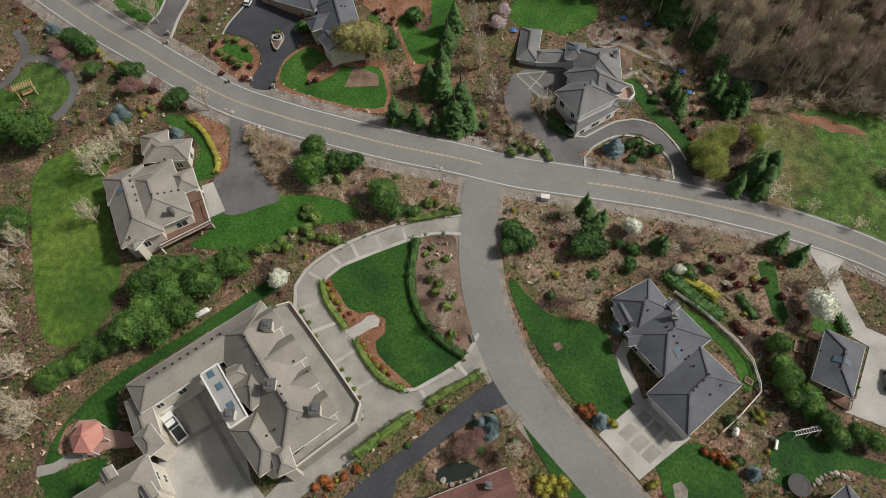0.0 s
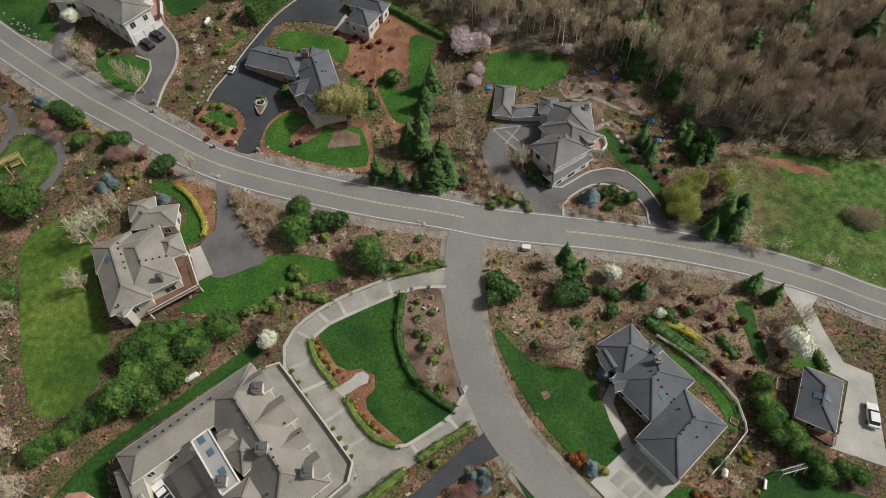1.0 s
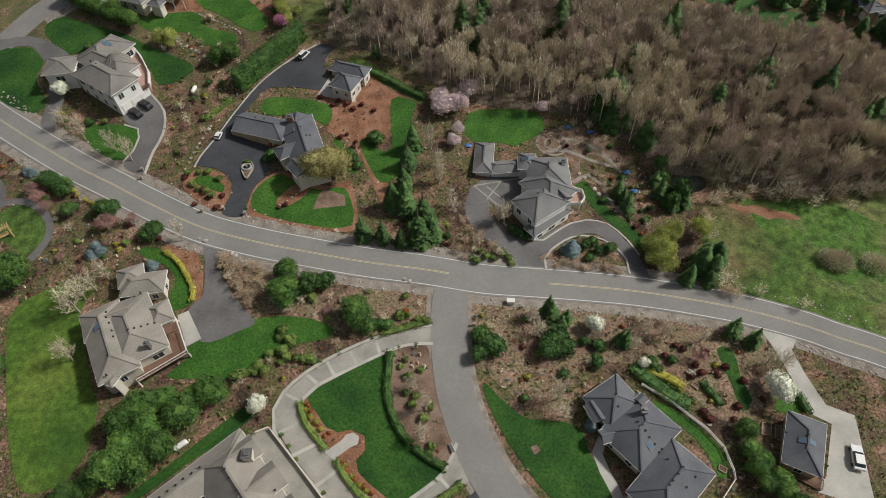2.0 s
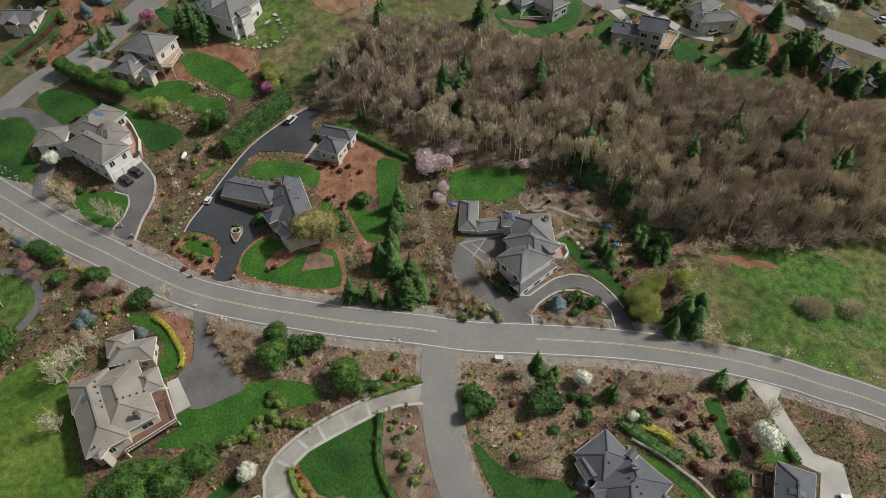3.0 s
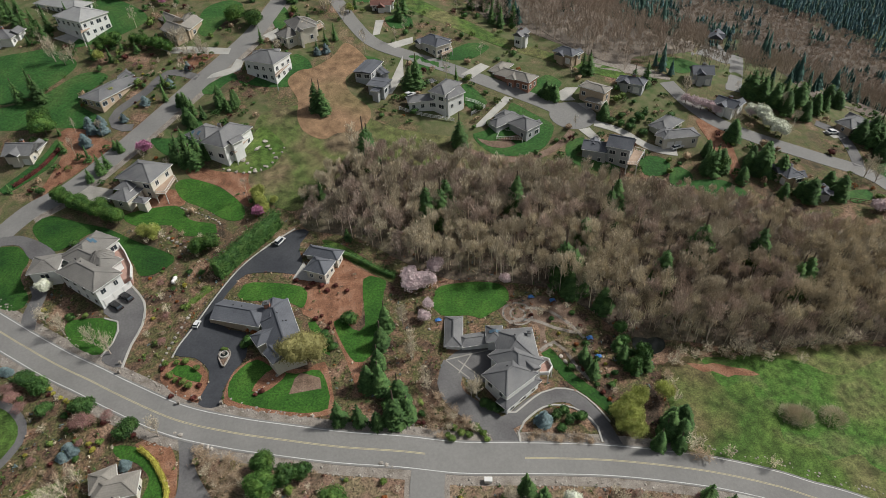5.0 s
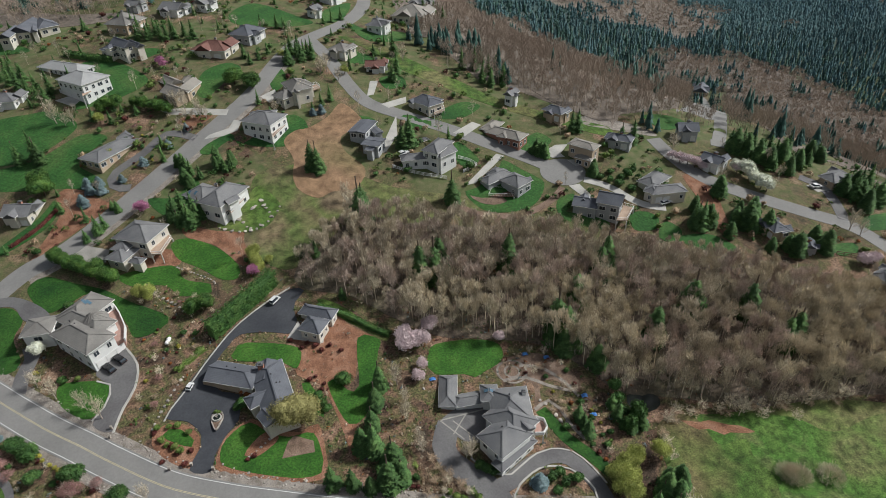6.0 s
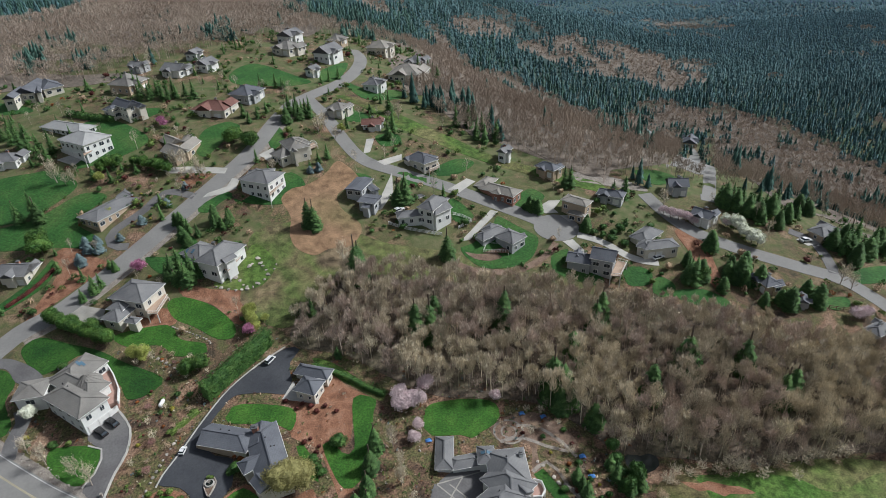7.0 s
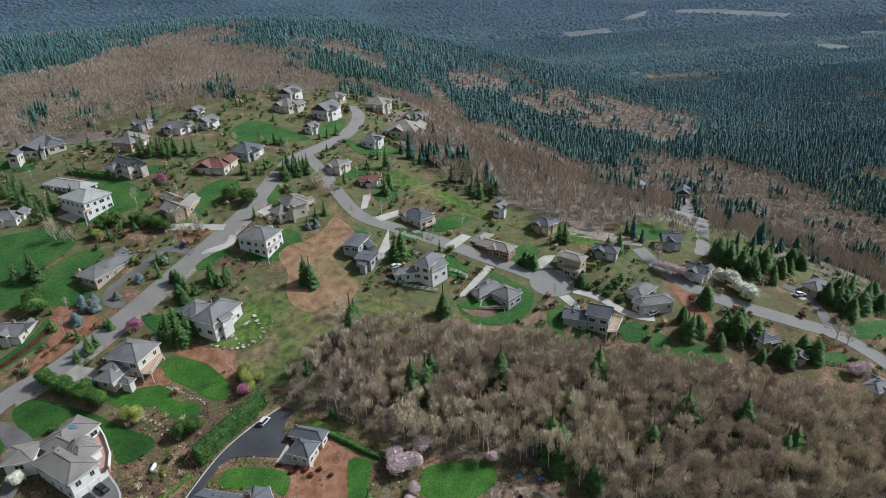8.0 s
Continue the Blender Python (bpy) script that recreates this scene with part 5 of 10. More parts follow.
far_house((61.6, 225.6), ((58.4, 222.4), (61.7, 219.0)), (64.7, 226.7), 4.2, 0.6, "gg", "wall_white", "roof_grey", "narrow white house among trees", seed=40)
far_house((136.0, 137.1), ((131.2, 135.6), (134.6, 133.7)), (139.1, 137.9), 2.8, 0.5, "gg", "wall_grey", "roof_dark", "dark-roofed shed below the road", seed=41)
far_house((-102.0, 177.1), ((-108.3, 178.2), (-97.9, 176.2)), (-103.3, 187.0), 3.8, 0.5, "gg", "wall_cream", "roof_grey", "grey-roofed house with a columned porch", seed=42)
far_house((-122.9, 237.4), ((-130.6, 237.5), (-118.4, 236.1)), (-123.0, 246.3), 3.2, 0.5, "hh", "wall_white", "roof_grey", "white house with a walled terrace", seed=43)
far_house((-74.9, 307.4), ((-82.2, 309.3), (-70.7, 303.1)), (-72.8, 316.6), 3.5, 0.5, "gg", "wall_white", "roof_grey", "pale barn on the hill", seed=44)
far_house((-96.9, 323.8), ((-98.8, 319.8), (-91.0, 314.8)), (-92.9, 324.3), 3.5, 0.5, "gg", "wall_grey", "roof_grey", "grey barn beside the woods", seed=45)
far_house((-13.0, 311.4), ((-15.7, 305.3), (-10.5, 301.3)), (-10.3, 311.1), 3.0, 0.5, "gg", "wall_white", "roof_grey", "small white house beside the green", seed=46)


# ---- lawns, beds, drives and paths ----
G = dict(kind="structure")
patch("lawn", [(-22.7, 49.8), (-17.2, 52.9), (-11.2, 56.1), (-7.6, 57.7), (-7.3, 55.4), (-8.2, 50.9), (-8.1, 47.0), (-6.3, 42.3), (-3.9, 39.3), (-1.0, 36.2), (1.1, 35.2), (-1.0, 33.5), (-6.9, 29.6), (-9.0, 31.3), (-11.4, 33.4), (-13.6, 35.7), (-14.0, 37.7), (-12.4, 39.2), (-12.4, 41.7), (-14.7, 43.0), (-17.1, 42.7), (-19.1, 43.7), (-20.7, 46.3)], "lawn_dark", 0.07, label="smooth deep green lawn inside the curved drive", category="lawn")
patch("bed", [(-6.9, 57.2), (-0.8, 58.6), (0.3, 52.2), (0.9, 46.7), (2.2, 41.5), (3.5, 39.4), (1.5, 35.4), (-1.0, 36.4), (-3.9, 39.3), (-6.1, 42.4), (-7.7, 47.1), (-7.8, 50.9)], "soil", 0.06, label="brown planted bed beside the lane", category="flower bed")
patch("bed", [(-23.9, 48.4), (-22.5, 49.8), (-20.4, 46.3), (-18.9, 43.7), (-16.6, 42.9), (-14.5, 43.2), (-12.3, 41.7), (-12.3, 39.2), (-13.8, 37.5), (-13.4, 35.6), (-11.4, 33.4), (-8.9, 31.2), (-7.0, 29.6), (-9.2, 29.8), (-11.3, 30.9), (-13.8, 33.3), (-16.2, 36.4), (-19.1, 40.1), (-22.5, 44.2)], "mulch", 0.065, label="narrow mulch bed along the curved drive", category="flower bed")
DRIVE_IN = [(0.8, 58.9), (-4.0, 58.9), (-8.1, 57.7), (-15.2, 54.6), (-21.1, 51.7), (-23.5, 49.5), (-24.2, 47.9), (-23.8, 45.7), (-22.0, 43.0), (-19.1, 39.4), (-16.2, 35.7), (-13.7, 32.4), (-11.3, 30.2), (-8.9, 29.2), (-6.9, 29.3), (-3.9, 31.0), (1.1, 34.4), (3.8, 39.2)]
DRIVE_OUT = [(0.9, 62.2), (-5.0, 61.3), (-11.3, 59.6), (-17.4, 57.0), (-22.8, 53.9), (-26.6, 50.5), (-28.1, 47.5), (-27.8, 44.1), (-24.0, 38.3), (-19.8, 33.3), (-16.0, 28.6), (-15.1, 25.1), (-17.2, 22.4), (-22.2, 18.8), (-27.2, 15.7), (-30.6, 12.1)]
DRIVE_LOW = [(-25.5, 12.1), (-21.9, 15.1), (-15.2, 19.2), (-7.9, 25.3), (-4.8, 27.4), (-1.1, 30.1), (3.7, 32.5), (7.3, 33.6)]
patch("driveway", DRIVE_OUT + DRIVE_LOW + DRIVE_IN[::-1], "paver", 0.10, False, label="pale exposed-aggregate drive curving past the mansion", category="driveway")
for line, off in ((DRIVE_IN, 0.35), (DRIVE_OUT[:12], -0.35)):
    ribbon("driveway_edging", line, 0.6, "concrete", 0.125, off, "smooth concrete band edging the drive", "edging")
for a, b in (((-10.0, 59.7), (-9.4, 57.2)), ((-15.0, 57.8), (-13.6, 55.2)), ((-19.2, 56.0), (-17.8, 53.3)), ((-22.8, 53.7), (-20.9, 51.9)), ((-26.4, 50.3), (-23.9, 48.7)), ((-27.3, 43.3), (-23.1, 45.2)), ((-25.2, 39.1), (-20.4, 41.1)), ((-20.8, 33.8), (-17.0, 36.4)), ((-16.8, 29.6), (-13.4, 31.6)), ((-6.2, 29.6), (-4.8, 27.4)), ((0.1, 33.7), (1.6, 31.8))):
    ribbon("driveway_edging", [a, b], 0.6, "concrete", 0.13, 0, "smooth concrete band across the drive", "edging", curve=False)
patch("path", [(-19.3, 39.3), (-16.5, 41.2), (-15.6, 42.2), (-14.4, 42.5), (-13.4, 41.7), (-13.6, 40.4), (-15.0, 39.9), (-17.8, 38.2)], "concrete", 0.11, label="pale round landing at the edge of the lawn", category="path")
patch("courtyard", [(-50.9, 25.4), (-46.9, 28.6), (-41.1, 32.3), (-35.4, 24.6), (-31.9, 15.7), (-28.4, 12.1), (-44.6, 12.1), (-46.9, 19.0)], "concrete", 0.09, False, label="concrete court inside the mansion's wings", category="courtyard")
for a, b in (((-46.9, 28.6), (-37.0, 14.9)), ((-43.0, 29.5), (-30.2, 12.5)), ((-44.5, 20.7), (-35.6, 25.9))):
    ribbon("courtyard_band", [a, b], 0.8, "paver", 0.105, 0, "darker paving band across the court", "paving", curve=False)
patch("lawn", [(-62.4, 24.6), (-56.7, 31.3), (-46.0, 39.0), (-33.8, 48.3), (-31.5, 47.7), (-33.4, 45.3), (-54.2, 30.6), (-53.9, 25.0), (-55.9, 22.0), (-61.6, 25.0), (-62.9, 19.8), (-60.8, 18.6), (-63.0, 13.7), (-64.4, 15.7), (-64.1, 20.7)], "lawn_dark", 0.06, label="dark green narrow lawn behind the mansion", category="lawn")
patch("patio", [(-61.8, 22.4), (-60.6, 24.6), (-58.0, 24.8), (-55.3, 23.2), (-52.1, 22.8), (-50.7, 20.7), (-54.2, 20.3), (-58.5, 19.8), (-60.8, 20.3)], "terracotta", 0.09, label="rounded tan paved patio by the summer house", category="patio")
ribbon("path", [(-65.2, 16.9), (-62.7, 17.4), (-60.5, 18.8), (-57.3, 20.3)], 1.6, "paver", 0.08, label="narrow paved garden path", category="path")
patch("lawn", [(-62.9, 13.3), (-61.3, 16.9), (-58.2, 18.6), (-54.7, 18.8), (-54.7, 16.9), (-59.1, 12.1)], "lawn_dark", 0.06, label="dark green corner lawn by the summer house", category="lawn")
# house with the brown deck
patch("lawn", [(-80.3, 69.8), (-75.4, 75.1), (-67.1, 77.7), (-65.0, 76.1), (-67.0, 70.0), (-65.4, 65.1), (-61.5, 54.7), (-59.5, 50.3), (-60.1, 42.0), (-63.0, 37.8), (-68.4, 36.8), (-72.0, 42.0), (-76.2, 53.6)], "lawn_sun", 0.07, label="wide bright mown lawn beside the house", category="lawn")
patch("lawn", [(-45.4, 60.7), (-37.9, 64.7), (-29.6, 66.1), (-22.1, 65.0), (-17.7, 62.3), (-19.7, 60.6), (-25.9, 59.9), (-28.8, 58.1), (-33.7, 55.8), (-38.5, 53.9), (-43.7, 54.5), (-48.3, 55.2), (-44.8, 58.8)], "lawn", 0.07, label="sloping mown lawn in front of the house", category="lawn")
patch("lawn", [(-58.1, 83.9), (-54.9, 83.6), (-51.8, 82.0), (-47.8, 77.8), (-45.6, 72.6), (-46.3, 69.6), (-49.0, 68.6), (-50.2, 72.3), (-49.5, 75.7), (-52.8, 79.6), (-56.7, 81.2)], "lawn", 0.07, label="small curved lawn behind the house", category="lawn")
patch("driveway", [(-45.1, 84.5), (-41.8, 83.5), (-41.3, 77.9), (-38.7, 72.7), (-35.1, 67.8), (-33.0, 65.1), (-35.6, 63.6), (-42.7, 61.6), (-46.3, 68.6), (-43.9, 71.4), (-44.1, 77.8)], "asphalt_mid", 0.09, label="aged asphalt drive down to the house", category="driveway")
patch("driveway", [(-48.1, 67.6), (-46.1, 68.5), (-42.9, 62.4), (-45.5, 60.9)], "concrete", 0.11, False, label="pale concrete slab before the garage", category="driveway")
patch("bed", [(-53.8, 83.8), (-48.1, 83.8), (-45.0, 79.1), (-43.9, 71.4), (-45.1, 69.4), (-45.5, 73.3), (-48.2, 78.0)], "mulch", 0.05, label="mulch bed beside the drive", category="flower bed")
# garden with the timber swing
patch("lawn", [(-91.5, 91.5), (-89.5, 95.8), (-86.4, 97.5), (-83.1, 96.3), (-79.2, 92.7), (-78.1, 89.4), (-80.4, 83.7), (-83.1, 85.1), (-85.2, 86.7), (-89.5, 89.6)], "meadow", 0.07, label="pale oval lawn round the timber swing", category="lawn")
for line in ([(-94.5, 106.1), (-91.5, 102.2), (-90.7, 97.9), (-92.3, 92.9), (-94.5, 90.4)], [(-90.7, 97.9), (-86.7, 98.4), (-82.7, 96.9), (-78.4, 92.1), (-77.8, 87.5), (-80.2, 82.9)]):
    ribbon("path", line, 1.7, "asphalt_mid", 0.08, label="narrow grey asphalt garden path", category="path")
patch("lawn", [(-96.7, 91.9), (-92.1, 90.3), (-88.1, 88.5), (-89.3, 84.6), (-95.5, 86.2)], "lawn_sun", 0.06, label="mown grass by the garden path", category="lawn")
# slate-roofed house
patch("lawn", [(9.6, 50.2), (13.1, 45.9), (16.8, 42.8), (22.7, 41.9), (25.9, 39.9), (26.4, 35.8), (28.2, 31.9), (29.3, 28.9), (25.9, 25.3), (23.0, 24.4), (18.4, 28.9), (14.7, 34.6), (11.7, 40.6), (9.6, 46.9)], "lawn_dark", 0.07, label="long deep green lawn beside the lane", category="lawn")
patch("driveway", [(22.3, 22.7), (29.3, 27.9), (31.6, 28.8), (37.0, 22.2), (31.1, 18.2), (27.7, 15.8)], "concrete", 0.10, False, label="pale concrete drive with darker panels", category="driveway")
for k in range(3):
    for j in range(2):
        a, b, c = Vector((*(24.9, 22.8), 0)), Vector((*(30.3, 27.0), 0)), Vector((*(29.7, 17.7), 0))
        u, v = (b - a), (c - a)
        o = a + u * (0.06 + 0.5 * j) + v * (0.03 + 0.33 * k)
        q = [o, o + u * 0.40, o + u * 0.40 + v * 0.26, o + v * 0.26]
        patch("driveway_panel", [(p.x, p.y) for p in q], "paver", 0.115, False, label="darker aggregate panel let into the drive", category="paving")
ribbon("path", [(29.5, 27.9), (29.1, 30.0), (28.2, 32.9), (27.7, 36.0), (29.4, 38.5)], 1.8, "concrete", 0.09, label="curved concrete path to the front door", category="path")
patch("lawn", [(30.7, 18.2), (34.8, 21.0), (38.5, 21.4), (40.9, 20.1), (43.0, 17.6), (42.8, 12.2), (32.2, 12.2), (31.1, 15.9)], "lawn_dark", 0.07, label="mown lawn below the drive", category="lawn")
patch("bed", [(32.8, 15.2), (34.2, 15.7), (35.1, 14.4), (34.5, 12.6), (32.8, 13.0)], "gravel", 0.09, label="round pale worn patch in the lawn", category="bare patch")
patch("bed", [(16.2, 37.8), (17.4, 38.1), (17.9, 37.0), (16.7, 36.4)], "soil", 0.09, label="square bare patch left in the lawn", category="bare patch")
patch("lawn", [(40.6, 44.9), (44.8, 41.8), (48.0, 38.2), (50.0, 33.7), (49.4, 30.2), (47.8, 30.2), (46.5, 36.1), (43.5, 40.2), (40.1, 43.3)], "lawn", 0.07, label="narrow lawn between the house and garden wall", category="lawn")
patch("lawn", [(51.1, 22.4), (54.8, 24.0), (57.9, 22.0), (61.9, 20.2), (68.3, 17.9), (67.6, 16.0), (60.9, 17.5), (57.1, 16.6), (52.7, 14.1), (48.8, 15.8), (49.3, 20.2)], "lawn_dark", 0.07, label="mown lawn below the trees", category="lawn")
patch("driveway", [(66.5, 58.6), (73.6, 56.0), (71.1, 53.2), (71.4, 48.3), (72.5, 41.7), (76.9, 39.2), (72.1, 23.0), (63.2, 26.8), (66.5, 29.4), (71.8, 38.0), (69.1, 40.0), (68.6, 45.5), (67.8, 52.9)], "concrete", 0.10, False, label="pale concrete drive widening beside the house", category="driveway")
patch("lawn", [(62.5, 41.6), (63.7, 43.8), (67.5, 42.7), (67.8, 40.6), (65.3, 40.5)], "lawn", 0.06, label="small grass patch under the blossom tree", category="lawn")
patch("lawn", [(56.2, 54.4), (59.2, 53.9), (58.7, 48.1), (59.1, 43.7), (56.4, 41.5), (56.3, 46.9)], "lawn_dark", 0.06, label="strip of grass among the shrubs", category="lawn")
# the dark drive and lawn at the lane
patch("driveway", [(6.9, 32.4), (8.3, 30.7), (9.7, 28.3), (3.4, 25.6), (-1.1, 22.5), (-6.4, 18.6), (-9.7, 15.7), (-10.8, 12.1), (-18.2, 12.1), (-13.4, 16.8), (-6.5, 21.9), (0.7, 27.7), (5.5, 31.0)], "asphalt_dark", 0.10, label="dark asphalt drive branching off the lane", category="driveway")
patch("lawn", [(9.5, 27.7), (10.4, 27.7), (13.5, 23.6), (17.6, 18.9), (22.2, 13.1), (25.0, 9.9), (20.7, 9.8), (16.1, 14.0), (12.2, 19.8), (10.0, 24.8)], "lawn_dark", 0.07, label="curved dark green verge lawn beside the lane", category="lawn")
patch("water", [(-3.8, 17.0), (-2.0, 18.1), (1.5, 18.2), (3.2, 17.6), (1.4, 16.2), (-2.1, 15.3), (-3.6, 15.7)], "water", 0.05, label="small dark garden pond among rocks", category="pond")
# long slate-roofed house with the dark forecourt
patch("driveway", [(-42.2, 91.5), (-40.5, 97.0), (-40.8, 99.8), (-44.2, 103.7), (-49.2, 105.3), (-48.2, 109.0), (-45.0, 115.4), (-40.9, 123.0), (-35.7, 130.9), (-27.2, 137.9), (-21.3, 141.8), (-18.0, 140.8), (-20.4, 137.0), (-20.5, 133.1), (-19.9, 131.1), (-21.4, 126.7), (-27.1, 127.7), (-34.2, 127.8), (-36.8, 125.0), (-39.3, 120.9), (-41.0, 115.7), (-37.3, 110.9), (-33.3, 109.5), (-32.9, 102.5), (-35.0, 99.5), (-37.1, 94.8), (-37.8, 90.4)], "asphalt_dark", 0.10, label="dark asphalt forecourt and drive", category="driveway")
patch("bed", [(-51.3, 99.0), (-50.9, 102.8), (-48.3, 104.1), (-44.1, 102.7), (-41.0, 99.2), (-41.0, 94.3), (-42.1, 91.8), (-47.1, 94.4)], "mulch", 0.06, label="raised mulch bed with clipped shrubs", category="flower bed")
patch("lawn", [(-49.4, 100.8), (-48.1, 102.5), (-45.5, 101.9), (-42.2, 98.7), (-42.5, 97.1), (-46.1, 98.5)], "lawn", 0.09, label="small oval lawn in the mulch bed", category="lawn")
patch("mulch_border", [(-36.9, 91.4), (-35.8, 98.0), (-33.4, 100.6), (-29.7, 102.5), (-25.2, 99.2), (-18.8, 97.7), (-14.9, 99.3), (-13.1, 89.9), (-13.3, 86.0), (-18.8, 85.3), (-26.0, 86.9), (-33.4, 89.4)], "mulch", 0.05, label="mulch border round the front lawn", category="flower bed")
patch("lawn", [(-36.0, 96.2), (-34.0, 99.4), (-30.3, 101.6), (-25.8, 98.3), (-21.3, 96.7), (-16.0, 97.0), (-13.9, 89.9), (-14.4, 87.0), (-18.8, 86.4), (-26.1, 88.1), (-33.4, 90.6), (-35.9, 92.6)], "lawn", 0.075, label="striped bright green front lawn", category="lawn")
patch("bed", [(-30.9, 93.3), (-29.4, 96.2), (-26.4, 98.7), (-23.6, 96.9), (-25.7, 94.3), (-28.7, 92.5)], "mulch", 0.095, label="mulch bed of dark shrubs in the lawn", category="flower bed")
patch("bed", [(-22.8, 91.5), (-21.6, 95.5), (-20.3, 96.9), (-16.0, 95.0), (-15.7, 92.2), (-18.8, 91.9)], "soil", 0.095, False, label="dug brown bed in the lawn", category="flower bed")
patch("mulch_border", [(-22.8, 126.4), (-18.5, 125.7), (-12.8, 127.6), (-9.4, 131.2), (-5.5, 127.1), (-0.0, 123.0), (-4.1, 121.9), (-5.8, 111.2), (-9.4, 107.2), (-5.9, 98.6), (-3.7, 92.1), (-7.1, 89.4), (-10.4, 100.6), (-13.4, 109.2), (-16.0, 111.1), (-19.8, 113.5), (-20.3, 115.3), (-19.4, 121.7)], "mulch", 0.05, label="red bark yard behind the house", category="bark yard")
patch("lawn", [(-35.3, 123.0), (-32.6, 125.0), (-19.7, 121.9), (-20.0, 115.3), (-23.3, 117.7), (-35.2, 119.8)], "lawn", 0.075, label="mown back lawn behind the long house", category="lawn")
patch("lawn", [(-4.3, 123.3), (1.4, 122.2), (0.5, 118.5), (-1.2, 108.3), (-4.3, 99.8), (-7.9, 98.4), (-10.6, 103.6), (-12.5, 110.5), (-10.3, 111.7), (-8.0, 107.9), (-5.0, 108.6)], "lawn", 0.075, label="narrow lawn between bark yard and conifers", category="lawn")
patch("lawn", [(-18.7, 110.9), (-17.1, 111.2), (-14.5, 105.9), (-13.6, 100.8), (-15.9, 102.3)], "lawn", 0.075, label="narrow grass strip beside the house", category="lawn")
patch("driveway", [(-22.4, 125.1), (-19.6, 130.5), (-19.1, 129.2), (-19.7, 127.3), (-12.9, 124.9), (-13.2, 122.5)], "concrete", 0.11, False, label="pale concrete apron before the garage", category="driveway")
patch("lawn", [(-14.6, 137.4), (-8.8, 135.0), (0.3, 126.4), (3.9, 124.7), (3.0, 121.5), (-1.3, 124.6), (-9.7, 131.6)], "meadow", 0.06, label="rough grass strip at the edge of the woods", category="grass")
ribbon("kerb", [(-49.6, 104.6), (-48.6, 107.6), (-45.3, 113.6), (-41.3, 121.6), (-35.9, 130.2), (-28.3, 137.6), (-21.8, 142.2)], 0.35, "concrete", 0.16, label="pale concrete kerb along the dark drive", category="kerb")
# white house above the garden
ribbon("driveway", [(22.9, 74.1), (22.1, 78.1), (18.0, 82.3), (14.1, 86.2), (12.9, 90.5), (15.1, 95.9)], 5.4, "asphalt_mid", 0.10, label="asphalt drive up to the white house", category="driveway")
ribbon("driveway", [(20.4, 78.4), (25.7, 80.0), (30.3, 83.0), (35.8, 85.0), (40.4, 84.1), (43.3, 80.1), (45.0, 76.0), (46.1, 70.3)], 3.6, "asphalt_mid", 0.095, label="narrow asphalt drive looping below the house", category="driveway")
ribbon("kerb", [(18.4, 86.6), (20.1, 84.4), (22.5, 82.5), (26.5, 81.7), (29.7, 83.8), (33.5, 86.0), (37.2, 86.8), (41.8, 85.6), (45.0, 81.5), (46.9, 77.1)], 0.35, "concrete", 0.2, label="pale concrete kerb along the drive", category="kerb")
ribbon("kerb", [(25.8, 74.5), (25.9, 76.7), (27.8, 79.2), (33.0, 82.3), (37.8, 82.3), (41.6, 80.0), (43.7, 76.2), (43.5, 72.5)], 0.4, "concrete", 0.2, label="pale kerb round the planted island", category="kerb")
patch("courtyard", [(13.2, 96.8), (19.1, 100.3), (25.4, 99.5), (24.4, 93.8), (21.4, 90.1), (17.3, 91.3), (15.0, 94.1)], "asphalt_mid", 0.115, label="paved forecourt with pale bands", category="courtyard")
for a, b in (((13.2, 96.8), (17.9, 91.4)), ((16.1, 96.5), (20.3, 91.8)), ((15.6, 93.0), (19.5, 98.0)), ((13.2, 96.9), (23.9, 98.8))):
    ribbon("courtyard_band", [a, b], 0.32, "paver", 0.13, 0, "pale concrete band in the forecourt", "paving", curve=False)
patch("lawn", [(13.5, 117.0), (15.6, 119.3), (24.5, 119.9), (31.0, 118.6), (32.8, 115.9), (31.6, 112.3), (27.1, 109.8), (23.9, 108.2), (21.3, 109.4), (14.2, 110.0), (12.5, 112.4)], "lawn", 0.07, label="bright round back lawn by the blossom trees", category="lawn")
ribbon("lawn", [(37.8, 97.3), (39.6, 93.5), (41.8, 88.9), (45.3, 84.7), (48.9, 79.3)], 3.0, "lawn_dark", 0.075, label="curving strip of lawn between shrub beds", category="lawn")
for r in (3.8, 1.9):
    ribbon("path", [((33.6, 108.9)[0] + r * math.cos(a), (33.6, 108.9)[1] + 0.9 * r * math.sin(a)) for a in np.arange(0, 6.6, 0.4)], 0.5, "gravel", 0.08, label="ring of gravel path in the herb garden", category="path")
patch("bed", [(29.4, 110.9), (34.3, 113.3), (41.9, 113.7), (47.5, 109.6), (50.1, 103.2), (48.0, 100.8), (43.5, 105.5), (39.5, 104.0), (38.5, 97.3), (36.4, 97.4), (37.8, 105.0), (30.7, 106.4)], "soil", 0.05, label="terraced brown vegetable garden", category="flower bed")
for line in ([(30.7, 106.4), (36.6, 106.8), (41.6, 103.9), (46.8, 101.7)], [(35.9, 110.4), (41.5, 109.2), (46.1, 104.4), (48.4, 99.9)], [(36.4, 97.4), (40.5, 99.6), (42.6, 97.0), (44.0, 91.9), (45.8, 88.5)]):
    ribbon("path", line, 0.9, "gravel", 0.08, label="narrow gravel garden path", category="path")
patch("pond", [(60.3, 98.5), (64.2, 99.2), (68.0, 97.8), (67.6, 94.8), (64.2, 93.4), (60.3, 94.5)], "water", 0.05, label="dark still pond at the edge of the woods", category="pond")
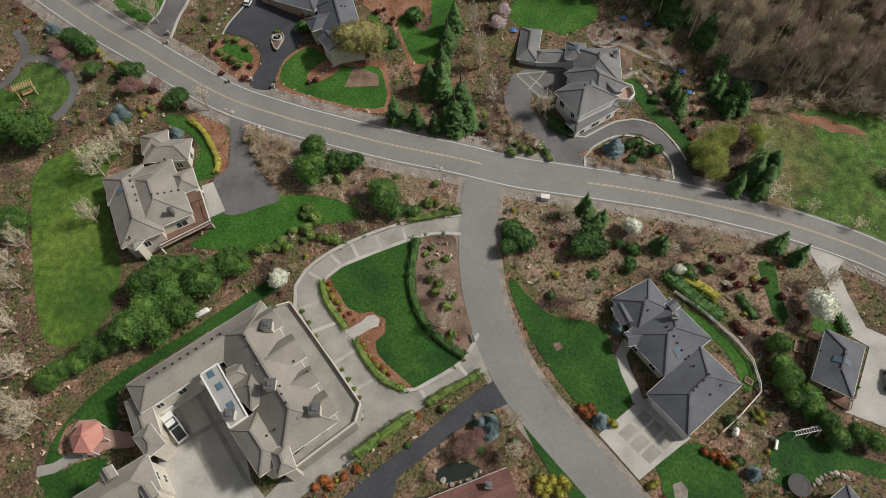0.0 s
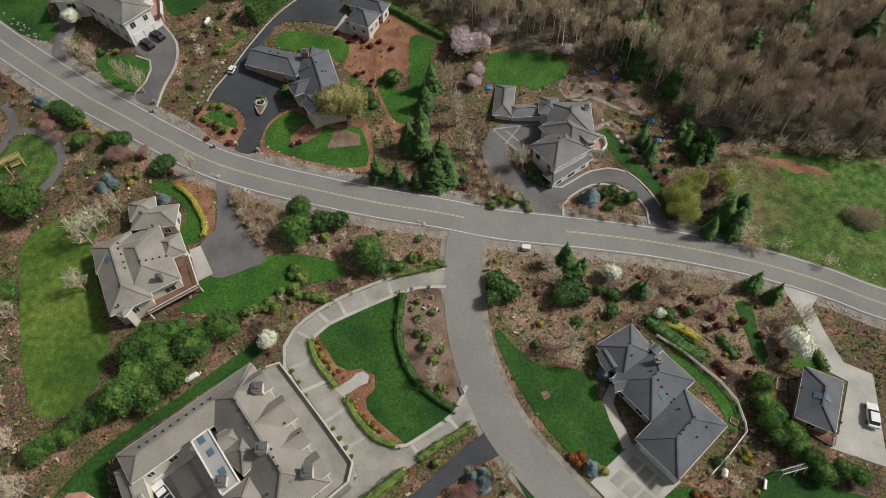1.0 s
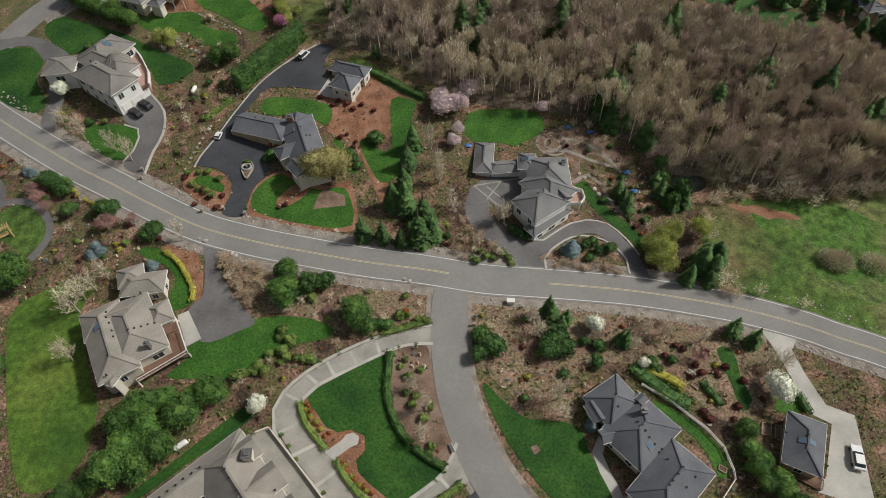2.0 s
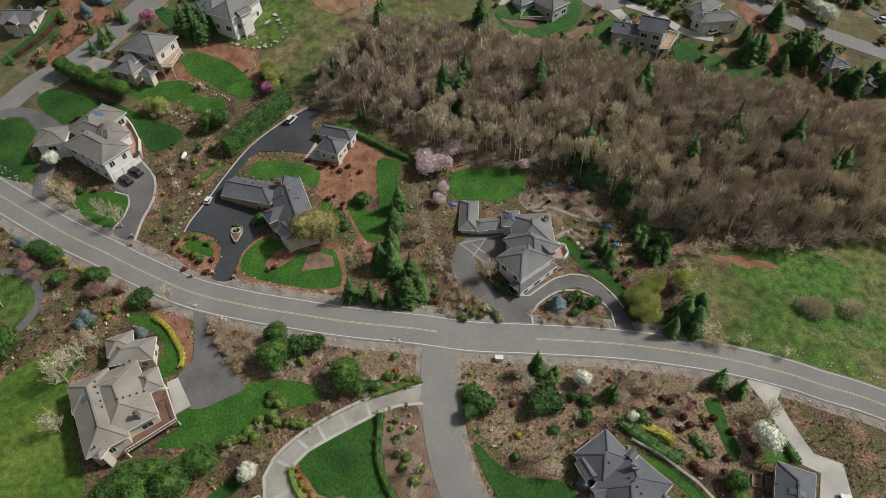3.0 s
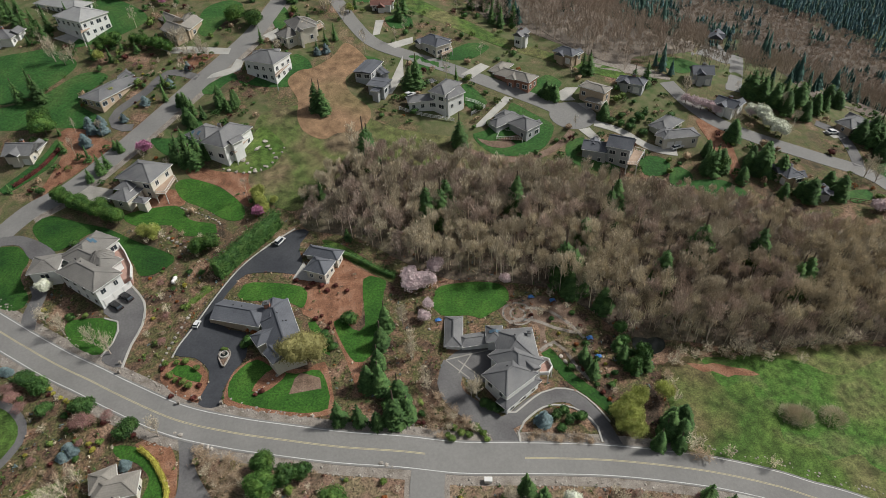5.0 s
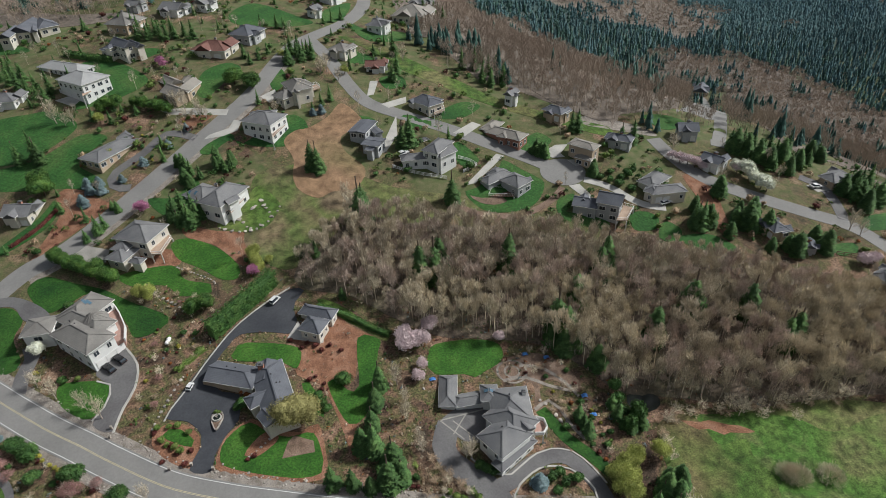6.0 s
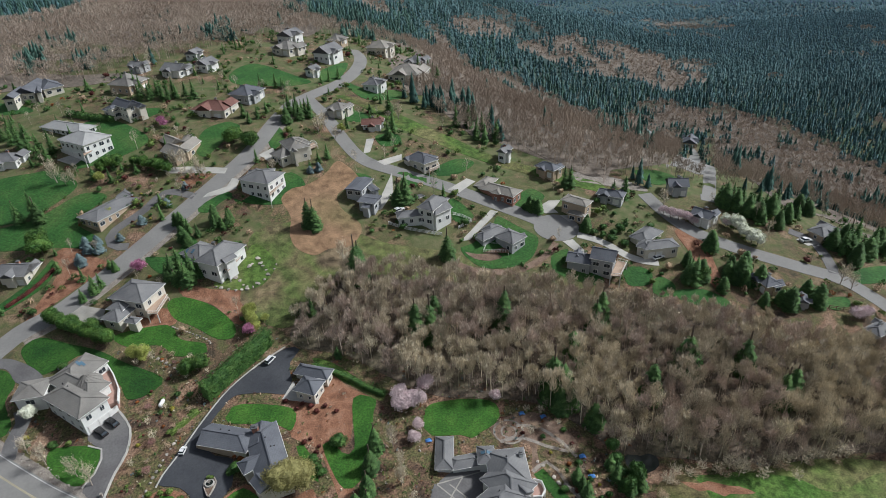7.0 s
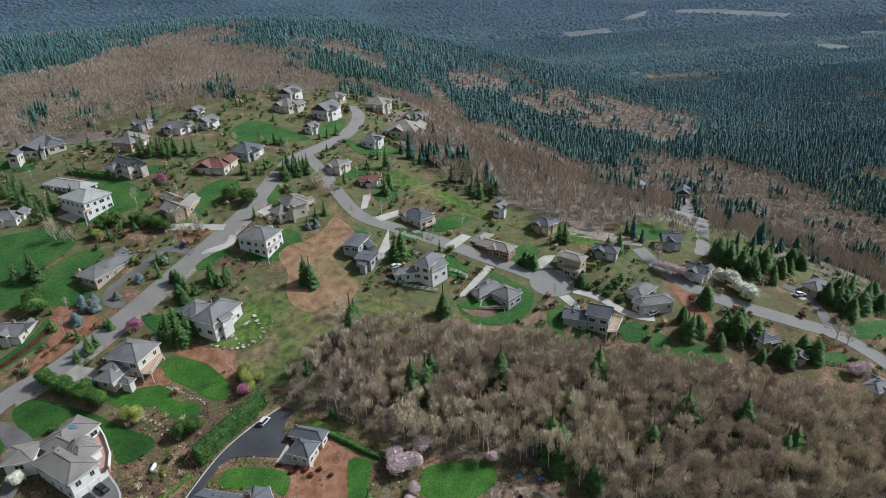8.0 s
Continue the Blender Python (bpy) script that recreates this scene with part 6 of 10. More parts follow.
# white house with the turret
patch("driveway", [(-68.5, 122.1), (-62.5, 127.3), (-59.0, 122.0), (-58.3, 115.2), (-59.8, 110.0), (-60.8, 103.7), (-65.5, 106.2), (-64.1, 110.9), (-64.1, 117.0), (-66.5, 118.7)], "asphalt_mid", 0.10, label="asphalt drive to the garage under the house", category="driveway")
ribbon("kerb", [(-62.6, 127.7), (-58.7, 122.0), (-58.0, 115.2), (-59.5, 109.7), (-60.4, 103.3)], 0.5, "concrete", 0.2, label="pale kerb beside the drive", category="kerb")
ribbon("driveway", [(-85.2, 117.5), (-85.9, 123.3), (-85.3, 128.6), (-87.1, 132.5)], 3.6, "asphalt_mid", 0.10, label="asphalt drive past the blossom tree", category="driveway")
patch("driveway", [(-106.5, 149.5), (-102.3, 150.4), (-96.4, 150.3), (-89.4, 146.5), (-84.6, 141.8), (-87.0, 139.5), (-91.5, 141.7), (-95.5, 146.6), (-101.5, 147.1), (-105.5, 145.8)], "asphalt_mid", 0.10, label="asphalt drive to the covered entrance", category="driveway")
patch("lawn", [(-76.0, 118.9), (-67.3, 118.5), (-64.0, 116.3), (-63.9, 111.5), (-66.6, 107.9), (-70.8, 109.8), (-74.8, 113.7)], "lawn", 0.07, label="small lawn above the road", category="lawn")
ribbon("kerb", [(-67.5, 118.5), (-64.1, 117.0), (-63.4, 114.2), (-64.0, 110.6), (-65.9, 107.2)], 0.4, "concrete", 0.2, label="pale kerb round the small lawn", category="kerb")
patch("lawn", [(-107.3, 147.0), (-101.5, 146.9), (-95.7, 146.2), (-91.4, 141.3), (-92.0, 135.7), (-87.8, 127.7), (-90.0, 124.4), (-96.1, 127.1), (-103.0, 132.2)], "lawn_dark", 0.07, label="rounded dark green lawn beside the drive", category="lawn")
patch("lawn", [(-93.5, 152.7), (-89.7, 156.2), (-80.5, 152.2), (-72.3, 148.6), (-64.4, 143.2), (-53.4, 136.2), (-56.5, 131.6), (-61.0, 130.8), (-63.5, 135.0), (-66.0, 139.0), (-68.5, 142.6), (-76.0, 148.0), (-82.2, 143.8), (-86.5, 143.0), (-89.9, 146.7)], "lawn_dark", 0.07, label="long dark green lawn behind the white house", category="lawn")
# cream house on the slope
patch("driveway", [(-85.6, 162.6), (-82.1, 166.7), (-73.6, 163.4), (-73.9, 158.8), (-75.7, 158.2)], "paver", 0.09, False, label="pale concrete drive beside the hill road", category="driveway")
patch("lawn", [(-56.1, 162.9), (-51.9, 164.5), (-43.0, 159.8), (-36.5, 152.5), (-36.1, 147.5), (-40.6, 147.5), (-47.3, 152.7), (-53.4, 156.7)], "lawn", 0.07, label="bright curved lawn on the slope", category="lawn")
patch("lawn", [(-68.8, 153.2), (-55.0, 154.6), (-50.8, 149.0), (-43.5, 146.2), (-42.8, 143.3), (-51.0, 143.0), (-55.9, 147.5), (-64.9, 148.6)], "lawn", 0.07, label="bright lawn below the cream house", category="lawn")
patch("bed", [(-53.1, 169.4), (-43.3, 166.2), (-36.9, 165.2), (-27.3, 161.6), (-24.2, 156.0), (-32.0, 155.6), (-35.0, 151.7), (-43.0, 160.2), (-52.0, 165.0)], "mulch", 0.05, label="bare reddish bank above the lawn", category="bank")
patch("lawn", [(-43.4, 168.0), (-38.8, 174.6), (-34.7, 180.0), (-31.4, 183.6), (-26.4, 178.2), (-24.8, 173.5), (-28.9, 166.0), (-36.9, 165.0)], "meadow", 0.07, label="rough lawn dotted with stones", category="lawn")
# the open meadows
patch("meadow", [(64.4, 89.3), (70.7, 91.8), (80.2, 90.4), (94.6, 90.3), (108.8, 89.7), (123.9, 85.9), (143.4, 76.6), (142.3, 58.6), (116.0, 43.0), (93.7, 50.5), (88.3, 55.0), (78.9, 60.4), (68.6, 65.0), (61.5, 67.5), (61.8, 74.8), (62.2, 80.8)], "meadow", 0.06, cell=5, label="rough yellow-green meadow above the road", category="meadow")
patch("meadow", [(73.0, 92.2), (75.5, 88.9), (76.6, 82.8), (83.8, 83.0), (82.9, 78.1), (84.9, 73.4), (83.7, 67.4), (89.2, 65.6), (90.2, 61.9), (97.6, 62.3), (99.6, 58.0), (113.6, 49.0), (138.0, 62.0), (139.0, 74.0), (122.0, 83.5), (105.5, 81.3), (98.4, 86.4), (87.1, 89.6), (79.8, 89.7)], "meadow_lush", 0.075, cell=3, label="lush green grass in the lower part of the meadow", category="meadow")
patch("bed", [(70.8, 90.0), (75.1, 88.9), (77.4, 89.1), (81.7, 87.2), (84.0, 86.6), (87.0, 84.4), (83.6, 84.6), (81.0, 85.2), (79.2, 84.8), (76.4, 86.9), (74.0, 87.0)], "mulch", 0.09, label="scraped red soil bank in the meadow", category="bare soil")
patch("meadow", [(-32.1, 188.6), (-12.8, 192.0), (1.7, 185.0), (12.2, 179.0), (33.6, 172.7), (35.8, 165.2), (13.9, 163.6), (0.2, 167.8), (-10.6, 159.0), (-22.3, 148.8), (-34.6, 159.4), (-33.3, 171.6)], "meadow_dry", 0.06, cell=5, label="rough grass between the gardens and woods", category="meadow")
patch("bed", [(-23.4, 204.0), (-19.5, 209.3), (-15.0, 210.5), (-7.9, 216.4), (-2.6, 224.4), (3.6, 216.0), (4.0, 210.4), (-3.5, 205.4), (-3.0, 197.6), (3.0, 189.0), (1.6, 182.5), (-3.0, 178.6), (-8.0, 178.9), (-12.8, 176.4), (-18.6, 180.4), (-20.6, 187.0), (-20.2, 194.6)], "plot_soil", 0.09, cell=3, label="bare orange-brown building plot thinly grassed", category="bare soil")
patch("meadow", [(-1.4, 282.9), (13.8, 278.2), (29.7, 259.5), (46.3, 240.7), (57.8, 227.6), (77.5, 214.4), (95.1, 205.1), (92.7, 199.2), (75.6, 208.6), (54.1, 222.0), (36.3, 238.1), (23.7, 250.4), (10.7, 269.9)], "meadow", 0.07, label="mown grass strip along the hillside", category="grass")
# lawns of the far houses
FAR_LAWNS = [
    [(-22.7, 217.8), (-17.1, 216.0), (-14.9, 210.0), (-16.6, 203.6), (-23.9, 201.4), (-33.6, 202.6), (-41.5, 206.4), (-48.1, 200.1), (-51.6, 202.8), (-41.8, 210.0), (-37.5, 204.2)],
    [(-126.7, 229.0), (-112.7, 233.2), (-105.6, 232.3), (-95.1, 222.4), (-105.5, 209.5), (-119.1, 207.5)], [(-117.6, 203.3), (-104.8, 207.2), (-92.8, 217.1), (-83.3, 214.0), (-90.7, 203.4), (-82.8, 194.7), (-81.3, 188.6), (-93.3, 191.8), (-114.6, 194.6)],
    [(-106.9, 168.7), (-98.0, 179.5), (-94.6, 186.9), (-92.7, 184.7), (-93.8, 176.1), (-104.7, 166.7)], [(-103.8, 264.8), (-92.5, 265.8), (-75.1, 248.6), (-79.6, 239.4), (-92.8, 232.9), (-99.6, 234.4), (-90.5, 248.6)],
    [(-54.1, 250.0), (-45.9, 255.8), (-40.1, 251.0), (-46.1, 240.7), (-51.5, 231.6), (-55.6, 236.6)], [(-49.4, 307.5), (-39.5, 322.0), (-19.7, 305.7), (-12.1, 297.3), (-24.4, 291.3), (-44.9, 293.8)],
    [(1.9, 304.3), (12.3, 294.0), (29.2, 295.3), (28.6, 284.8), (11.4, 280.6)], [(31.5, 216.4), (43.1, 224.5), (49.9, 221.7), (42.2, 214.3), (34.3, 213.3)],
]
FAR_LAWNS_2 = [
    [(65.3, 169.3), (70.6, 170.7), (69.0, 165.9), (65.4, 163.4), (69.4, 162.0), (76.7, 158.5), (77.8, 155.5), (74.6, 154.4), (68.3, 157.4), (63.6, 161.0), (62.9, 165.4)], [(85.9, 159.5), (91.3, 159.9), (94.4, 156.6), (91.6, 152.3), (84.9, 153.0)],
    [(34.8, 175.4), (36.3, 170.2), (41.0, 165.8), (49.3, 165.2), (55.8, 167.3), (59.9, 171.7), (62.2, 176.8), (60.4, 179.7), (57.1, 183.0), (51.0, 189.0), (48.8, 185.8), (39.1, 176.7)], [(37.3, 199.7), (42.6, 189.6), (35.7, 187.5), (34.6, 196.2)],
    [(163.9, 149.6), (182.9, 151.7), (178.8, 145.1), (160.8, 143.3)], [(143.4, 137.9), (151.5, 138.4), (150.5, 134.7), (143.6, 133.6)],
    [(-56.9, 182.1), (-52.7, 189.9), (-49.4, 184.5), (-52.8, 176.8), (-59.2, 174.5), (-65.5, 182.4)], [(-29.4, 243.9), (-25.2, 250.3), (-22.7, 241.3), (-26.8, 233.6)], [(54.4, 196.4), (62.1, 200.2), (67.5, 203.2), (71.2, 198.1), (68.0, 195.1), (62.0, 192.4), (59.1, 192.2), (56.0, 194.1)],
    [(-88.2, 271.8), (-77.0, 273.4), (-73.8, 268.5), (-84.9, 262.1)], [(-8.9, 310.4), (-0.3, 325.7), (6.3, 330.6), (2.0, 307.6), (-6.3, 298.8)], [(103.0, 142.0), (96.6, 148.0), (107.9, 147.5), (113.4, 140.3)],
]
FAR_LAWNS_3 = [
    [(-0.3, 267.7), (10.3, 263.7), (12.2, 256.9), (3.0, 255.4)], [(13.4, 242.6), (21.8, 244.7), (23.0, 237.1), (15.4, 234.5)], [(19.6, 216.3), (32.1, 213.4), (32.4, 208.5), (20.7, 208.6)], [(-3.7, 217.7), (6.7, 215.6), (9.5, 211.4), (-1.9, 212.2)],
    [(94.0, 154.0), (96.4, 155.0), (99.3, 151.9), (98.8, 148.5), (94.7, 146.4), (91.4, 148.9)], [(112.9, 213.0), (123.6, 214.4), (128.8, 207.7), (117.4, 202.2)],
    [(152.7, 229.0), (253.7, 369.7), (154.1, 223.2), (148.0, 220.6)], [(-153.0, 296.9), (-137.0, 291.5), (-129.1, 282.6), (-147.7, 283.9)],
]
for loop in FAR_LAWNS + FAR_LAWNS_2 + FAR_LAWNS_3:
    patch("lawn", loop, "lawn_far", 0.08, label="mown green lawn beside a hillside house", category="lawn")
for loop in ([(-50.3, 208.0), (-48.6, 210.2), (-45.9, 211.3), (-42.4, 212.8), (-40.8, 217.2), (-38.2, 216.4), (-39.2, 211.3), (-43.8, 208.9)], [(9.7, 198.3), (17.0, 216.1), (16.0, 204.5), (11.0, 195.9), (6.9, 194.8)], [(35.3, 178.0), (49.3, 192.4), (51.7, 191.2), (38.9, 178.7)], [(36.2, 204.8), (44.5, 211.1), (47.4, 209.0), (44.2, 206.3), (39.9, 202.6)], [(66.4, 190.6), (67.7, 192.9), (71.8, 195.4), (76.3, 195.3), (72.2, 190.6), (73.2, 188.6), (68.6, 188.6)], [(73.4, 187.0), (79.9, 186.7), (82.2, 184.9), (75.5, 183.4)], [(70.0, 174.4), (73.9, 174.9), (76.5, 168.2), (73.2, 168.9)], [(-32.0, 230.3), (-26.9, 234.7), (-24.5, 227.7), (-28.7, 226.3)], [(12.1, 223.6), (22.2, 228.4), (21.7, 224.4), (14.7, 220.9)], [(-106.8, 239.8), (-99.5, 242.9), (-96.5, 239.3), (-99.3, 234.6)], [(-67.9, 226.6), (-57.4, 226.2), (-42.9, 223.4), (-43.6, 220.2), (-62.9, 223.1)], [(9.4, 240.0), (12.6, 240.4), (10.0, 230.2), (7.4, 229.2)]):
    patch("driveway", loop, "concrete", 0.11, False, label="pale concrete drive of a hillside house", category="driveway")
ribbon("driveway", [(76.2, 176.8), (81.2, 174.0), (85.2, 170.6), (89.5, 165.0), (94.0, 162.0), (98.6, 160.5)], 2.8, "concrete", 0.11, label="narrow pale concrete drive from the turning circle", category="driveway")
ribbon("path", [(30.6, 169.6), (36.6, 165.7), (41.4, 164.4), (50.0, 163.2), (59.0, 166.7), (64.2, 170.3), (67.6, 174.0)], 2.2, "soil", 0.085, label="brown dirt track round the lawn", category="path")
patch("bed", [(35.9, 173.4), (39.3, 172.0), (46.5, 171.6), (47.7, 169.8), (43.1, 168.6), (38.3, 170.2)], "soil", 0.12, label="long brown bed in the round lawn", category="flower bed")
ribbon("driveway", [(-71.6, 188.4), (-74.4, 188.6), (-77.2, 190.4), (-78.4, 193.4), (-77.3, 196.6), (-73.4, 200.5), (-69.2, 204.8), (-65.9, 210.2), (-63.0, 212.6), (-59.0, 212.0), (-53.2, 209.0)], 3.0, "asphalt_mid", 0.1, label="grey asphalt loop drive before the long low house", category="driveway")
patch("bed", [(-60.8, 219.4), (-54.7, 222.4), (-48.0, 221.2), (-53.8, 215.7), (-58.8, 216.9)], "mulch", 0.07, label="bark bed with birches beside the hill road", category="flower bed")
ribbon("road", [(263.1, 422.0), (248.9, 379.7), (143.9, 208.0), (134.8, 194.6)], 5.0, "asphalt", 0.09, label="grey asphalt valley close among trees", category="road")
ribbon("road", [(155.4, 148.5), (158.4, 157.8), (159.0, 165.8), (154.0, 171.5)], 4.0, "asphalt_mid", 0.09, label="narrow asphalt drive above the lower road", category="road")
patch("driveway", [(153.4, 166.6), (164.6, 168.5), (164.2, 164.5), (155.5, 162.8)], "concrete", 0.12, False, label="pale concrete forecourt below the house", category="driveway")
patch("road", [(132.5, 222.6), (141.6, 233.0), (245.6, 387.3), (252.6, 379.7), (156.6, 229.7), (147.0, 216.3), (141.6, 213.7), (137.5, 218.7)], "asphalt", 0.1, label="asphalt turning circle of the valley close", category="road")
ribbon("gravel_verge", HILL[1:9], 8.6, "gravel", 0.06, -0.9, label="stony bank beside the hill road", category="verge")
patch("bed", [(-94.5, 188.7), (-89.8, 191.6), (-80.5, 185.1), (-75.3, 180.7), (-80.9, 176.2), (-86.0, 171.2), (-92.2, 165.8), (-95.7, 162.5), (-92.9, 173.1), (-91.5, 180.4)], "mulch", 0.07, label="bare red-brown soil bank beside the hill road", category="bare soil")
patch("bed", [(111.2, 174.6), (116.9, 173.1), (118.6, 166.5), (116.6, 155.0), (115.0, 148.0), (111.8, 146.8), (111.2, 153.3), (111.1, 163.5)], "mulch", 0.07, label="bare red-brown plot beside the cream house", category="bare soil")
patch("driveway", [(87.6, 213.0), (99.3, 209.8), (110.3, 202.5), (111.6, 197.7), (102.5, 200.6), (92.5, 204.5), (86.6, 207.3)], "gravel", 0.07, label="grey gravel track behind the houses", category="track")
patch("driveway", [(-66.5, 162.0), (-60.3, 162.4), (-53.5, 158.8), (-52.8, 154.7), (-60.4, 154.4), (-68.0, 158.1)], "mulch", 0.05, label="planted bark bed under the raised deck", category="flower bed")
patch("bed", [(9.7, 69.0), (23.4, 67.6), (43.1, 65.2), (55.8, 62.1), (65.7, 57.6), (65.8, 50.5), (58.7, 40.4), (51.6, 40.5), (47.7, 45.7), (38.6, 52.2), (28.0, 51.6), (25.1, 45.1), (18.9, 44.1), (12.8, 49.2), (9.0, 54.7)], "soil_pink", 0.03, label="open red-brown garden soil below the road", category="soil")
patch("bed", [(-45.0, 81.6), (-31.9, 78.7), (-18.4, 74.8), (-0.7, 71.1), (-0.8, 64.5), (-7.2, 62.2), (-12.4, 60.4), (-17.7, 62.6), (-28.6, 66.9), (-33.8, 66.3), (-36.6, 71.5)], "soil_pink", 0.03, label="open red-brown garden soil beside the drive", category="soil")


# ---- plants ----
rng = np.random.default_rng(7)
LEAF = np.array([(1.0, 0, -0.1), (0.1, 0.62, 0.2), (-1.0, 0, -0.15), (-0.1, -0.62, 0.15)], float)  # a small folded spray of leaves


def unit(v):
    return v / (np.linalg.norm(v, axis=-1, keepdims=True) + 1e-9)


def sprays(p, out, size, loose=0.7):
    """Corners and faces of leaf sprays at the points p that face roughly outwards."""
    n = len(p)
    nz = unit(out + rng.normal(size=(n, 3)) * loose)
    tx = unit(np.cross(nz, rng.normal(size=(n, 3))))
    ty = np.cross(nz, tx)
    k = LEAF[None] * (size * rng.uniform(0.6, 1.4, n))[:, None, None] * rng.uniform(0.7, 1.3, (n, 4, 1))
    v = p[:, None] + k[..., 0:1] * tx[:, None] + k[..., 1:2] * ty[:, None] + k[..., 2:3] * nz[:, None]
    base = np.arange(n)[:, None] * 4
    f = np.concatenate([base + np.array((0, 1, 2)), base + np.array((0, 2, 3))], 1).reshape(-1, 3)
    return v.reshape(-1, 3), f


def kernel(c, rad, seg=7, rows=4):
    """The shaded inside of a crown: an uneven rounded lump."""
    v = [tuple(c + rad * np.array((0, 0, 1.0)))]
    for i in range(1, rows):
        a = math.pi * i / rows
        for j in range(seg):
            b = 6.283 * (j + 0.5 * (i % 2)) / seg
            v.append(tuple(c + rad * rng.uniform(0.85, 1.15) * np.array((math.sin(a) * math.cos(b), math.sin(a) * math.sin(b), math.cos(a)))))
    v.append(tuple(c - rad * np.array((0, 0, 1.0))))
    f = [(0, 1 + j, 1 + (j + 1) % seg) for j in range(seg)]
    for i in range(rows - 2):
        f += [(1 + i * seg + j, 1 + (i + 1) * seg + j, 1 + (i + 1) * seg + (j + 1) % seg, 1 + i * seg + (j + 1) % seg) for j in range(seg)]
    e = 1 + (rows - 1) * seg
    return v, f + [(e, e - seg + (j + 1) % seg, e - seg + j) for j in range(seg)]


def leafy(n, rx, rz, size, z0=0.0, lobes=5, hollow=0.55):
    """A crown of small leaf sprays over several lobes of different size, with an uneven outline."""
    s = Shape()
    cen = [np.array((0, 0, z0 + rz))] + [np.array((rx * rng.uniform(0.4, 0.62) * math.cos(a), rx * rng.uniform(0.4, 0.62) * math.sin(a), z0 + rz * rng.uniform(0.6, 1.4))) for a in np.linspace(0, 6.28, lobes, endpoint=False) + rng.uniform(0, 1, lobes)]
    big = np.array([0.92] + [rng.uniform(0.45, 0.66) for _ in range(lobes)])
    if n > 40 and hollow > 0.4:
        for c, k in zip(cen, big):
            s.add(*kernel(c, np.array((rx, rx, rz)) * k * 0.72))
    m = int(n * 1.7)
    i = rng.choice(lobes + 1, m, p=big ** 2 / np.sum(big ** 2))
    d = unit(rng.normal(size=(m, 3)))
    d[:, 2] = np.where(d[:, 2] < -0.5, -0.5 * d[:, 2], d[:, 2])
    r = (hollow + (1 - hollow) * rng.random(m) ** 0.5) * big[i] * rng.uniform(0.88, 1.14, m)
    p = np.array(cen)[i] + d * r[:, None] * np.array((rx, rx, rz))
    p[:, 2] = np.maximum(p[:, 2], z0 + 0.04)
    v, f = sprays(p, d, size * 0.86)
    s.add(v.tolist(), f.tolist())
    return s


def fir(h, r, layers, per, droop=0.28, size=1.0, twigs=3, thin=0.9):
    """A conifer crown: whorls of boughs, each a spine with short side sprays."""
    s = Shape()
    for i in range(layers):
        f = i / (layers - 1)
        rad = r * (1 - f) ** thin * (0.8 + 0.2 * min(1.0, f / 0.12)) + 0.1
        m = max(4, int(per * (0.5 + 0.5 * (1 - f))))
        for j in range(m):
            a = 6.283 * (j + rng.uniform(-0.35, 0.35)) / m + i * 1.1
            L = rad * rng.uniform(0.72, 1.16)
            ca, sa = math.cos(a), math.sin(a)
            z = h * (0.05 + 0.93 * f) + rng.uniform(-0.3, 0.3) * h / layers
            fall = droop * rng.uniform(0.5, 1.4)
            P = lambda d, o, q=0.0: (ca * d - sa * o, sa * d + ca * o, z - fall * d * (0.5 + 0.5 * d / L) + q)
            w = (0.13 * L + 0.05) * size
            s.add([P(0.0, 0, 0.06 * L), P(L * 0.5, w), P(L, 0), P(L * 0.5, -w)], [(0, 1, 2), (0, 2, 3)])
            for k in range(twigs):
                g = (k + 0.6) / (twigs + 0.4)
                for side in (-1, 1):
                    t = L * (0.44 - 0.2 * g) * rng.uniform(0.7, 1.25) * size
                    s.add([P(L * g * 0.8, 0, 0.03), P(L * min(1.0, g * 0.8 + 0.26), 0, 0.0), P(L * (g * 0.8) + t * 0.75, side * t, -0.12 * t)], [(0, 1, 2) if side < 0 else (1, 0, 2)])
    s.tube((0, 0, h * 0.04), (0, 0, h * 1.02), r * 0.4, 0.015, 6)
    return s


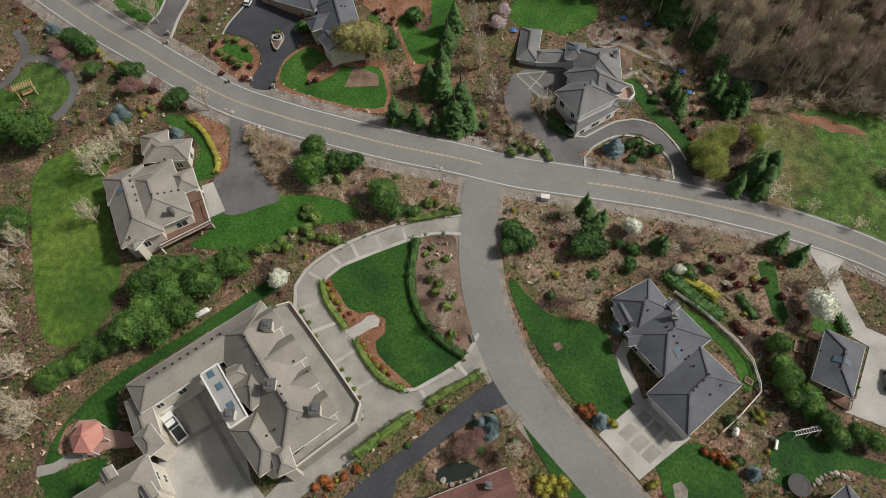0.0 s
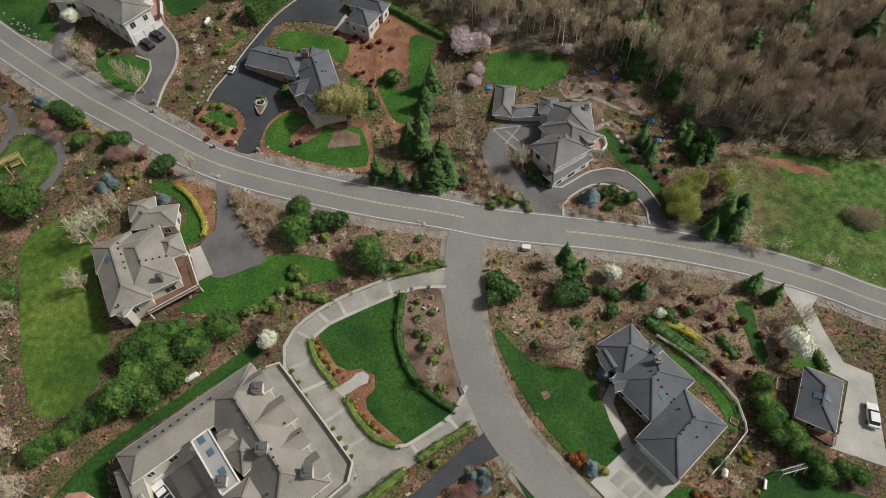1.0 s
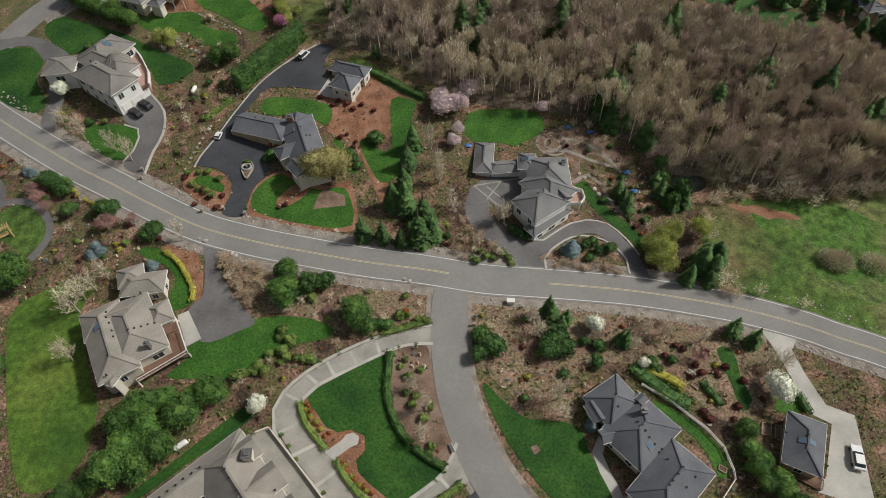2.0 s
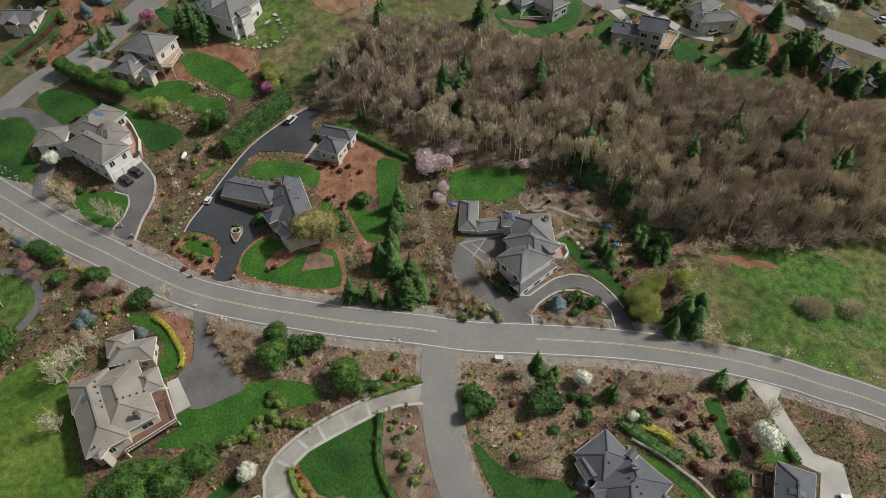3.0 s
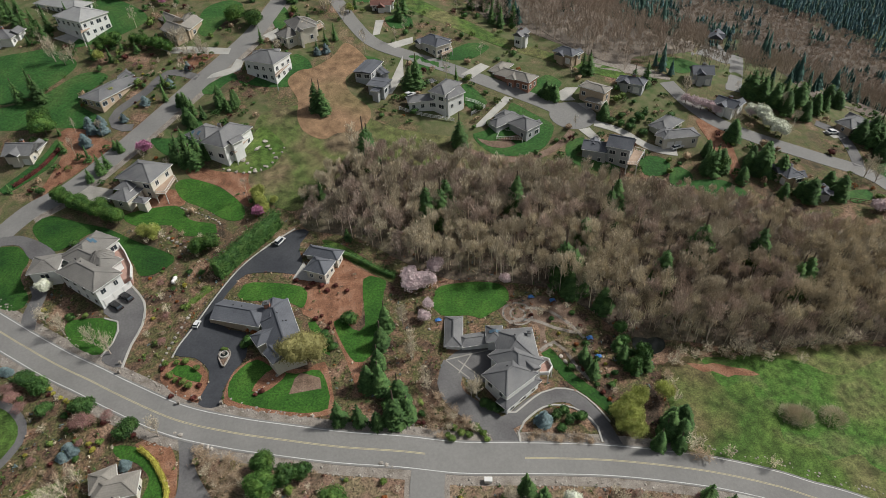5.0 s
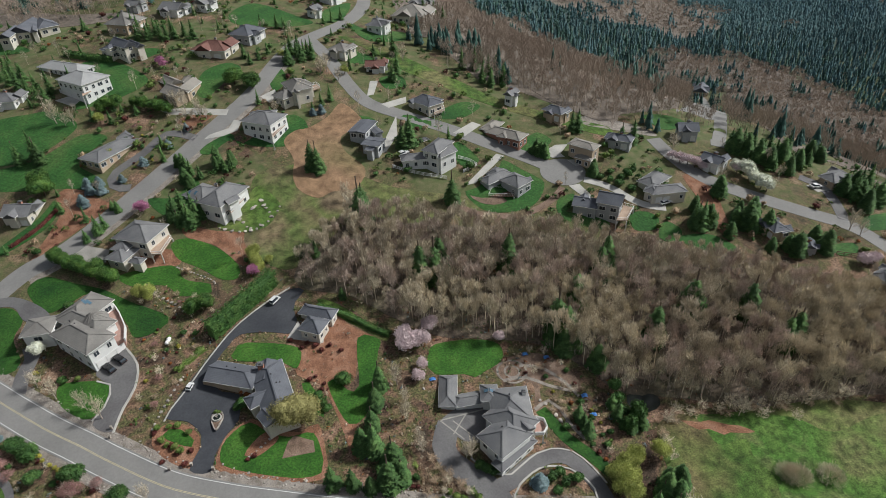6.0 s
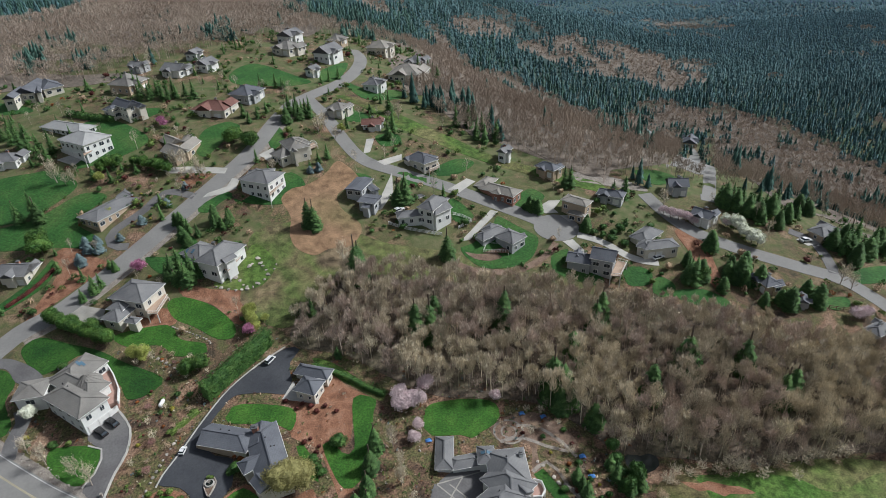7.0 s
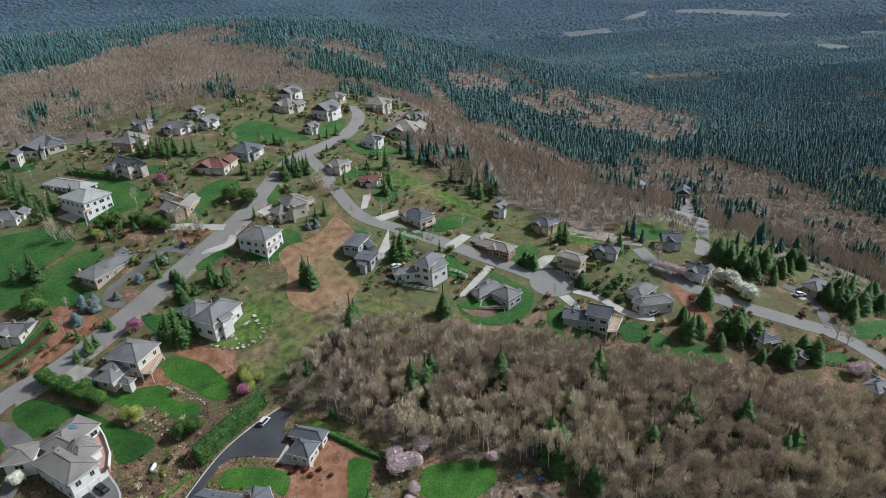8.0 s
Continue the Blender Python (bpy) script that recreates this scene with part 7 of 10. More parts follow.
def limbs(h, r, main, twigs, base=0.02, thick=0.16, up=0.9):
    """A leafless tree: trunk and tapering limbs; returns wood and twigs apart."""
    wood, fine = Shape(), Shape()
    top = Vector((rng.normal() * 0.04 * h, rng.normal() * 0.04 * h, h * 0.8))
    mid = Vector((rng.normal() * 0.03 * h, rng.normal() * 0.03 * h, h * 0.4))
    wood.tube((0, 0, -0.4), mid, thick, thick * 0.65, 6)
    wood.tube(mid, top, thick * 0.65, thick * 0.15, 5)
    for i in range(main):
        f = 0.18 + 0.75 * i / main
        o = mid * (f / 0.5) if f < 0.5 else mid.lerp(top, (f - 0.5) / 0.5)
        a = i * 2.4 + rng.random()
        d = Vector((math.cos(a) * r, math.sin(a) * r, h * 0.32 * up)) * (1.15 - 0.55 * f) * rng.uniform(0.75, 1.1)
        e = o + d
        k = o + d * 0.5 + Vector((0, 0, -0.05 * h))
        wood.tube(o, k, thick * 0.34, thick * 0.24, 4, False)
        wood.tube(k, e, thick * 0.24, 0.02, 4, False)
        for j in range(twigs):
            g = rng.uniform(0.3, 1.0)
            p = k.lerp(e, (g - 0.5) * 2) if g > 0.5 else o.lerp(k, g * 2)
            q = p + Vector((rng.normal() * 0.26 * r, rng.normal() * 0.26 * r, abs(rng.normal()) * 0.11 * h + 0.03 * h))
            side = Vector((rng.normal(), rng.normal(), 0.3 * rng.normal())).normalized() * 0.03
            fine.add([p - side, p + side, q], [(0, 1, 2)])
            for _ in range(4):
                q2 = p.lerp(q, rng.uniform(0.25, 0.85))
                q3 = q2 + Vector((rng.normal() * 0.15 * r, rng.normal() * 0.15 * r, abs(rng.normal()) * 0.06 * h))
                s2 = side * 0.8
                fine.add([q2 - s2, q2 + s2, q3], [(0, 1, 2)])
    return wood, fine


def slivers(p, q, width):
    """Corners and faces of fine tapering twigs from p to q."""
    side = unit(np.cross(q - p, rng.normal(size=p.shape))) * width / 2
    n = len(p)
    return np.stack([p - side, p + side, q], 1).reshape(-1, 3), np.arange(3 * n).reshape(n, 3)


def dome(h, r, n):
    """A leafless thicket: stems from the ground and fine twigs ending in a rounded dome."""
    wood, fine = Shape(), Shape()
    for i in range(14):
        a, f = 2.4 * i, rng.uniform(0.3, 0.8)
        wood.tube((0.12 * r * math.cos(a), 0.12 * r * math.sin(a), -0.1), (r * f * math.cos(a), r * f * math.sin(a), h * (0.95 - 0.4 * f)), 0.035, 0.015, 4, False)
    d = unit(rng.normal(size=(n, 3)))
    d[:, 2] = np.abs(d[:, 2])
    p = d * np.array((r, r, h)) * rng.uniform(0.45, 0.92, (n, 1))
    q = p + (d * 0.7 + rng.normal(size=(n, 3)) * 0.3 + np.array((0, 0, 0.35))) * 0.13 * (r + h)
    v, f = slivers(p, q, 0.055)
    fine.add(v.tolist(), f.tolist())
    return wood, fine


KINDS = {}


def kind_of_plant(key, makers, crown_mat, trunk=None, name="shrub", label="", category="", trunk_mat="bark", part_name="crown"):
    """Prepares the shared meshes of one kind of plant. trunk: radius and height; or None for shrubs that start at the ground."""
    KINDS[key] = dict(meshes=[], name=name, label=label, category=category, trunk=trunk is not None)
    for mk in makers:
        made = mk()
        wood = None
        if isinstance(made, tuple):
            wood, made = made
        me = made.mesh(part_name)
        me.materials.append(M[crown_mat])
        tm = None
        if trunk is not None:
            ts = wood or Shape().tube((0, 0, -0.5), (0, 0, trunk[1]), trunk[0], trunk[0] * 0.5, 7)
            tm = ts.mesh("trunk")
            tm.materials.append(M[trunk_mat])
        KINDS[key]["meshes"].append((me, tm))
    KINDS[key]["part"] = part_name


PLANTED = []


def plant(key, points, lo=0.8, hi=1.2, group="", label=None, tall=1.0):
    """Sets plants of one kind at the points, each of its own size and turn."""
    k = KINDS[key]
    for x, y in points:
        me, tm = k["meshes"][int(rng.integers(len(k["meshes"])))]
        sc = rng.uniform(lo, hi)
        z = float(land(x, y))
        PLANTED.append((x, y))
        m = (x, y, z - 0.05)
        if k["trunk"]:
            root = empty(k["name"], m)
            for nm, data in (("trunk", tm), (k["part"], me)):
                o = new(nm, data)
                o.parent = root
        else:
            root = new(k["name"], me)
            root.location = m
        root.rotation_euler = (0, 0, rng.uniform(0, 6.28))
        root.scale = (sc * rng.uniform(0.9, 1.1), sc * rng.uniform(0.9, 1.1), sc * tall * rng.uniform(0.9, 1.12))
        tagged(root, label or k["label"], k["category"], group)


kind_of_plant("fir", [lambda: fir(7.8, 2.8, 17, 13, 0.32, 1.1, 3, 0.66), lambda: fir(8.6, 2.7, 18, 13, 0.35, 1.1, 3, 0.68), lambda: fir(7.2, 2.9, 16, 13, 0.3, 1.1, 3, 0.62)], "needles", (0.24, 9), "conifer_tree", "tall dark green conifer with drooping boughs", "tree")
kind_of_plant("hill_fir", [lambda: fir(8.0, 2.5, 13, 10, 0.32, 1.2, 2, 0.72), lambda: fir(9.0, 2.4, 14, 10, 0.35, 1.2, 2, 0.72), lambda: fir(7.2, 2.7, 12, 10, 0.3, 1.2, 2, 0.66)], "needles", (0.24, 8), "conifer_tree", "dark green conifer on the hillside", "tree")
kind_of_plant("dense_fir", [lambda: fir(6.4, 2.6, 16, 15, 0.22, 1.2, 3, 0.48), lambda: fir(7.0, 2.5, 17, 15, 0.24, 1.2, 3, 0.5)], "needles", (0.24, 6), "conifer_tree", "dense broad dark green conifer", "tree")
kind_of_plant("young_fir", [lambda: fir(5.4, 1.6, 13, 9, 0.2, 1.1, 2, 0.8), lambda: fir(4.9, 1.75, 12, 9, 0.2, 1.1, 2, 0.8)], "needles", (0.12, 4), "conifer_tree", "young green conifer with a pointed top", "tree")
kind_of_plant("blue_spruce", [lambda: fir(3.7, 1.9, 13, 13, 0.12, 1.2, 3, 0.6), lambda: fir(3.4, 2.0, 12, 13, 0.12, 1.2, 3, 0.55)], "blue_spruce", (0.12, 3.5), "blue_spruce_tree", "silvery blue spruce with dense boughs", "tree")
kind_of_plant("round_tree", [lambda: leafy(2500, 3.3, 2.9, 0.2, 0.6, 8, 0.75), lambda: leafy(2400, 3.1, 3.2, 0.205, 0.6, 7, 0.75)], "leaf_mid", (0.22, 3), "evergreen_tree", "dense rounded evergreen tree with glossy leaves", "tree")
kind_of_plant("bush", [lambda: leafy(760, 1.35, 1.15, 0.13, 0, 5, 0.7), lambda: leafy(720, 1.5, 1.0, 0.135, 0, 6, 0.7)], "leaf", None, "shrub", "dense green evergreen shrub in a bed", "shrub")
kind_of_plant("ball", [lambda: leafy(260, 0.72, 0.62, 0.115, 0, 3, 0.8)], "leaf_bright", None, "clipped_shrub", "small clipped round green shrub", "shrub")
kind_of_plant("red_ball", [lambda: leafy(220, 0.7, 0.55, 0.115, 0, 3, 0.75)], "leaf_red", None, "red_shrub", "small round dark red shrub", "shrub")
kind_of_plant("rust_ball", [lambda: leafy(220, 0.75, 0.55, 0.115, 0, 3, 0.75)], "leaf_rust", None, "rust_shrub", "small round rust-orange shrub", "shrub")
kind_of_plant("yellow_ball", [lambda: leafy(260, 0.75, 0.6, 0.115, 0, 3, 0.8)], "leaf_yellow", None, "yellow_shrub", "round yellow-green clipped shrub", "shrub")
kind_of_plant("green_tree", [lambda: leafy(2300, 2.0, 2.5, 0.125, 0.5, 7, 0.3), lambda: leafy(2300, 2.2, 2.3, 0.125, 0.5, 7, 0.3)], "leaf_spring", (0.16, 2.4), "tree", "light green leafy tree", "tree")
kind_of_plant("olive_tree", [lambda: leafy(2600, 3.0, 3.0, 0.14, 1.0, 8, 0.55)], "leaf_olive", (0.25, 3.2), "tree", "wide tree with pale olive new leaves", "tree")
kind_of_plant("plum", [lambda: leafy(1300, 2.0, 1.6, 0.09, 0.6, 7, 0.15)], "leaf_plum", (0.12, 1.6), "ornamental_tree", "low spreading plum-red ornamental tree", "tree")
kind_of_plant("tan_bush", [lambda: limbs(2.0, 1.5, 16, 10, thick=0.05, up=0.8), lambda: limbs(1.7, 1.7, 16, 10, thick=0.05, up=0.7)], "leaf_tan", (0.05, 0.4), "dry_shrub", "straggly dry tan shrub", "shrub", "twigs_pale", "crown")
kind_of_plant("white_tree", [lambda: leafy(1500, 1.9, 1.7, 0.15, 0.8, 7, 0.45)], "blossom_white", (0.14, 2.2), "flowering_tree", "rounded tree covered in white blossom", "tree")
kind_of_plant("pink_tree", [lambda: leafy(1330, 2.5, 1.9, 0.204, 1.0, 7, 0.3)], "blossom_pink", (0.18, 2.4), "flowering_tree", "spreading cherry tree in pale pink blossom", "tree")
kind_of_plant("magenta_tree", [lambda: leafy(988, 2.0, 1.6, 0.187, 0.8, 6, 0.3)], "blossom_magenta", (0.14, 2.0), "flowering_tree", "ornamental tree in magenta-pink blossom", "tree")
kind_of_plant("bare", [lambda: limbs(7.5, 1.9, 15, 16), lambda: limbs(6.5, 2.1, 14, 16), lambda: limbs(8, 1.7, 16, 15)], "twigs_pale", (0.1, 1), "bare_tree", "leafless pale-barked tree with fine twigs", "tree", "bark_pale", "crown")
kind_of_plant("dome_bush", [lambda: dome(2.3, 2.2, 1500), lambda: dome(2.0, 2.5, 1500)], "twigs_pale", (0.05, 0.5), "leafless_thicket", "rounded leafless grey-brown thicket of fine twigs", "shrub", "twigs_pale", "crown")
kind_of_plant("heath", [lambda: dome(0.75, 1.2, 300), lambda: dome(0.6, 1.35, 300)], "leaf_tan", (0.05, 0.3), "low_dry_shrub", "low mounded dry tan-brown shrub", "shrub", "twigs_pale", "crown")
kind_of_plant("bare_bush", [lambda: limbs(2.6, 1.1, 14, 6, thick=0.05, up=1.0)], "twigs_pale", (0.05, 0.5), "bare_shrub", "leafless twiggy shrub in a garden bed", "shrub", "twigs_pale", "crown")


def hedge(points, w, h, mat, label, size=0.16, density=18.0, name="hedge", curve=True):
    """A clipped hedge: a core and a coat of small leaf clumps."""
    c = smooth(points, False, 1.0) if curve else straight(points, False, 1.0)
    d = np.gradient(c, axis=0)
    d /= np.linalg.norm(d, axis=1)[:, None] + 1e-9
    n = np.stack([-d[:, 1], d[:, 0]], 1)
    z = land(c[:, 0], c[:, 1])
    s = Shape()
    k = len(c)
    ww, hh = w * 0.42, h * 0.9
    ring = [(-ww, -0.2), (-ww, hh * 0.8), (-ww * 0.6, hh), (ww * 0.6, hh), (ww, hh * 0.8), (ww, -0.2)]
    v = [(c[i, 0] + n[i, 0] * a, c[i, 1] + n[i, 1] * a, z[i] + b) for i in range(k) for a, b in ring]
    f = [(i * 6 + j, i * 6 + j + 1, i * 6 + j + 7, i * 6 + j + 6) for i in range(k - 1) for j in range(5)]
    f += [(0, 1, 2, 3, 4, 5), tuple((k - 1) * 6 + j for j in (5, 4, 3, 2, 1, 0))]
    s.add(v, f)
    total = float(np.sum(np.linalg.norm(np.diff(c, axis=0), axis=1)))
    m = int(total * (w + 2 * h) * density)
    i = rng.integers(k, size=m)
    t = rng.random(m) * (w + 2 * h)
    a = np.where(t < h, -w / 2, np.where(t < h + w, t - h - w / 2, w / 2))
    b = np.where(t < h, t, np.where(t < h + w, h, t - h - w))
    go = rng.uniform(-0.5, 0.5, m)
    p = np.stack([c[i, 0] + n[i, 0] * a + d[i, 0] * go, c[i, 1] + n[i, 1] * a + d[i, 1] * go, z[i] + b], 1)
    lump = np.array([noise.noise(Vector(q * 0.9)) for q in p])
    out = np.stack([n[i, 0] * a, n[i, 1] * a, np.where(b > h * 0.9, w * 0.5, 0.05)], 1)
    p += unit(out) * lump[:, None] * 0.35 * min(w, 2.0) * 0.5 + rng.normal(size=p.shape) * 0.05
    v, f = sprays(p, unit(out), size * 0.95)
    s.add(v.tolist(), f.tolist())
    return tagged(part(name, s, mat), label, "hedge")


def zone(loop, spacing, seed=0, jitter=0.45, keep_off=True):
    """Points spread unevenly over a zone, off the paving and lawns."""
    r = np.random.default_rng(seed)
    loop = np.array(loop, float)
    lo, hi = loop.min(0), loop.max(0)
    x, y = np.meshgrid(np.arange(lo[0], hi[0], spacing), np.arange(lo[1], hi[1], spacing))
    x, y = x.ravel() + r.uniform(-jitter, jitter, x.size) * spacing, y.ravel() + r.uniform(-jitter, jitter, x.size) * spacing
    ok = inside(x, y, loop)
    if keep_off:
        for mat, lp in AREAS:
            if mat in ("soil", "mulch", "soil_pink"):
                continue
            ok &= ~inside(x, y, lp)
        for h in HOUSES:
            for a, u, v, length, width, *_ in h.wings:
                s = (x - a.x) * u.x + (y - a.y) * u.y
                t = (x - a.x) * v.x + (y - a.y) * v.y
                ok &= ~((s > -0.6) & (s < length + 0.6) & (t > -0.6) & (t < width + 0.6))
    return np.stack([x[ok], y[ok]], 1)


# ---- trees and shrubs of the near gardens ----
plant("fir", [(0.1, 107.4), (-1.4, 102.4), (-2.6, 96.8), (-0.1, 82.2), (2.7, 83.0), (1.2, 87.5), (-2.6, 90.5), (-5.3, 91.5)], 0.9, 1.2, "conifers beside the bark yard")
plant("young_fir", [(-11.9, 83.2), (-7.8, 82.9), (-4.0, 81.5)], 1.25, 1.5, "young conifers above the road")
plant("fir", [(55.0, 69.8), (59.5, 69.3), (57.5, 72.4)], 0.72, 0.85)
plant("fir", [(48.5, 113.2), (51.7, 113.9), (47.2, 117.0), (56.0, 108.0)], 1.05, 1.25, "conifers at the edge of the woods")
plant("round_tree", [(-80.8, 77.4), (-85.8, 77.8)], 1.2, 1.4)
plant("round_tree", [(-79.1, 58.1), (-27.3, 69.6), (-13.3, 64.6)], 0.95, 1.1)
plant("round_tree", [(-27.0, 74.3)], 0.7, 0.8)
plant("bush", [(-21.7, 72.2), (-19.4, 72.5), (-23.2, 71.1)], 1.2, 1.4, tall=1.6)
plant("round_tree", [(-53.8, 46.2), (-50.4, 48.6), (-46.8, 49.9), (-41.4, 50.1), (-38.9, 50.8), (-43.2, 47.0), (-48.5, 44.5), (-51.8, 42.2), (-46.0, 41.5), (-53.7, 38.7), (-49.3, 38.9)], 0.72, 0.98, "evergreen trees screening the mansion")
plant("round_tree", [(-66.0, 30.5), (-64.0, 32.1), (-61.7, 33.4), (-60.5, 35.1), (-58.1, 36.1), (-56.1, 37.2)], 0.62, 0.75, "row of rounded trees by the mansion")
plant("bush", [(-65.4, 93.4), (-66.9, 93.7), (-55.1, 87.4), (-55.9, 86.9), (-74.0, 94.2), (-77.5, 100.1), (-79.1, 101.6), (-80.7, 103.2), (-76.2, 99.6)], 1.2, 1.7)
plant("bush", [(11.1, 57.7), (10.2, 59.4), (12.6, 56.6), (9.5, 55.3), (23.7, 57.0), (24.9, 58.2), (23.0, 55.2), (25.7, 55.9)], 1.3, 1.7)
plant("young_fir", [(25.9, 60.6), (27.4, 61.9), (24.1, 63.9), (38.0, 56.3), (37.2, 56.8), (59.2, 56.9), (63.3, 54.9)], 1.0, 1.3)
plant("young_fir", [(24.5, 63.0), (60.2, 57.5)], 1.2, 1.4)
plant("bush", [(-11.3, 62.3), (-9.0, 62.9), (-7.6, 62.7), (31.5, 52.6), (30.1, 57.2), (32.6, 56.1), (41.9, 51.8), (42.7, 50.6)], 0.8, 1.2)
plant("tan_bush", [(-40.9, 80.3), (-39.5, 77.9), (-38.4, 75.6), (-37.0, 73.4), (-35.6, 70.9), (-34.3, 68.8), (-37.3, 77.3), (-35.3, 74.7), (-33.9, 76.5), (-32.5, 73.5), (-33.8, 71.6), (-39.1, 79.2)], 0.9, 1.5, "dry shrubs beside the asphalt drive")
plant("white_tree", [(-30.9, 47.9), (32.7, 60.1)], 0.9, 1.05)
plant("white_tree", [(63.7, 44.5)], 1.45, 1.5)
plant("white_tree", [(40.3, 51.7)], 0.6, 0.65)
plant("white_tree", [(-83.4, 129.1)], 1.0, 1.05)
plant("blue_spruce", [(31.9, 78.6)], 1.15, 1.2)
plant("blue_spruce", [(27.8, 40.7), (3.4, 24.1), (5.2, 24.5), (5.0, 23.0), (22.8, 24.8), (45.7, 16.8), (-54.7, 79.0), (35.2, 34.4)], 0.6, 0.85)
plant("blue_spruce", [(-67.7, 82.8), (-66.0, 83.7), (-67.0, 84.7), (-85.6, 105.9), (-86.7, 106.4)], 0.7, 0.85, tall=0.7)
plant("plum", [(-83.5, 100.2), (-81.8, 97.9), (-79.3, 95.3), (-65.5, 89.1), (-63.7, 89.4), (-60.3, 90.5), (1.7, 20.4), (0.6, 19.7), (2.9, 21.6), (51.5, 52.2)], 0.7, 1.15)
plant("bare", [(20.7, 62.5), (21.5, 59.6), (39.7, 55.7), (46.5, 57.1), (53.5, 56.1), (22.7, 46.1), (23.3, 42.9), (-2.4, 40.4), (-3.7, 49.9), (-1.4, 45.6), (8.4, 23.9), (8.4, 19.9), (64.7, 50.5), (67.0, 49.4), (42.4, 58.2), (18.7, 86.7), (7.9, 89.6), (5.5, 98.2)], 0.7, 1.0)
plant("bare", [(-67.0, 69.8), (-66.0, 59.8), (-64.7, 74.4), (-66.5, 72.5), (-63.1, 77.0), (-78.9, 51.4), (-76.2, 47.1), (-77.6, 43.5), (-74.8, 39.0), (-75.2, 34.1), (-71.4, 32.3), (-66.5, 24.6), (-71.2, 26.8), (-67.7, 22.4), (-71.7, 22.4), (-77.3, 54.7)], 0.85, 1.25, "leafless trees beside the wide lawn")
plant("bare", [(-49.4, 85.0), (-63.7, 107.6), (-75.8, 115.0), (-67.7, 110.5), (-81.3, 119.2), (7.7, 91.3), (17.4, 86.8), (5.7, 102.8), (4.2, 108.0), (5.2, 97.8), (20.1, 62.5), (45.9, 58.2)], 0.7, 1.0)
plant("ball", [(-29.8, 58.1), (-27.3, 58.6), (-26.5, 57.2), (-24.6, 57.0), (-23.3, 56.7), (-22.0, 56.4), (-31.6, 55.8), (-32.8, 55.1), (-34.0, 54.6), (-35.3, 54.2), (-30.3, 54.9), (-28.1, 61.3), (-27.4, 62.8), (-25.9, 60.5)], 1.0, 1.6, "clipped green shrubs along the lawn")
plant("ball", [(-5.3, 64.7), (-3.5, 64.7), (-1.6, 63.6), (-0.2, 63.3), (-5.5, 54.1), (-4.1, 52.1), (-4.9, 49.0), (-3.1, 48.2), (-3.9, 46.6), (-0.7, 46.1), (-1.9, 44.0), (-1.0, 38.9), (-1.5, 37.9), (-4.5, 55.4), (-1.9, 53.2)], 0.8, 1.4, "shrubs in the bed beside the lane")
plant("rust_ball", [(-21.8, 46.7), (-22.4, 47.9), (-19.3, 42.2), (-18.5, 42.7), (-15.5, 36.2), (-14.1, 34.5), (-11.3, 32.2), (-16.3, 37.2), (-12.7, 33.2)], 0.6, 0.85, "rust shrubs along the curved drive")
plant("yellow_ball", [(-21.9, 45.8), (-20.8, 44.7), (-20.0, 43.4), (-14.7, 35.1), (-13.3, 33.5), (-12.3, 32.6), (-15.8, 37.0), (-22.8, 47.1)], 0.6, 0.8, "yellow-green shrubs along the curved drive")
plant("ball", [(-15.6, 26.1), (-16.2, 24.3), (-17.3, 23.3), (-18.5, 22.2), (-19.6, 21.3), (-20.8, 20.4), (-22.0, 19.6), (-23.1, 18.8), (-24.3, 18.0), (-25.4, 17.3), (-26.6, 16.7), (-28.5, 15.7), (-29.7, 15.2), (-16.1, 28.2), (-17.0, 29.6), (-18.0, 31.2), (-19.2, 32.8), (-24.0, 38.6), (-25.4, 40.9), (-26.7, 42.9)], 0.5, 0.7, "little clipped shrubs round the mansion")
plant("red_ball", [(50.5, 51.1), (53.2, 53.1), (51.3, 49.5), (49.1, 48.8), (54.0, 49.6), (56.3, 50.3), (54.3, 48.7), (58.7, 47.4), (53.4, 43.4), (55.8, 42.5), (54.1, 40.1), (45.3, 53.5), (46.7, 52.3), (49.0, 41.8), (49.7, 40.5), (48.0, 55.4), (49.2, 54.6), (53.8, 53.8)], 0.8, 1.2, "dark red shrubs in the sloping garden")
plant("rust_ball", [(20.4, 26.5), (21.4, 26.9), (22.0, 25.8), (20.8, 25.6), (19.9, 26.7), (38.8, 20.1), (39.9, 19.6), (41.1, 18.9), (42.3, 18.3), (40.9, 19.9), (-19.7, 14.9), (-21.9, 14.7), (-17.7, 16.1), (-15.6, 17.2), (-6.6, 25.3), (-20.7, 15.7)], 0.8, 1.15)
plant("yellow_ball", [(12.6, 15.8), (14.3, 15.6), (12.0, 14.6), (13.3, 14.5), (14.9, 14.5), (16.3, 14.7), (12.9, 13.4), (15.2, 13.6), (13.7, 15.1), (15.8, 15.6)], 1.0, 1.3, "round yellow shrubs in a group")
plant("yellow_ball", [(-75.0, 99.9), (-73.9, 98.7), (-72.0, 97.3), (-70.7, 96.4), (-69.4, 95.5), (-63.1, 85.1), (24.8, 24.2), (24.0, 24.9), (30.2, 15.4), (29.4, 14.9), (49.3, 26.0), (48.5, 25.4), (49.4, 24.8), (42.7, 18.0), (43.2, 18.3), (64.4, 55.0)], 0.7, 1.1)
plant("bush", [(35.1, 79.6), (37.3, 80.7), (39.4, 79.0), (40.8, 78.6), (35.6, 76.5), (37.7, 78.0), (21.4, 83.0), (20.1, 84.4), (22.5, 82.3), (23.7, 83.2)], 0.7, 1.1, "shrubs on the planted island")
plant("round_tree", [(54.9, 37.7), (54.4, 34.2), (54.1, 31.1)], 0.5, 0.6)
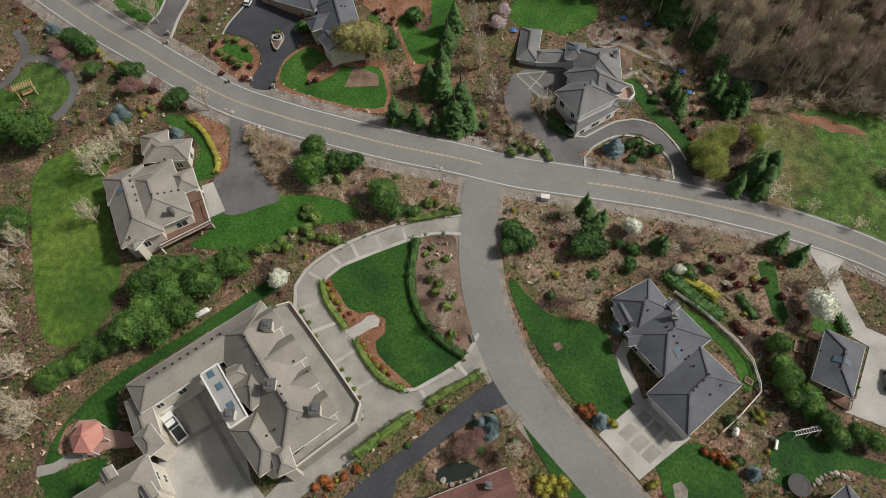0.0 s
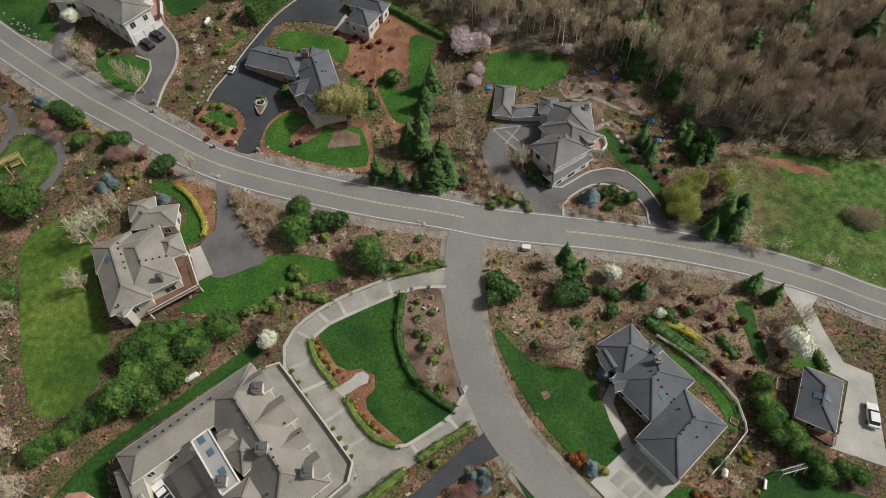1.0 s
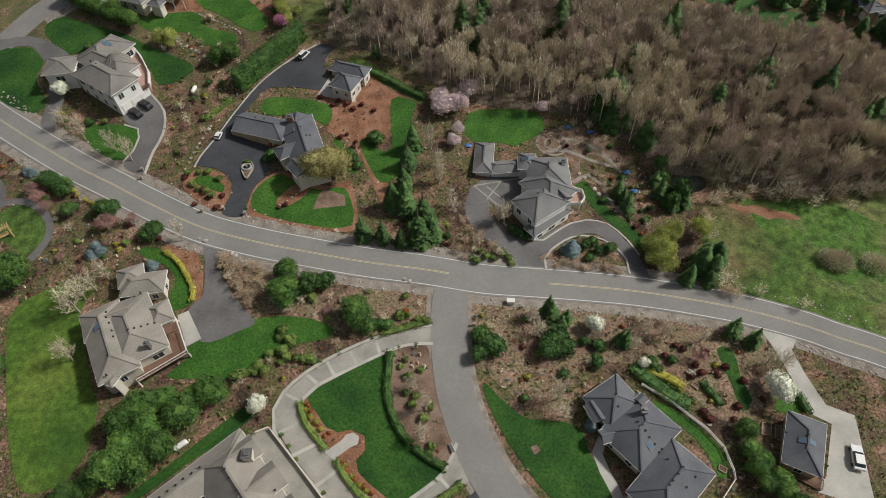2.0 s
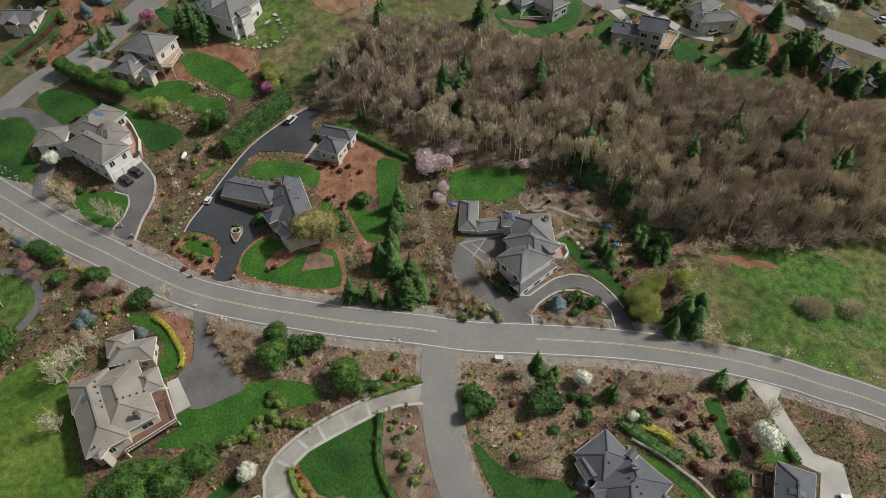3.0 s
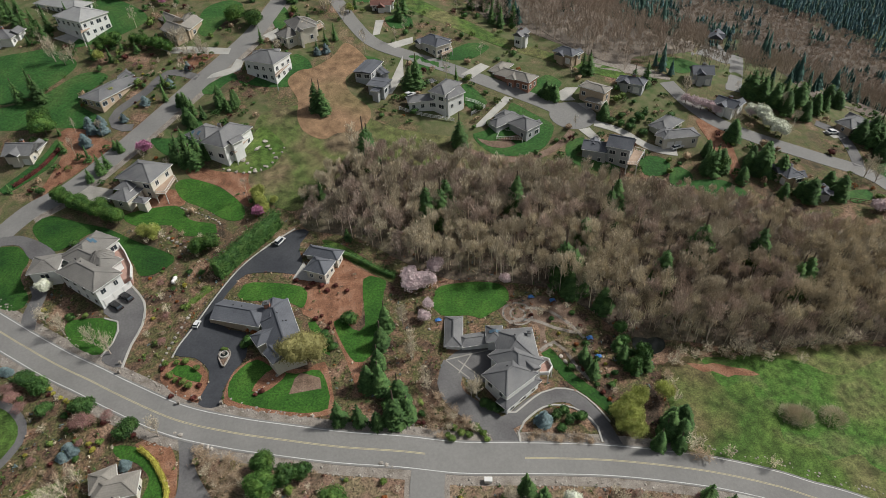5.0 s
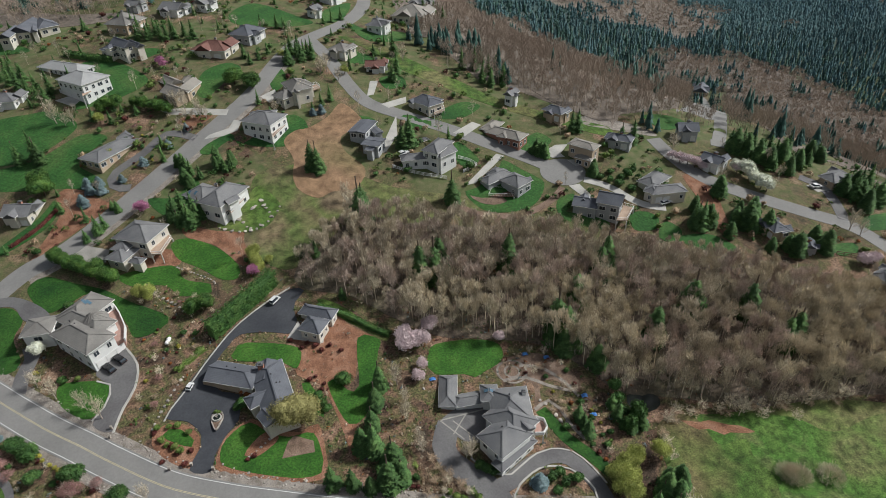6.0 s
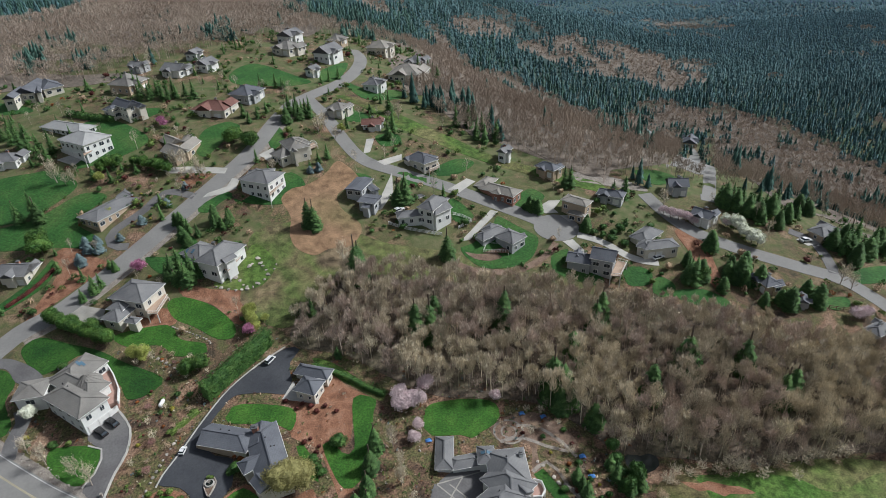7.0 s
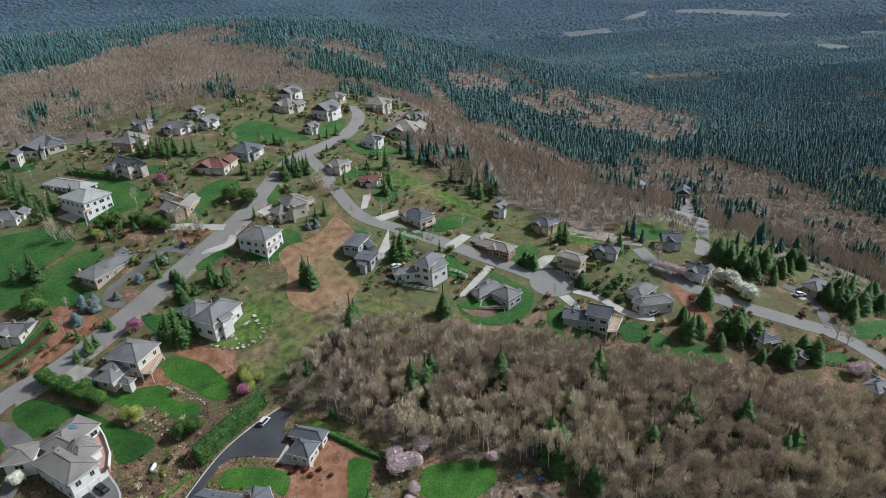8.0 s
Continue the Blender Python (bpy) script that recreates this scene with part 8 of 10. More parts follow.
plant("round_tree", [(54.7, 28.5), (57.3, 26.5), (58.9, 24.4), (57.5, 28.5), (60.0, 22.2), (63.3, 22.7), (65.6, 21.5), (55.8, 32.2)], 0.5, 0.64, "dark evergreen trees below the slate house")
plant("bush", [(57.5, 97.2), (57.3, 93.5), (58.9, 90.7), (56.8, 89.2), (57.7, 100.2), (60.3, 91.5)], 1.1, 1.5, tall=1.6)
plant("green_tree", [(51.9, 79.8), (52.1, 76.4), (50.1, 75.0), (54.7, 80.6), (61.3, 81.5), (50.1, 77.6)], 0.9, 1.2)
plant("dense_fir", [(60.9, 71.5), (58.6, 72.8), (62.6, 74.6), (60.3, 74.9)], 1.0, 1.2)
plant("olive_tree", [(-21.4, 99.0), (-18.0, 99.9)], 1.25, 1.4)
plant("bush", [(-8.5, 110.0)], 1.4, 1.5)
plant("round_tree", [(-46.9, 136.7), (-43.9, 137.7)], 0.75, 0.85)
plant("green_tree", [(-58.9, 143.9), (-61.9, 144.2), (-31.4, 152.2), (-29.9, 149.0), (-31.8, 154.7)], 0.7, 0.95)
plant("pink_tree", [(9.6, 119.2), (7.5, 121.2), (14.8, 123.9), (12.0, 119.1), (7.6, 118.4)], 0.9, 1.1, "blossoming cherries by the round lawn")
plant("pink_tree", [(32.5, 118.7), (11.1, 112.3), (9.7, 108.8)], 0.6, 0.75)
plant("red_ball", [(-8.8, 119.5), (-11.6, 121.5), (-13.7, 120.2), (-15.3, 112.4), (-16.7, 111.5), (-13.3, 110.0), (-13.9, 108.3), (-28.7, 92.8), (-30.1, 92.2), (-48.2, 94.1), (-45.4, 95.7), (-46.9, 98.0), (-42.4, 96.0), (-51.1, 101.6), (-43.3, 92.8), (-15.1, 121.8), (-17.2, 122.8), (-18.6, 121.6), (-21.4, 124.1)], 0.7, 1.1)
plant("ball", [(-49.2, 99.5), (-47.8, 98.1), (-46.0, 97.3), (-50.6, 102.8), (-44.6, 96.2), (-48.1, 102.8), (-46.2, 102.9), (-43.5, 100.7)], 0.9, 1.2, "clipped shrubs in the mulch bed")
plant("rust_ball", [(-28.1, 110.4), (-32.7, 110.3), (-31.3, 108.9)], 1.2, 1.5)
plant("bush", [(-14.0, 104.1), (-12.7, 102.9), (-14.6, 106.7), (-32.2, 106.5), (-33.1, 105.7), (-73.1, 155.9), (-63.5, 163.0), (-1.7, 85.2)], 0.7, 1.0)
plant("magenta_tree", [(-66.2, 176.9), (-31.7, 147.7)], 0.9, 1.1)
plant("fir", [(-73.7, 178.6), (-75.5, 180.0)], 0.45, 0.55)
plant("young_fir", [(-80.6, 167.6), (-77.9, 170.4), (-76.6, 172.4), (-56.8, 172.0), (-53.3, 173.4), (-50.8, 171.8), (-55.1, 175.2), (-52.3, 169.3), (-47.6, 172.1)], 0.9, 1.3, "conifers beside the hill road")
plant("blue_spruce", [(-84.9, 190.6), (-81.6, 191.2), (-85.2, 183.7)], 0.9, 1.1)
plant("round_tree", [(-99.6, 192.6)], 1.0, 1.1)
plant("bush", [(-93.8, 165.2), (-79.9, 143.8)], 0.9, 1.1)
hedge([(-7.4, 57.1), (-8.1, 50.9), (-7.9, 46.7), (-6.3, 42.3), (-4.6, 39.8)], 1.3, 1.0, "leaf", "clipped curved hedge between lawn and bed")
hedge([(-3.9, 39.0), (-1.5, 36.9), (1.1, 35.3)], 1.3, 1.0, "leaf", "clipped hedge at the corner of the lawn")
hedge([(-23.8, 48.4), (-22.9, 45.2), (-20.6, 41.8), (-19.1, 39.9)], 1.1, 0.8, "leaf_bright", "low clipped hedge along the drive")
hedge([(-17.3, 37.8), (-15.2, 34.3), (-12.2, 31.0), (-8.9, 29.6)], 1.1, 0.8, "leaf_bright", "low clipped hedge along the curved drive")
hedge([(-16.0, 19.2), (-11.9, 22.3), (-7.5, 25.3)], 1.5, 1.8, "leaf_bright", "row of columnar green shrubs along the drive")
hedge([(-5.0, 27.3), (-2.0, 29.2), (0.8, 30.6), (3.6, 32.4)], 1.4, 0.9, "leaf_bright", "loose green hedge beside the dark drive")
hedge([(-8.7, 61.2), (-5.0, 62.0), (0.5, 63.4)], 1.5, 0.7, "leaf_bright", "low green hedge beside the drive entrance")
hedge([(-52.4, 82.4), (-49.1, 79.1), (-46.8, 75.2), (-45.6, 72.6), (-45.7, 70.7)], 1.0, 0.8, "leaf_yellow", "yellow-green hedge edging the small lawn")
hedge([(-41.2, 127.7), (-35.8, 133.8), (-30.2, 139.7), (-26.4, 144.2)], 3.2, 5.0, "leaf", "tall dense evergreen hedge beside the drive", 0.22, 15.0)
hedge([(-14.0, 134.4), (-6.8, 130.6), (0.2, 125.4), (3.8, 123.3)], 1.6, 1.3, "leaf", "low hedge at the edge of the woods")
plant("round_tree", [(-87.4, 161.0), (-85.3, 159.8), (-83.0, 158.0), (-80.9, 156.9), (-78.4, 155.4), (-76.3, 154.0), (-74.0, 152.8), (-71.8, 151.2), (-69.8, 150.2), (-81.8, 159.2), (-75.2, 155.6)], 0.6, 0.78, "evergreens screening the house behind the lawn")
hedge([(-48.6, 118.5), (-45.5, 121.7), (-43.0, 124.2)], 1.4, 1.0, "leaf_bright", "low hedge along the drive")
hedge([(-102.6, 169.5), (-96.7, 175.4), (-92.7, 182.4)], 1.0, 0.9, "leaf_red", "dark red hedge along the lawn")
hedge([(-111.8, 274.8), (-102.3, 269.3), (-91.0, 264.5)], 2.4, 2.2, "leaf", "tall clipped hedge behind the lawn", 0.4, 4.0)
hedge([(38.4, 51.3), (41.0, 48.3), (44.0, 45.0), (46.7, 43.2)], 2.6, 1.4, "leaf", "thick green shrubbery along the wall", 0.2, 13)
hedge([(40.9, 50.5), (44.3, 48.9), (46.7, 46.7)], 1.8, 1.2, "leaf_yellow", "yellow-green shrubbery on the slope", 0.18, 14)
hedge([(50.7, 47.4), (52.1, 44.6), (52.7, 43.0)], 1.3, 1.0, "leaf", "row of green shrubs on the slope")
hedge([(67.9, 43.8), (68.3, 40.6)], 1.4, 1.2, "leaf", "low green hedge beside the pale drive")

# loose planting of the gardens: uneven mixtures in each zone
MIX = [("ball", 0.5, 1.2), ("bush", 0.35, 0.75), ("red_ball", 0.5, 1.0), ("tan_bush", 0.4, 0.8), ("rust_ball", 0.5, 0.9), ("bare_bush", 0.6, 1.1), ("yellow_ball", 0.5, 0.9), ("plum", 0.35, 0.6)]
HOUSES = [mansion, house_a, house_b, house_n, house_c, house_d, house_e, garage_e, house_h, house_g, house_r, house_s]


def mixed(loop, spacing, weights, seed):
    w = np.array(weights, float)
    pts = zone(loop, spacing, seed)
    pick = np.random.default_rng(seed + 50).choice(len(MIX), len(pts), p=w / w.sum())
    for i, (key, lo, hi) in enumerate(MIX):
        plant(key, [tuple(p) for p in pts[pick == i]], lo, hi)


mixed([(9.1, 69.3), (23.4, 68.0), (43.2, 65.7), (55.9, 62.3), (65.7, 57.6), (65.8, 50.5), (58.4, 39.4), (51.5, 40.3), (47.7, 45.7), (38.6, 52.2), (28.0, 51.9), (25.1, 45.1), (18.9, 43.9), (12.3, 49.2), (8.4, 54.7)], 4.1, [1.5, 1.5, 1, 3, 0.7, 4, 0.7, 0.7], 1)
mixed([(-99.7, 111.8), (-92.9, 114.8), (-82.4, 108.1), (-72.1, 100.3), (-59.7, 91.4), (-48.4, 85.2), (-53.8, 83.8), (-58.4, 84.4), (-66.8, 76.4), (-74.1, 79.0), (-77.7, 84.5), (-77.2, 91.5), (-83.8, 99.0), (-92.8, 105.3)], 3.0, [2, 2.5, 1.5, 2.5, 0.7, 3, 1, 0.6], 2)
mixed([(-45.7, 82.5), (-32.0, 79.4), (-18.4, 75.2), (-0.7, 71.4), (-0.8, 63.9), (-7.1, 61.8), (-12.3, 59.9), (-17.7, 62.1), (-28.6, 66.7), (-33.8, 66.0), (-36.6, 71.5)], 3.4, [1.5, 1, 0.7, 4, 0.5, 4, 0.5, 0.2], 3)
mixed([(-37.5, 53.7), (-29.7, 57.2), (-21.7, 59.6), (-11.3, 61.1), (-17.4, 58.0), (-25.3, 53.3), (-28.8, 48.3), (-33.8, 48.3), (-38.2, 51.5)], 2.8, [2, 1, 0.7, 3, 0.5, 3, 0.5, 0.5], 4)
mixed([(4.0, 86.5), (12.1, 84.9), (19.9, 79.1), (19.4, 73.7), (8.3, 76.4), (1.6, 78.8)], 2.4, [0.6, 1, 1.5, 5, 0.5, 4, 0.3, 0.2], 5)
mixed([(26.6, 77.4), (33.4, 75.7), (42.5, 74.8), (41.5, 72.1), (27.4, 73.4)], 2.2, [0.6, 1, 1.5, 5, 0.5, 3, 0.3, 0.2], 6)
mixed([(36.0, 95.8), (42.6, 102.1), (49.6, 101.5), (52.1, 91.2), (53.0, 81.7), (46.5, 82.2), (42.4, 86.4), (38.6, 92.3)], 2.4, [2, 3, 1, 2, 1, 2, 1, 0.3], 7)
mixed([(30.7, 113.5), (42.8, 114.5), (49.7, 106.8), (50.4, 94.7), (45.4, 101.9), (36.3, 106.0)], 3.0, [1, 1, 1.5, 4, 1, 4, 0.3, 0.3], 8)
mixed([(-87.3, 124.4), (-77.3, 122.1), (-67.7, 120.8), (-76.5, 112.6), (-79.6, 114.7)], 2.6, [1, 1.5, 2, 3, 0.5, 3, 0.5, 0.2], 9)
mixed([(-61.0, 129.9), (-51.7, 134.5), (-41.2, 127.7), (-46.0, 119.1), (-51.5, 109.4), (-55.2, 100.2), (-58.5, 105.3), (-56.4, 116.7)], 3.0, [1, 1.5, 1.5, 3, 0.5, 4, 0.5, 0.2], 10)
mixed([(-65.9, 145.0), (-55.8, 146.7), (-42.2, 143.2), (-41.6, 133.4), (-51.7, 134.5), (-62.6, 141.6)], 3.0, [1, 2.5, 0.7, 2, 0.7, 3, 0.5, 0.2], 11)
mixed([(39.9, 23.7), (48.7, 29.3), (51.5, 25.6), (47.7, 15.1), (43.8, 13.5), (43.2, 18.4)], 3.0, [2, 2, 1, 2, 0.7, 2, 1, 0.2], 12)
mixed([(-10.9, 20.7), (-4.7, 23.3), (5.3, 26.1), (9.8, 25.2), (12.2, 20.0), (7.6, 17.4), (-1.2, 15.7), (-8.1, 14.1)], 2.8, [1, 1.5, 1, 2, 0.5, 3, 0.3, 0.3], 13)
mixed([(-15.4, 22.4), (-8.4, 25.1), (1.7, 29.7), (5.5, 30.7), (-1.1, 26.0), (-10.0, 19.9), (-18.4, 14.9), (-21.7, 13.3)], 2.6, [2, 1, 0.7, 1.5, 2.5, 1.5, 1, 0.1], 14)
mixed([(-73.9, 218.2), (-57.2, 224.8), (-54.3, 217.9), (-60.1, 204.2), (-71.0, 193.0), (-78.7, 204.8)], 3.2, [2, 2, 1.5, 2, 0.5, 1.5, 1, 0.3], 15)
mixed([(-62.6, 186.3), (-56.1, 190.3), (-51.9, 175.9), (-59.5, 170.2), (-64.8, 175.2)], 3.5, [1, 3, 0.3, 2, 0.3, 2, 0.3, 0.2], 16)



def joined(name, templates, points, sizes, mat, label, category="woods", soft=False):
    """Sets many copies of small template meshes into one mesh."""
    V, F, base = [], [], 0
    r = np.random.default_rng(len(points))
    which = r.integers(len(templates), size=len(points))
    for i, (tv, tf) in enumerate(templates):
        p = points[which == i]
        if not len(p):
            continue
        s = sizes[which == i]
        a = r.uniform(0, 6.28, len(p))
        c, sn = np.cos(a)[:, None], np.sin(a)[:, None]
        x = (tv[None, :, 0] * c - tv[None, :, 1] * sn) * s[:, None] + p[:, 0:1]
        y = (tv[None, :, 0] * sn + tv[None, :, 1] * c) * s[:, None] + p[:, 1:2]
        z = tv[None, :, 2] * (s * r.uniform(0.85, 1.15, len(p)))[:, None] + land(p[:, 0], p[:, 1])[:, None]
        V.append(np.stack([x, y, z], -1).reshape(-1, 3))
        F.append((tf[None] + (np.arange(len(p)) * len(tv))[:, None, None] + base).reshape(-1, 3))
        base += len(p) * len(tv)
    V, F = np.vstack(V), np.vstack(F)
    me = bpy.data.meshes.new(name)
    me.vertices.add(len(V))
    me.vertices.foreach_set("co", V.ravel())
    me.loops.add(len(F) * 3)
    me.loops.foreach_set("vertex_index", F.ravel().astype(np.int32))
    me.polygons.add(len(F))
    me.polygons.foreach_set("loop_start", (np.arange(len(F)) * 3).astype(np.int32))
    if soft:
        me.polygons.foreach_set("use_smooth", np.ones(len(F), bool))
    me.update(calc_edges=True)
    me.materials.append(M[mat])
    return tagged(new(name, me), label, category, "", "stuff")


def tris(shape):
    f = []
    for face in shape.f:
        f += [(face[0], face[i], face[i + 1]) for i in range(1, len(face) - 1)]
    return np.array(shape.v, float), np.array(f)


def thin_tree(h, r, n_limb, n_twig, thick=0.12, width=0.07):
    """A slim leafless woodland tree: steep limbs and an upswept crown of fine twigs."""
    s = Shape()
    lean = rng.normal(size=2) * 0.03 * h
    top = np.array((lean[0], lean[1], h * 0.9))
    s.tube((0, 0, -0.6), tuple(top), thick, 0.03, 3, False)
    ends = [(top * 0.5, top)]
    for i in range(n_limb):
        a = 2.4 * i + rng.random()
        f = rng.uniform(0.28, 0.62)
        o = top * (f / 0.9)
        L = r * rng.uniform(0.55, 1.0)
        e = o + np.array((math.cos(a) * L, math.sin(a) * L, h * rng.uniform(0.2, 0.34)))
        s.tube(tuple(o), tuple(e), 0.05, 0.02, 3, False)
        ends.append((o, e))
    cen = np.array([(lean[0], lean[1], h * 0.74)] + [tuple(q[1] * np.array((0.75, 0.75, 0.92))) for q in ends[1:]])
    wide = np.array([0.62] + [rng.uniform(0.34, 0.5) for _ in cen[1:]]) * r
    k = rng.choice(len(cen), n_twig, p=wide ** 2 / np.sum(wide ** 2))
    d = unit(rng.normal(size=(n_twig, 3)) + np.array((0, 0, 0.3)))
    p = cen[k] + d * wide[k][:, None] * rng.uniform(0.2, 0.95, (n_twig, 1)) * np.array((1, 1, 1.7))
    go = d * np.array((0.6, 0.6, 0.4)) + rng.normal(size=(n_twig, 3)) * 0.16 + np.array((0, 0, 1.0))
    q = p + unit(go) * rng.uniform(0.5, 1.2, (n_twig, 1)) * (0.07 * h + 0.2)
    v, f = slivers(p, q, width)
    s.add(v.tolist(), f.tolist())
    return tris(s)


def far_fir(h, r, sides=5, tiers=4):
    """A slender fir far off: ragged skirts one over the other."""
    s = Shape()
    for i in range(tiers):
        g = i / tiers
        z0, z1 = h * (0.06 + 0.78 * g), h * min(1.0, 0.5 + 0.62 * g)
        rr = r * (1 - 0.82 * g)
        turn = rng.random() * 6.283
        v = [(rr * k * math.cos(turn + 6.283 * j / (2 * sides)), rr * k * math.sin(turn + 6.283 * j / (2 * sides)), z0 + (0.05 if j % 2 else -0.03) * h) for j in range(2 * sides) for k in ((rng.uniform(0.5, 0.7) if j % 2 else rng.uniform(0.85, 1.2)),)] + [(0, 0, z1)]
        s.add(v, [(j, (j + 1) % (2 * sides), 2 * sides) for j in range(2 * sides)])
    return tris(s)


def far_bare(h, r, n=34, w=0.22):
    """A leafless tree far off: a stem and a rounded crown of upswept twigs."""
    s = Shape()
    s.tube((0, 0, -0.3), (0, 0, h * 0.7), 0.12, 0.05, 3, False)
    d = unit(rng.normal(size=(n, 3)) + np.array((0, 0, 0.5)))
    p = np.array((0, 0, h * 0.66)) + d * rng.uniform(0.3, 0.9, (n, 1)) * np.array((r * 0.9, r * 0.9, h * 0.26))
    q = p + unit(d * np.array((0.9, 0.9, 0.4)) + rng.normal(size=(n, 3)) * 0.25 + np.array((0, 0, 0.7))) * rng.uniform(0.1, 0.2, (n, 1)) * h
    v, f = slivers(p, q, w)
    s.add(v.tolist(), f.tolist())
    return tris(s)


# low growth, dry tufts and loose stones over the open soil of the near gardens
tuft = [tris(leafy(7, 0.3, 0.22, 0.16, 0, 2, 0.5)), tris(leafy(6, 0.36, 0.18, 0.15, 0, 2, 0.5)), tris(leafy(8, 0.26, 0.26, 0.15, 0, 2, 0.5))]
chip = [tris(leafy(1, 0.05, 0.03, 0.2, 0, 0, 0.5)), tris(leafy(2, 0.25, 0.03, 0.17, 0, 1, 0.5))]
NEAR = [(-125, -20), (-60, -35), (60, -35), (150, 0), (150, 75), (70, 110), (40, 150), (-30, 160), (-120, 130), (-150, 60)]
pn = zone(NEAR, 1.3, 71, 0.5)
rn = np.random.default_rng(72)
clump = np.array([noise.noise(Vector((x * 0.11, y * 0.11, 4.0))) for x, y in pn])
pn = pn[clump + rn.uniform(-0.35, 0.35, len(pn)) > 0.02]
bare_yard = np.zeros(len(pn), bool)
for mat, lp in AREAS:
    if mat == "mulch":
        bare_yard |= inside(pn[:, 0], pn[:, 1], lp)
pn = pn[~bare_yard | (rn.random(len(pn)) < 0.25)]
kind_n = rn.choice(7, len(pn), p=[0.26, 0.13, 0.26, 0.08, 0.07, 0.12, 0.08])
for i, (mat, lab) in enumerate((("leaf", "low dark green growth over the bark beds"), ("leaf_bright", "low light green growth over the bark beds"), ("leaf_tan", "dry tan tufts over the bark beds"), ("leaf_rust", "rusty low growth over the bark beds"), ("leaf_red", "dark red low growth over the bark beds"), ("twigs_pale", "pale dead stems over the bark beds"), ("blue_spruce", "grey-blue low growth over the bark beds"))):
    q = pn[kind_n == i]
    joined("ground_cover", tuft, q, rn.uniform(0.6, 1.7, len(q)), mat, lab, "ground cover")
ps = zone(NEAR, 1.9, 75, 0.5)
ps = ps[rn.random(len(ps)) < 0.55]
joined("loose_stones", chip, ps, rn.uniform(0.5, 1.5, len(ps)), "rock", "small loose stones and bark chips over the beds", "stones")

WOOD = [(-20.6, 146.6), (-16.2, 155.6), (-9.6, 161.8), (-3.0, 166.4), (4.6, 168.4), (14.4, 166.0), (32.9, 160.3), (45.5, 159.5), (62.0, 153.0), (78.8, 148.6), (95.3, 143.8), (111.4, 139.1), (124.9, 130.3), (137.7, 121.9), (151.4, 115.7), (176.0, 106.1), (148.2, 77.6), (124.5, 88.3), (107.3, 89.7), (96.3, 89.1), (73.0, 96.1), (59.5, 99.6), (53.3, 107.2), (43.8, 116.0), (29.2, 119.7), (17.4, 121.6), (6.2, 128.5), (-5.4, 137.4), (-17.6, 141.3)]
tpl = [thin_tree(h, r, n, 600, 0.15, 0.13) for h, r, n in ((10.5, 2.5, 5), (12.0, 2.2, 5), (9.0, 2.7, 5), (12.5, 2.6, 6), (7.0, 2.2, 4), (11.0, 1.9, 5))]
pw = zone(WOOD, 2.85, 21, 0.5, False)
pw = pw[~inside(pw[:, 0], pw[:, 1], np.array([(59.0, 99.0), (64.5, 100.2), (69.0, 98.4), (68.0, 93.9), (63.9, 92.6), (59.4, 93.9)]))]
tone = np.array([noise.noise(Vector((x * 0.03, y * 0.03, 8.0))) for x, y in pw]) + np.random.default_rng(3).normal(size=len(pw)) * 0.22 + np.clip((pw[:, 0] - 55) / 220, -0.12, 0.3)
rim = np.array([(-20.6, 146.6), (-9.6, 161.8), (4.6, 168.4), (45.5, 159.5), (95.3, 143.8), (124.9, 130.3), (176.0, 106.1)])
edge = np.full(len(pw), 99.0)  # way from the upper rim, where trees shrink to fit the camera's view
for u, v in zip(rim[:-1], rim[1:]):
    f = np.clip(((pw - u) @ (v - u)) / ((v - u) @ (v - u)), 0, 1)
    edge = np.minimum(edge, np.hypot(*(pw - u - f[:, None] * (v - u)).T))
smaller = np.clip(0.62 + edge / 18 - np.clip((pw[:, 0] - 40) / 400, 0, 0.2), 0.5, 1.0)
for pick, name, mat, label in ((tone < -0.12, "bare_woods", "twigs", "dense leafless brown-grey woods in the hollow"), ((tone >= -0.12) & (tone < 0.16), "warm_bare_woods", "twigs_warm", "leafless reddish-brown trees among the woods"), (tone >= 0.16, "pale_bare_woods", "twigs_pale", "leafless pale tan trees among the woods")):
    joined(name, tpl, pw[pick], np.random.default_rng(4).uniform(0.6, 1.12, pick.sum()) * smaller[pick], mat, label, "woods")
low = zone(WOOD, 4.2, 23, 0.5, False)
joined("undergrowth", [thin_tree(4.2, 1.8, 4, 120, 0.06, 0.1), thin_tree(3.4, 1.9, 4, 120, 0.06, 0.1)], low, np.random.default_rng(6).uniform(0.5, 1.2, len(low)), "twigs_warm", "low leafless brush between the woodland trees", "woods")
patch("forest_floor", WOOD, "forest_floor", 0.05, cell=5, label="brown leaf-strewn floor under the bare woods", category="woodland floor")
plant("fir", [(-0.0, 164.8), (14.9, 140.5), (19.1, 141.2), (41.1, 142.2), (48.8, 119.5), (67.3, 137.0), (69.7, 138.8), (73.9, 113.4), (107.6, 106.1), (110.3, 106.6), (103.2, 117.3), (1.0, 167.0), (21.0, 143.5), (57.0, 128.0), (88.0, 121.0), (50.6, 117.6)], 1.45, 1.85, "conifers scattered through the bare woods")
plant("fir", [(17.2, 197.7), (19.8, 198.7), (29.7, 171.0), (-14.1, 189.5), (-12.2, 188.5)], 1.15, 1.4, "tall conifers beside the close")
plant("dome_bush", [(88.0, 73.2), (89.9, 72.2), (97.2, 71.2)], 1.2, 1.4, "grey-tan thicket in the meadow")
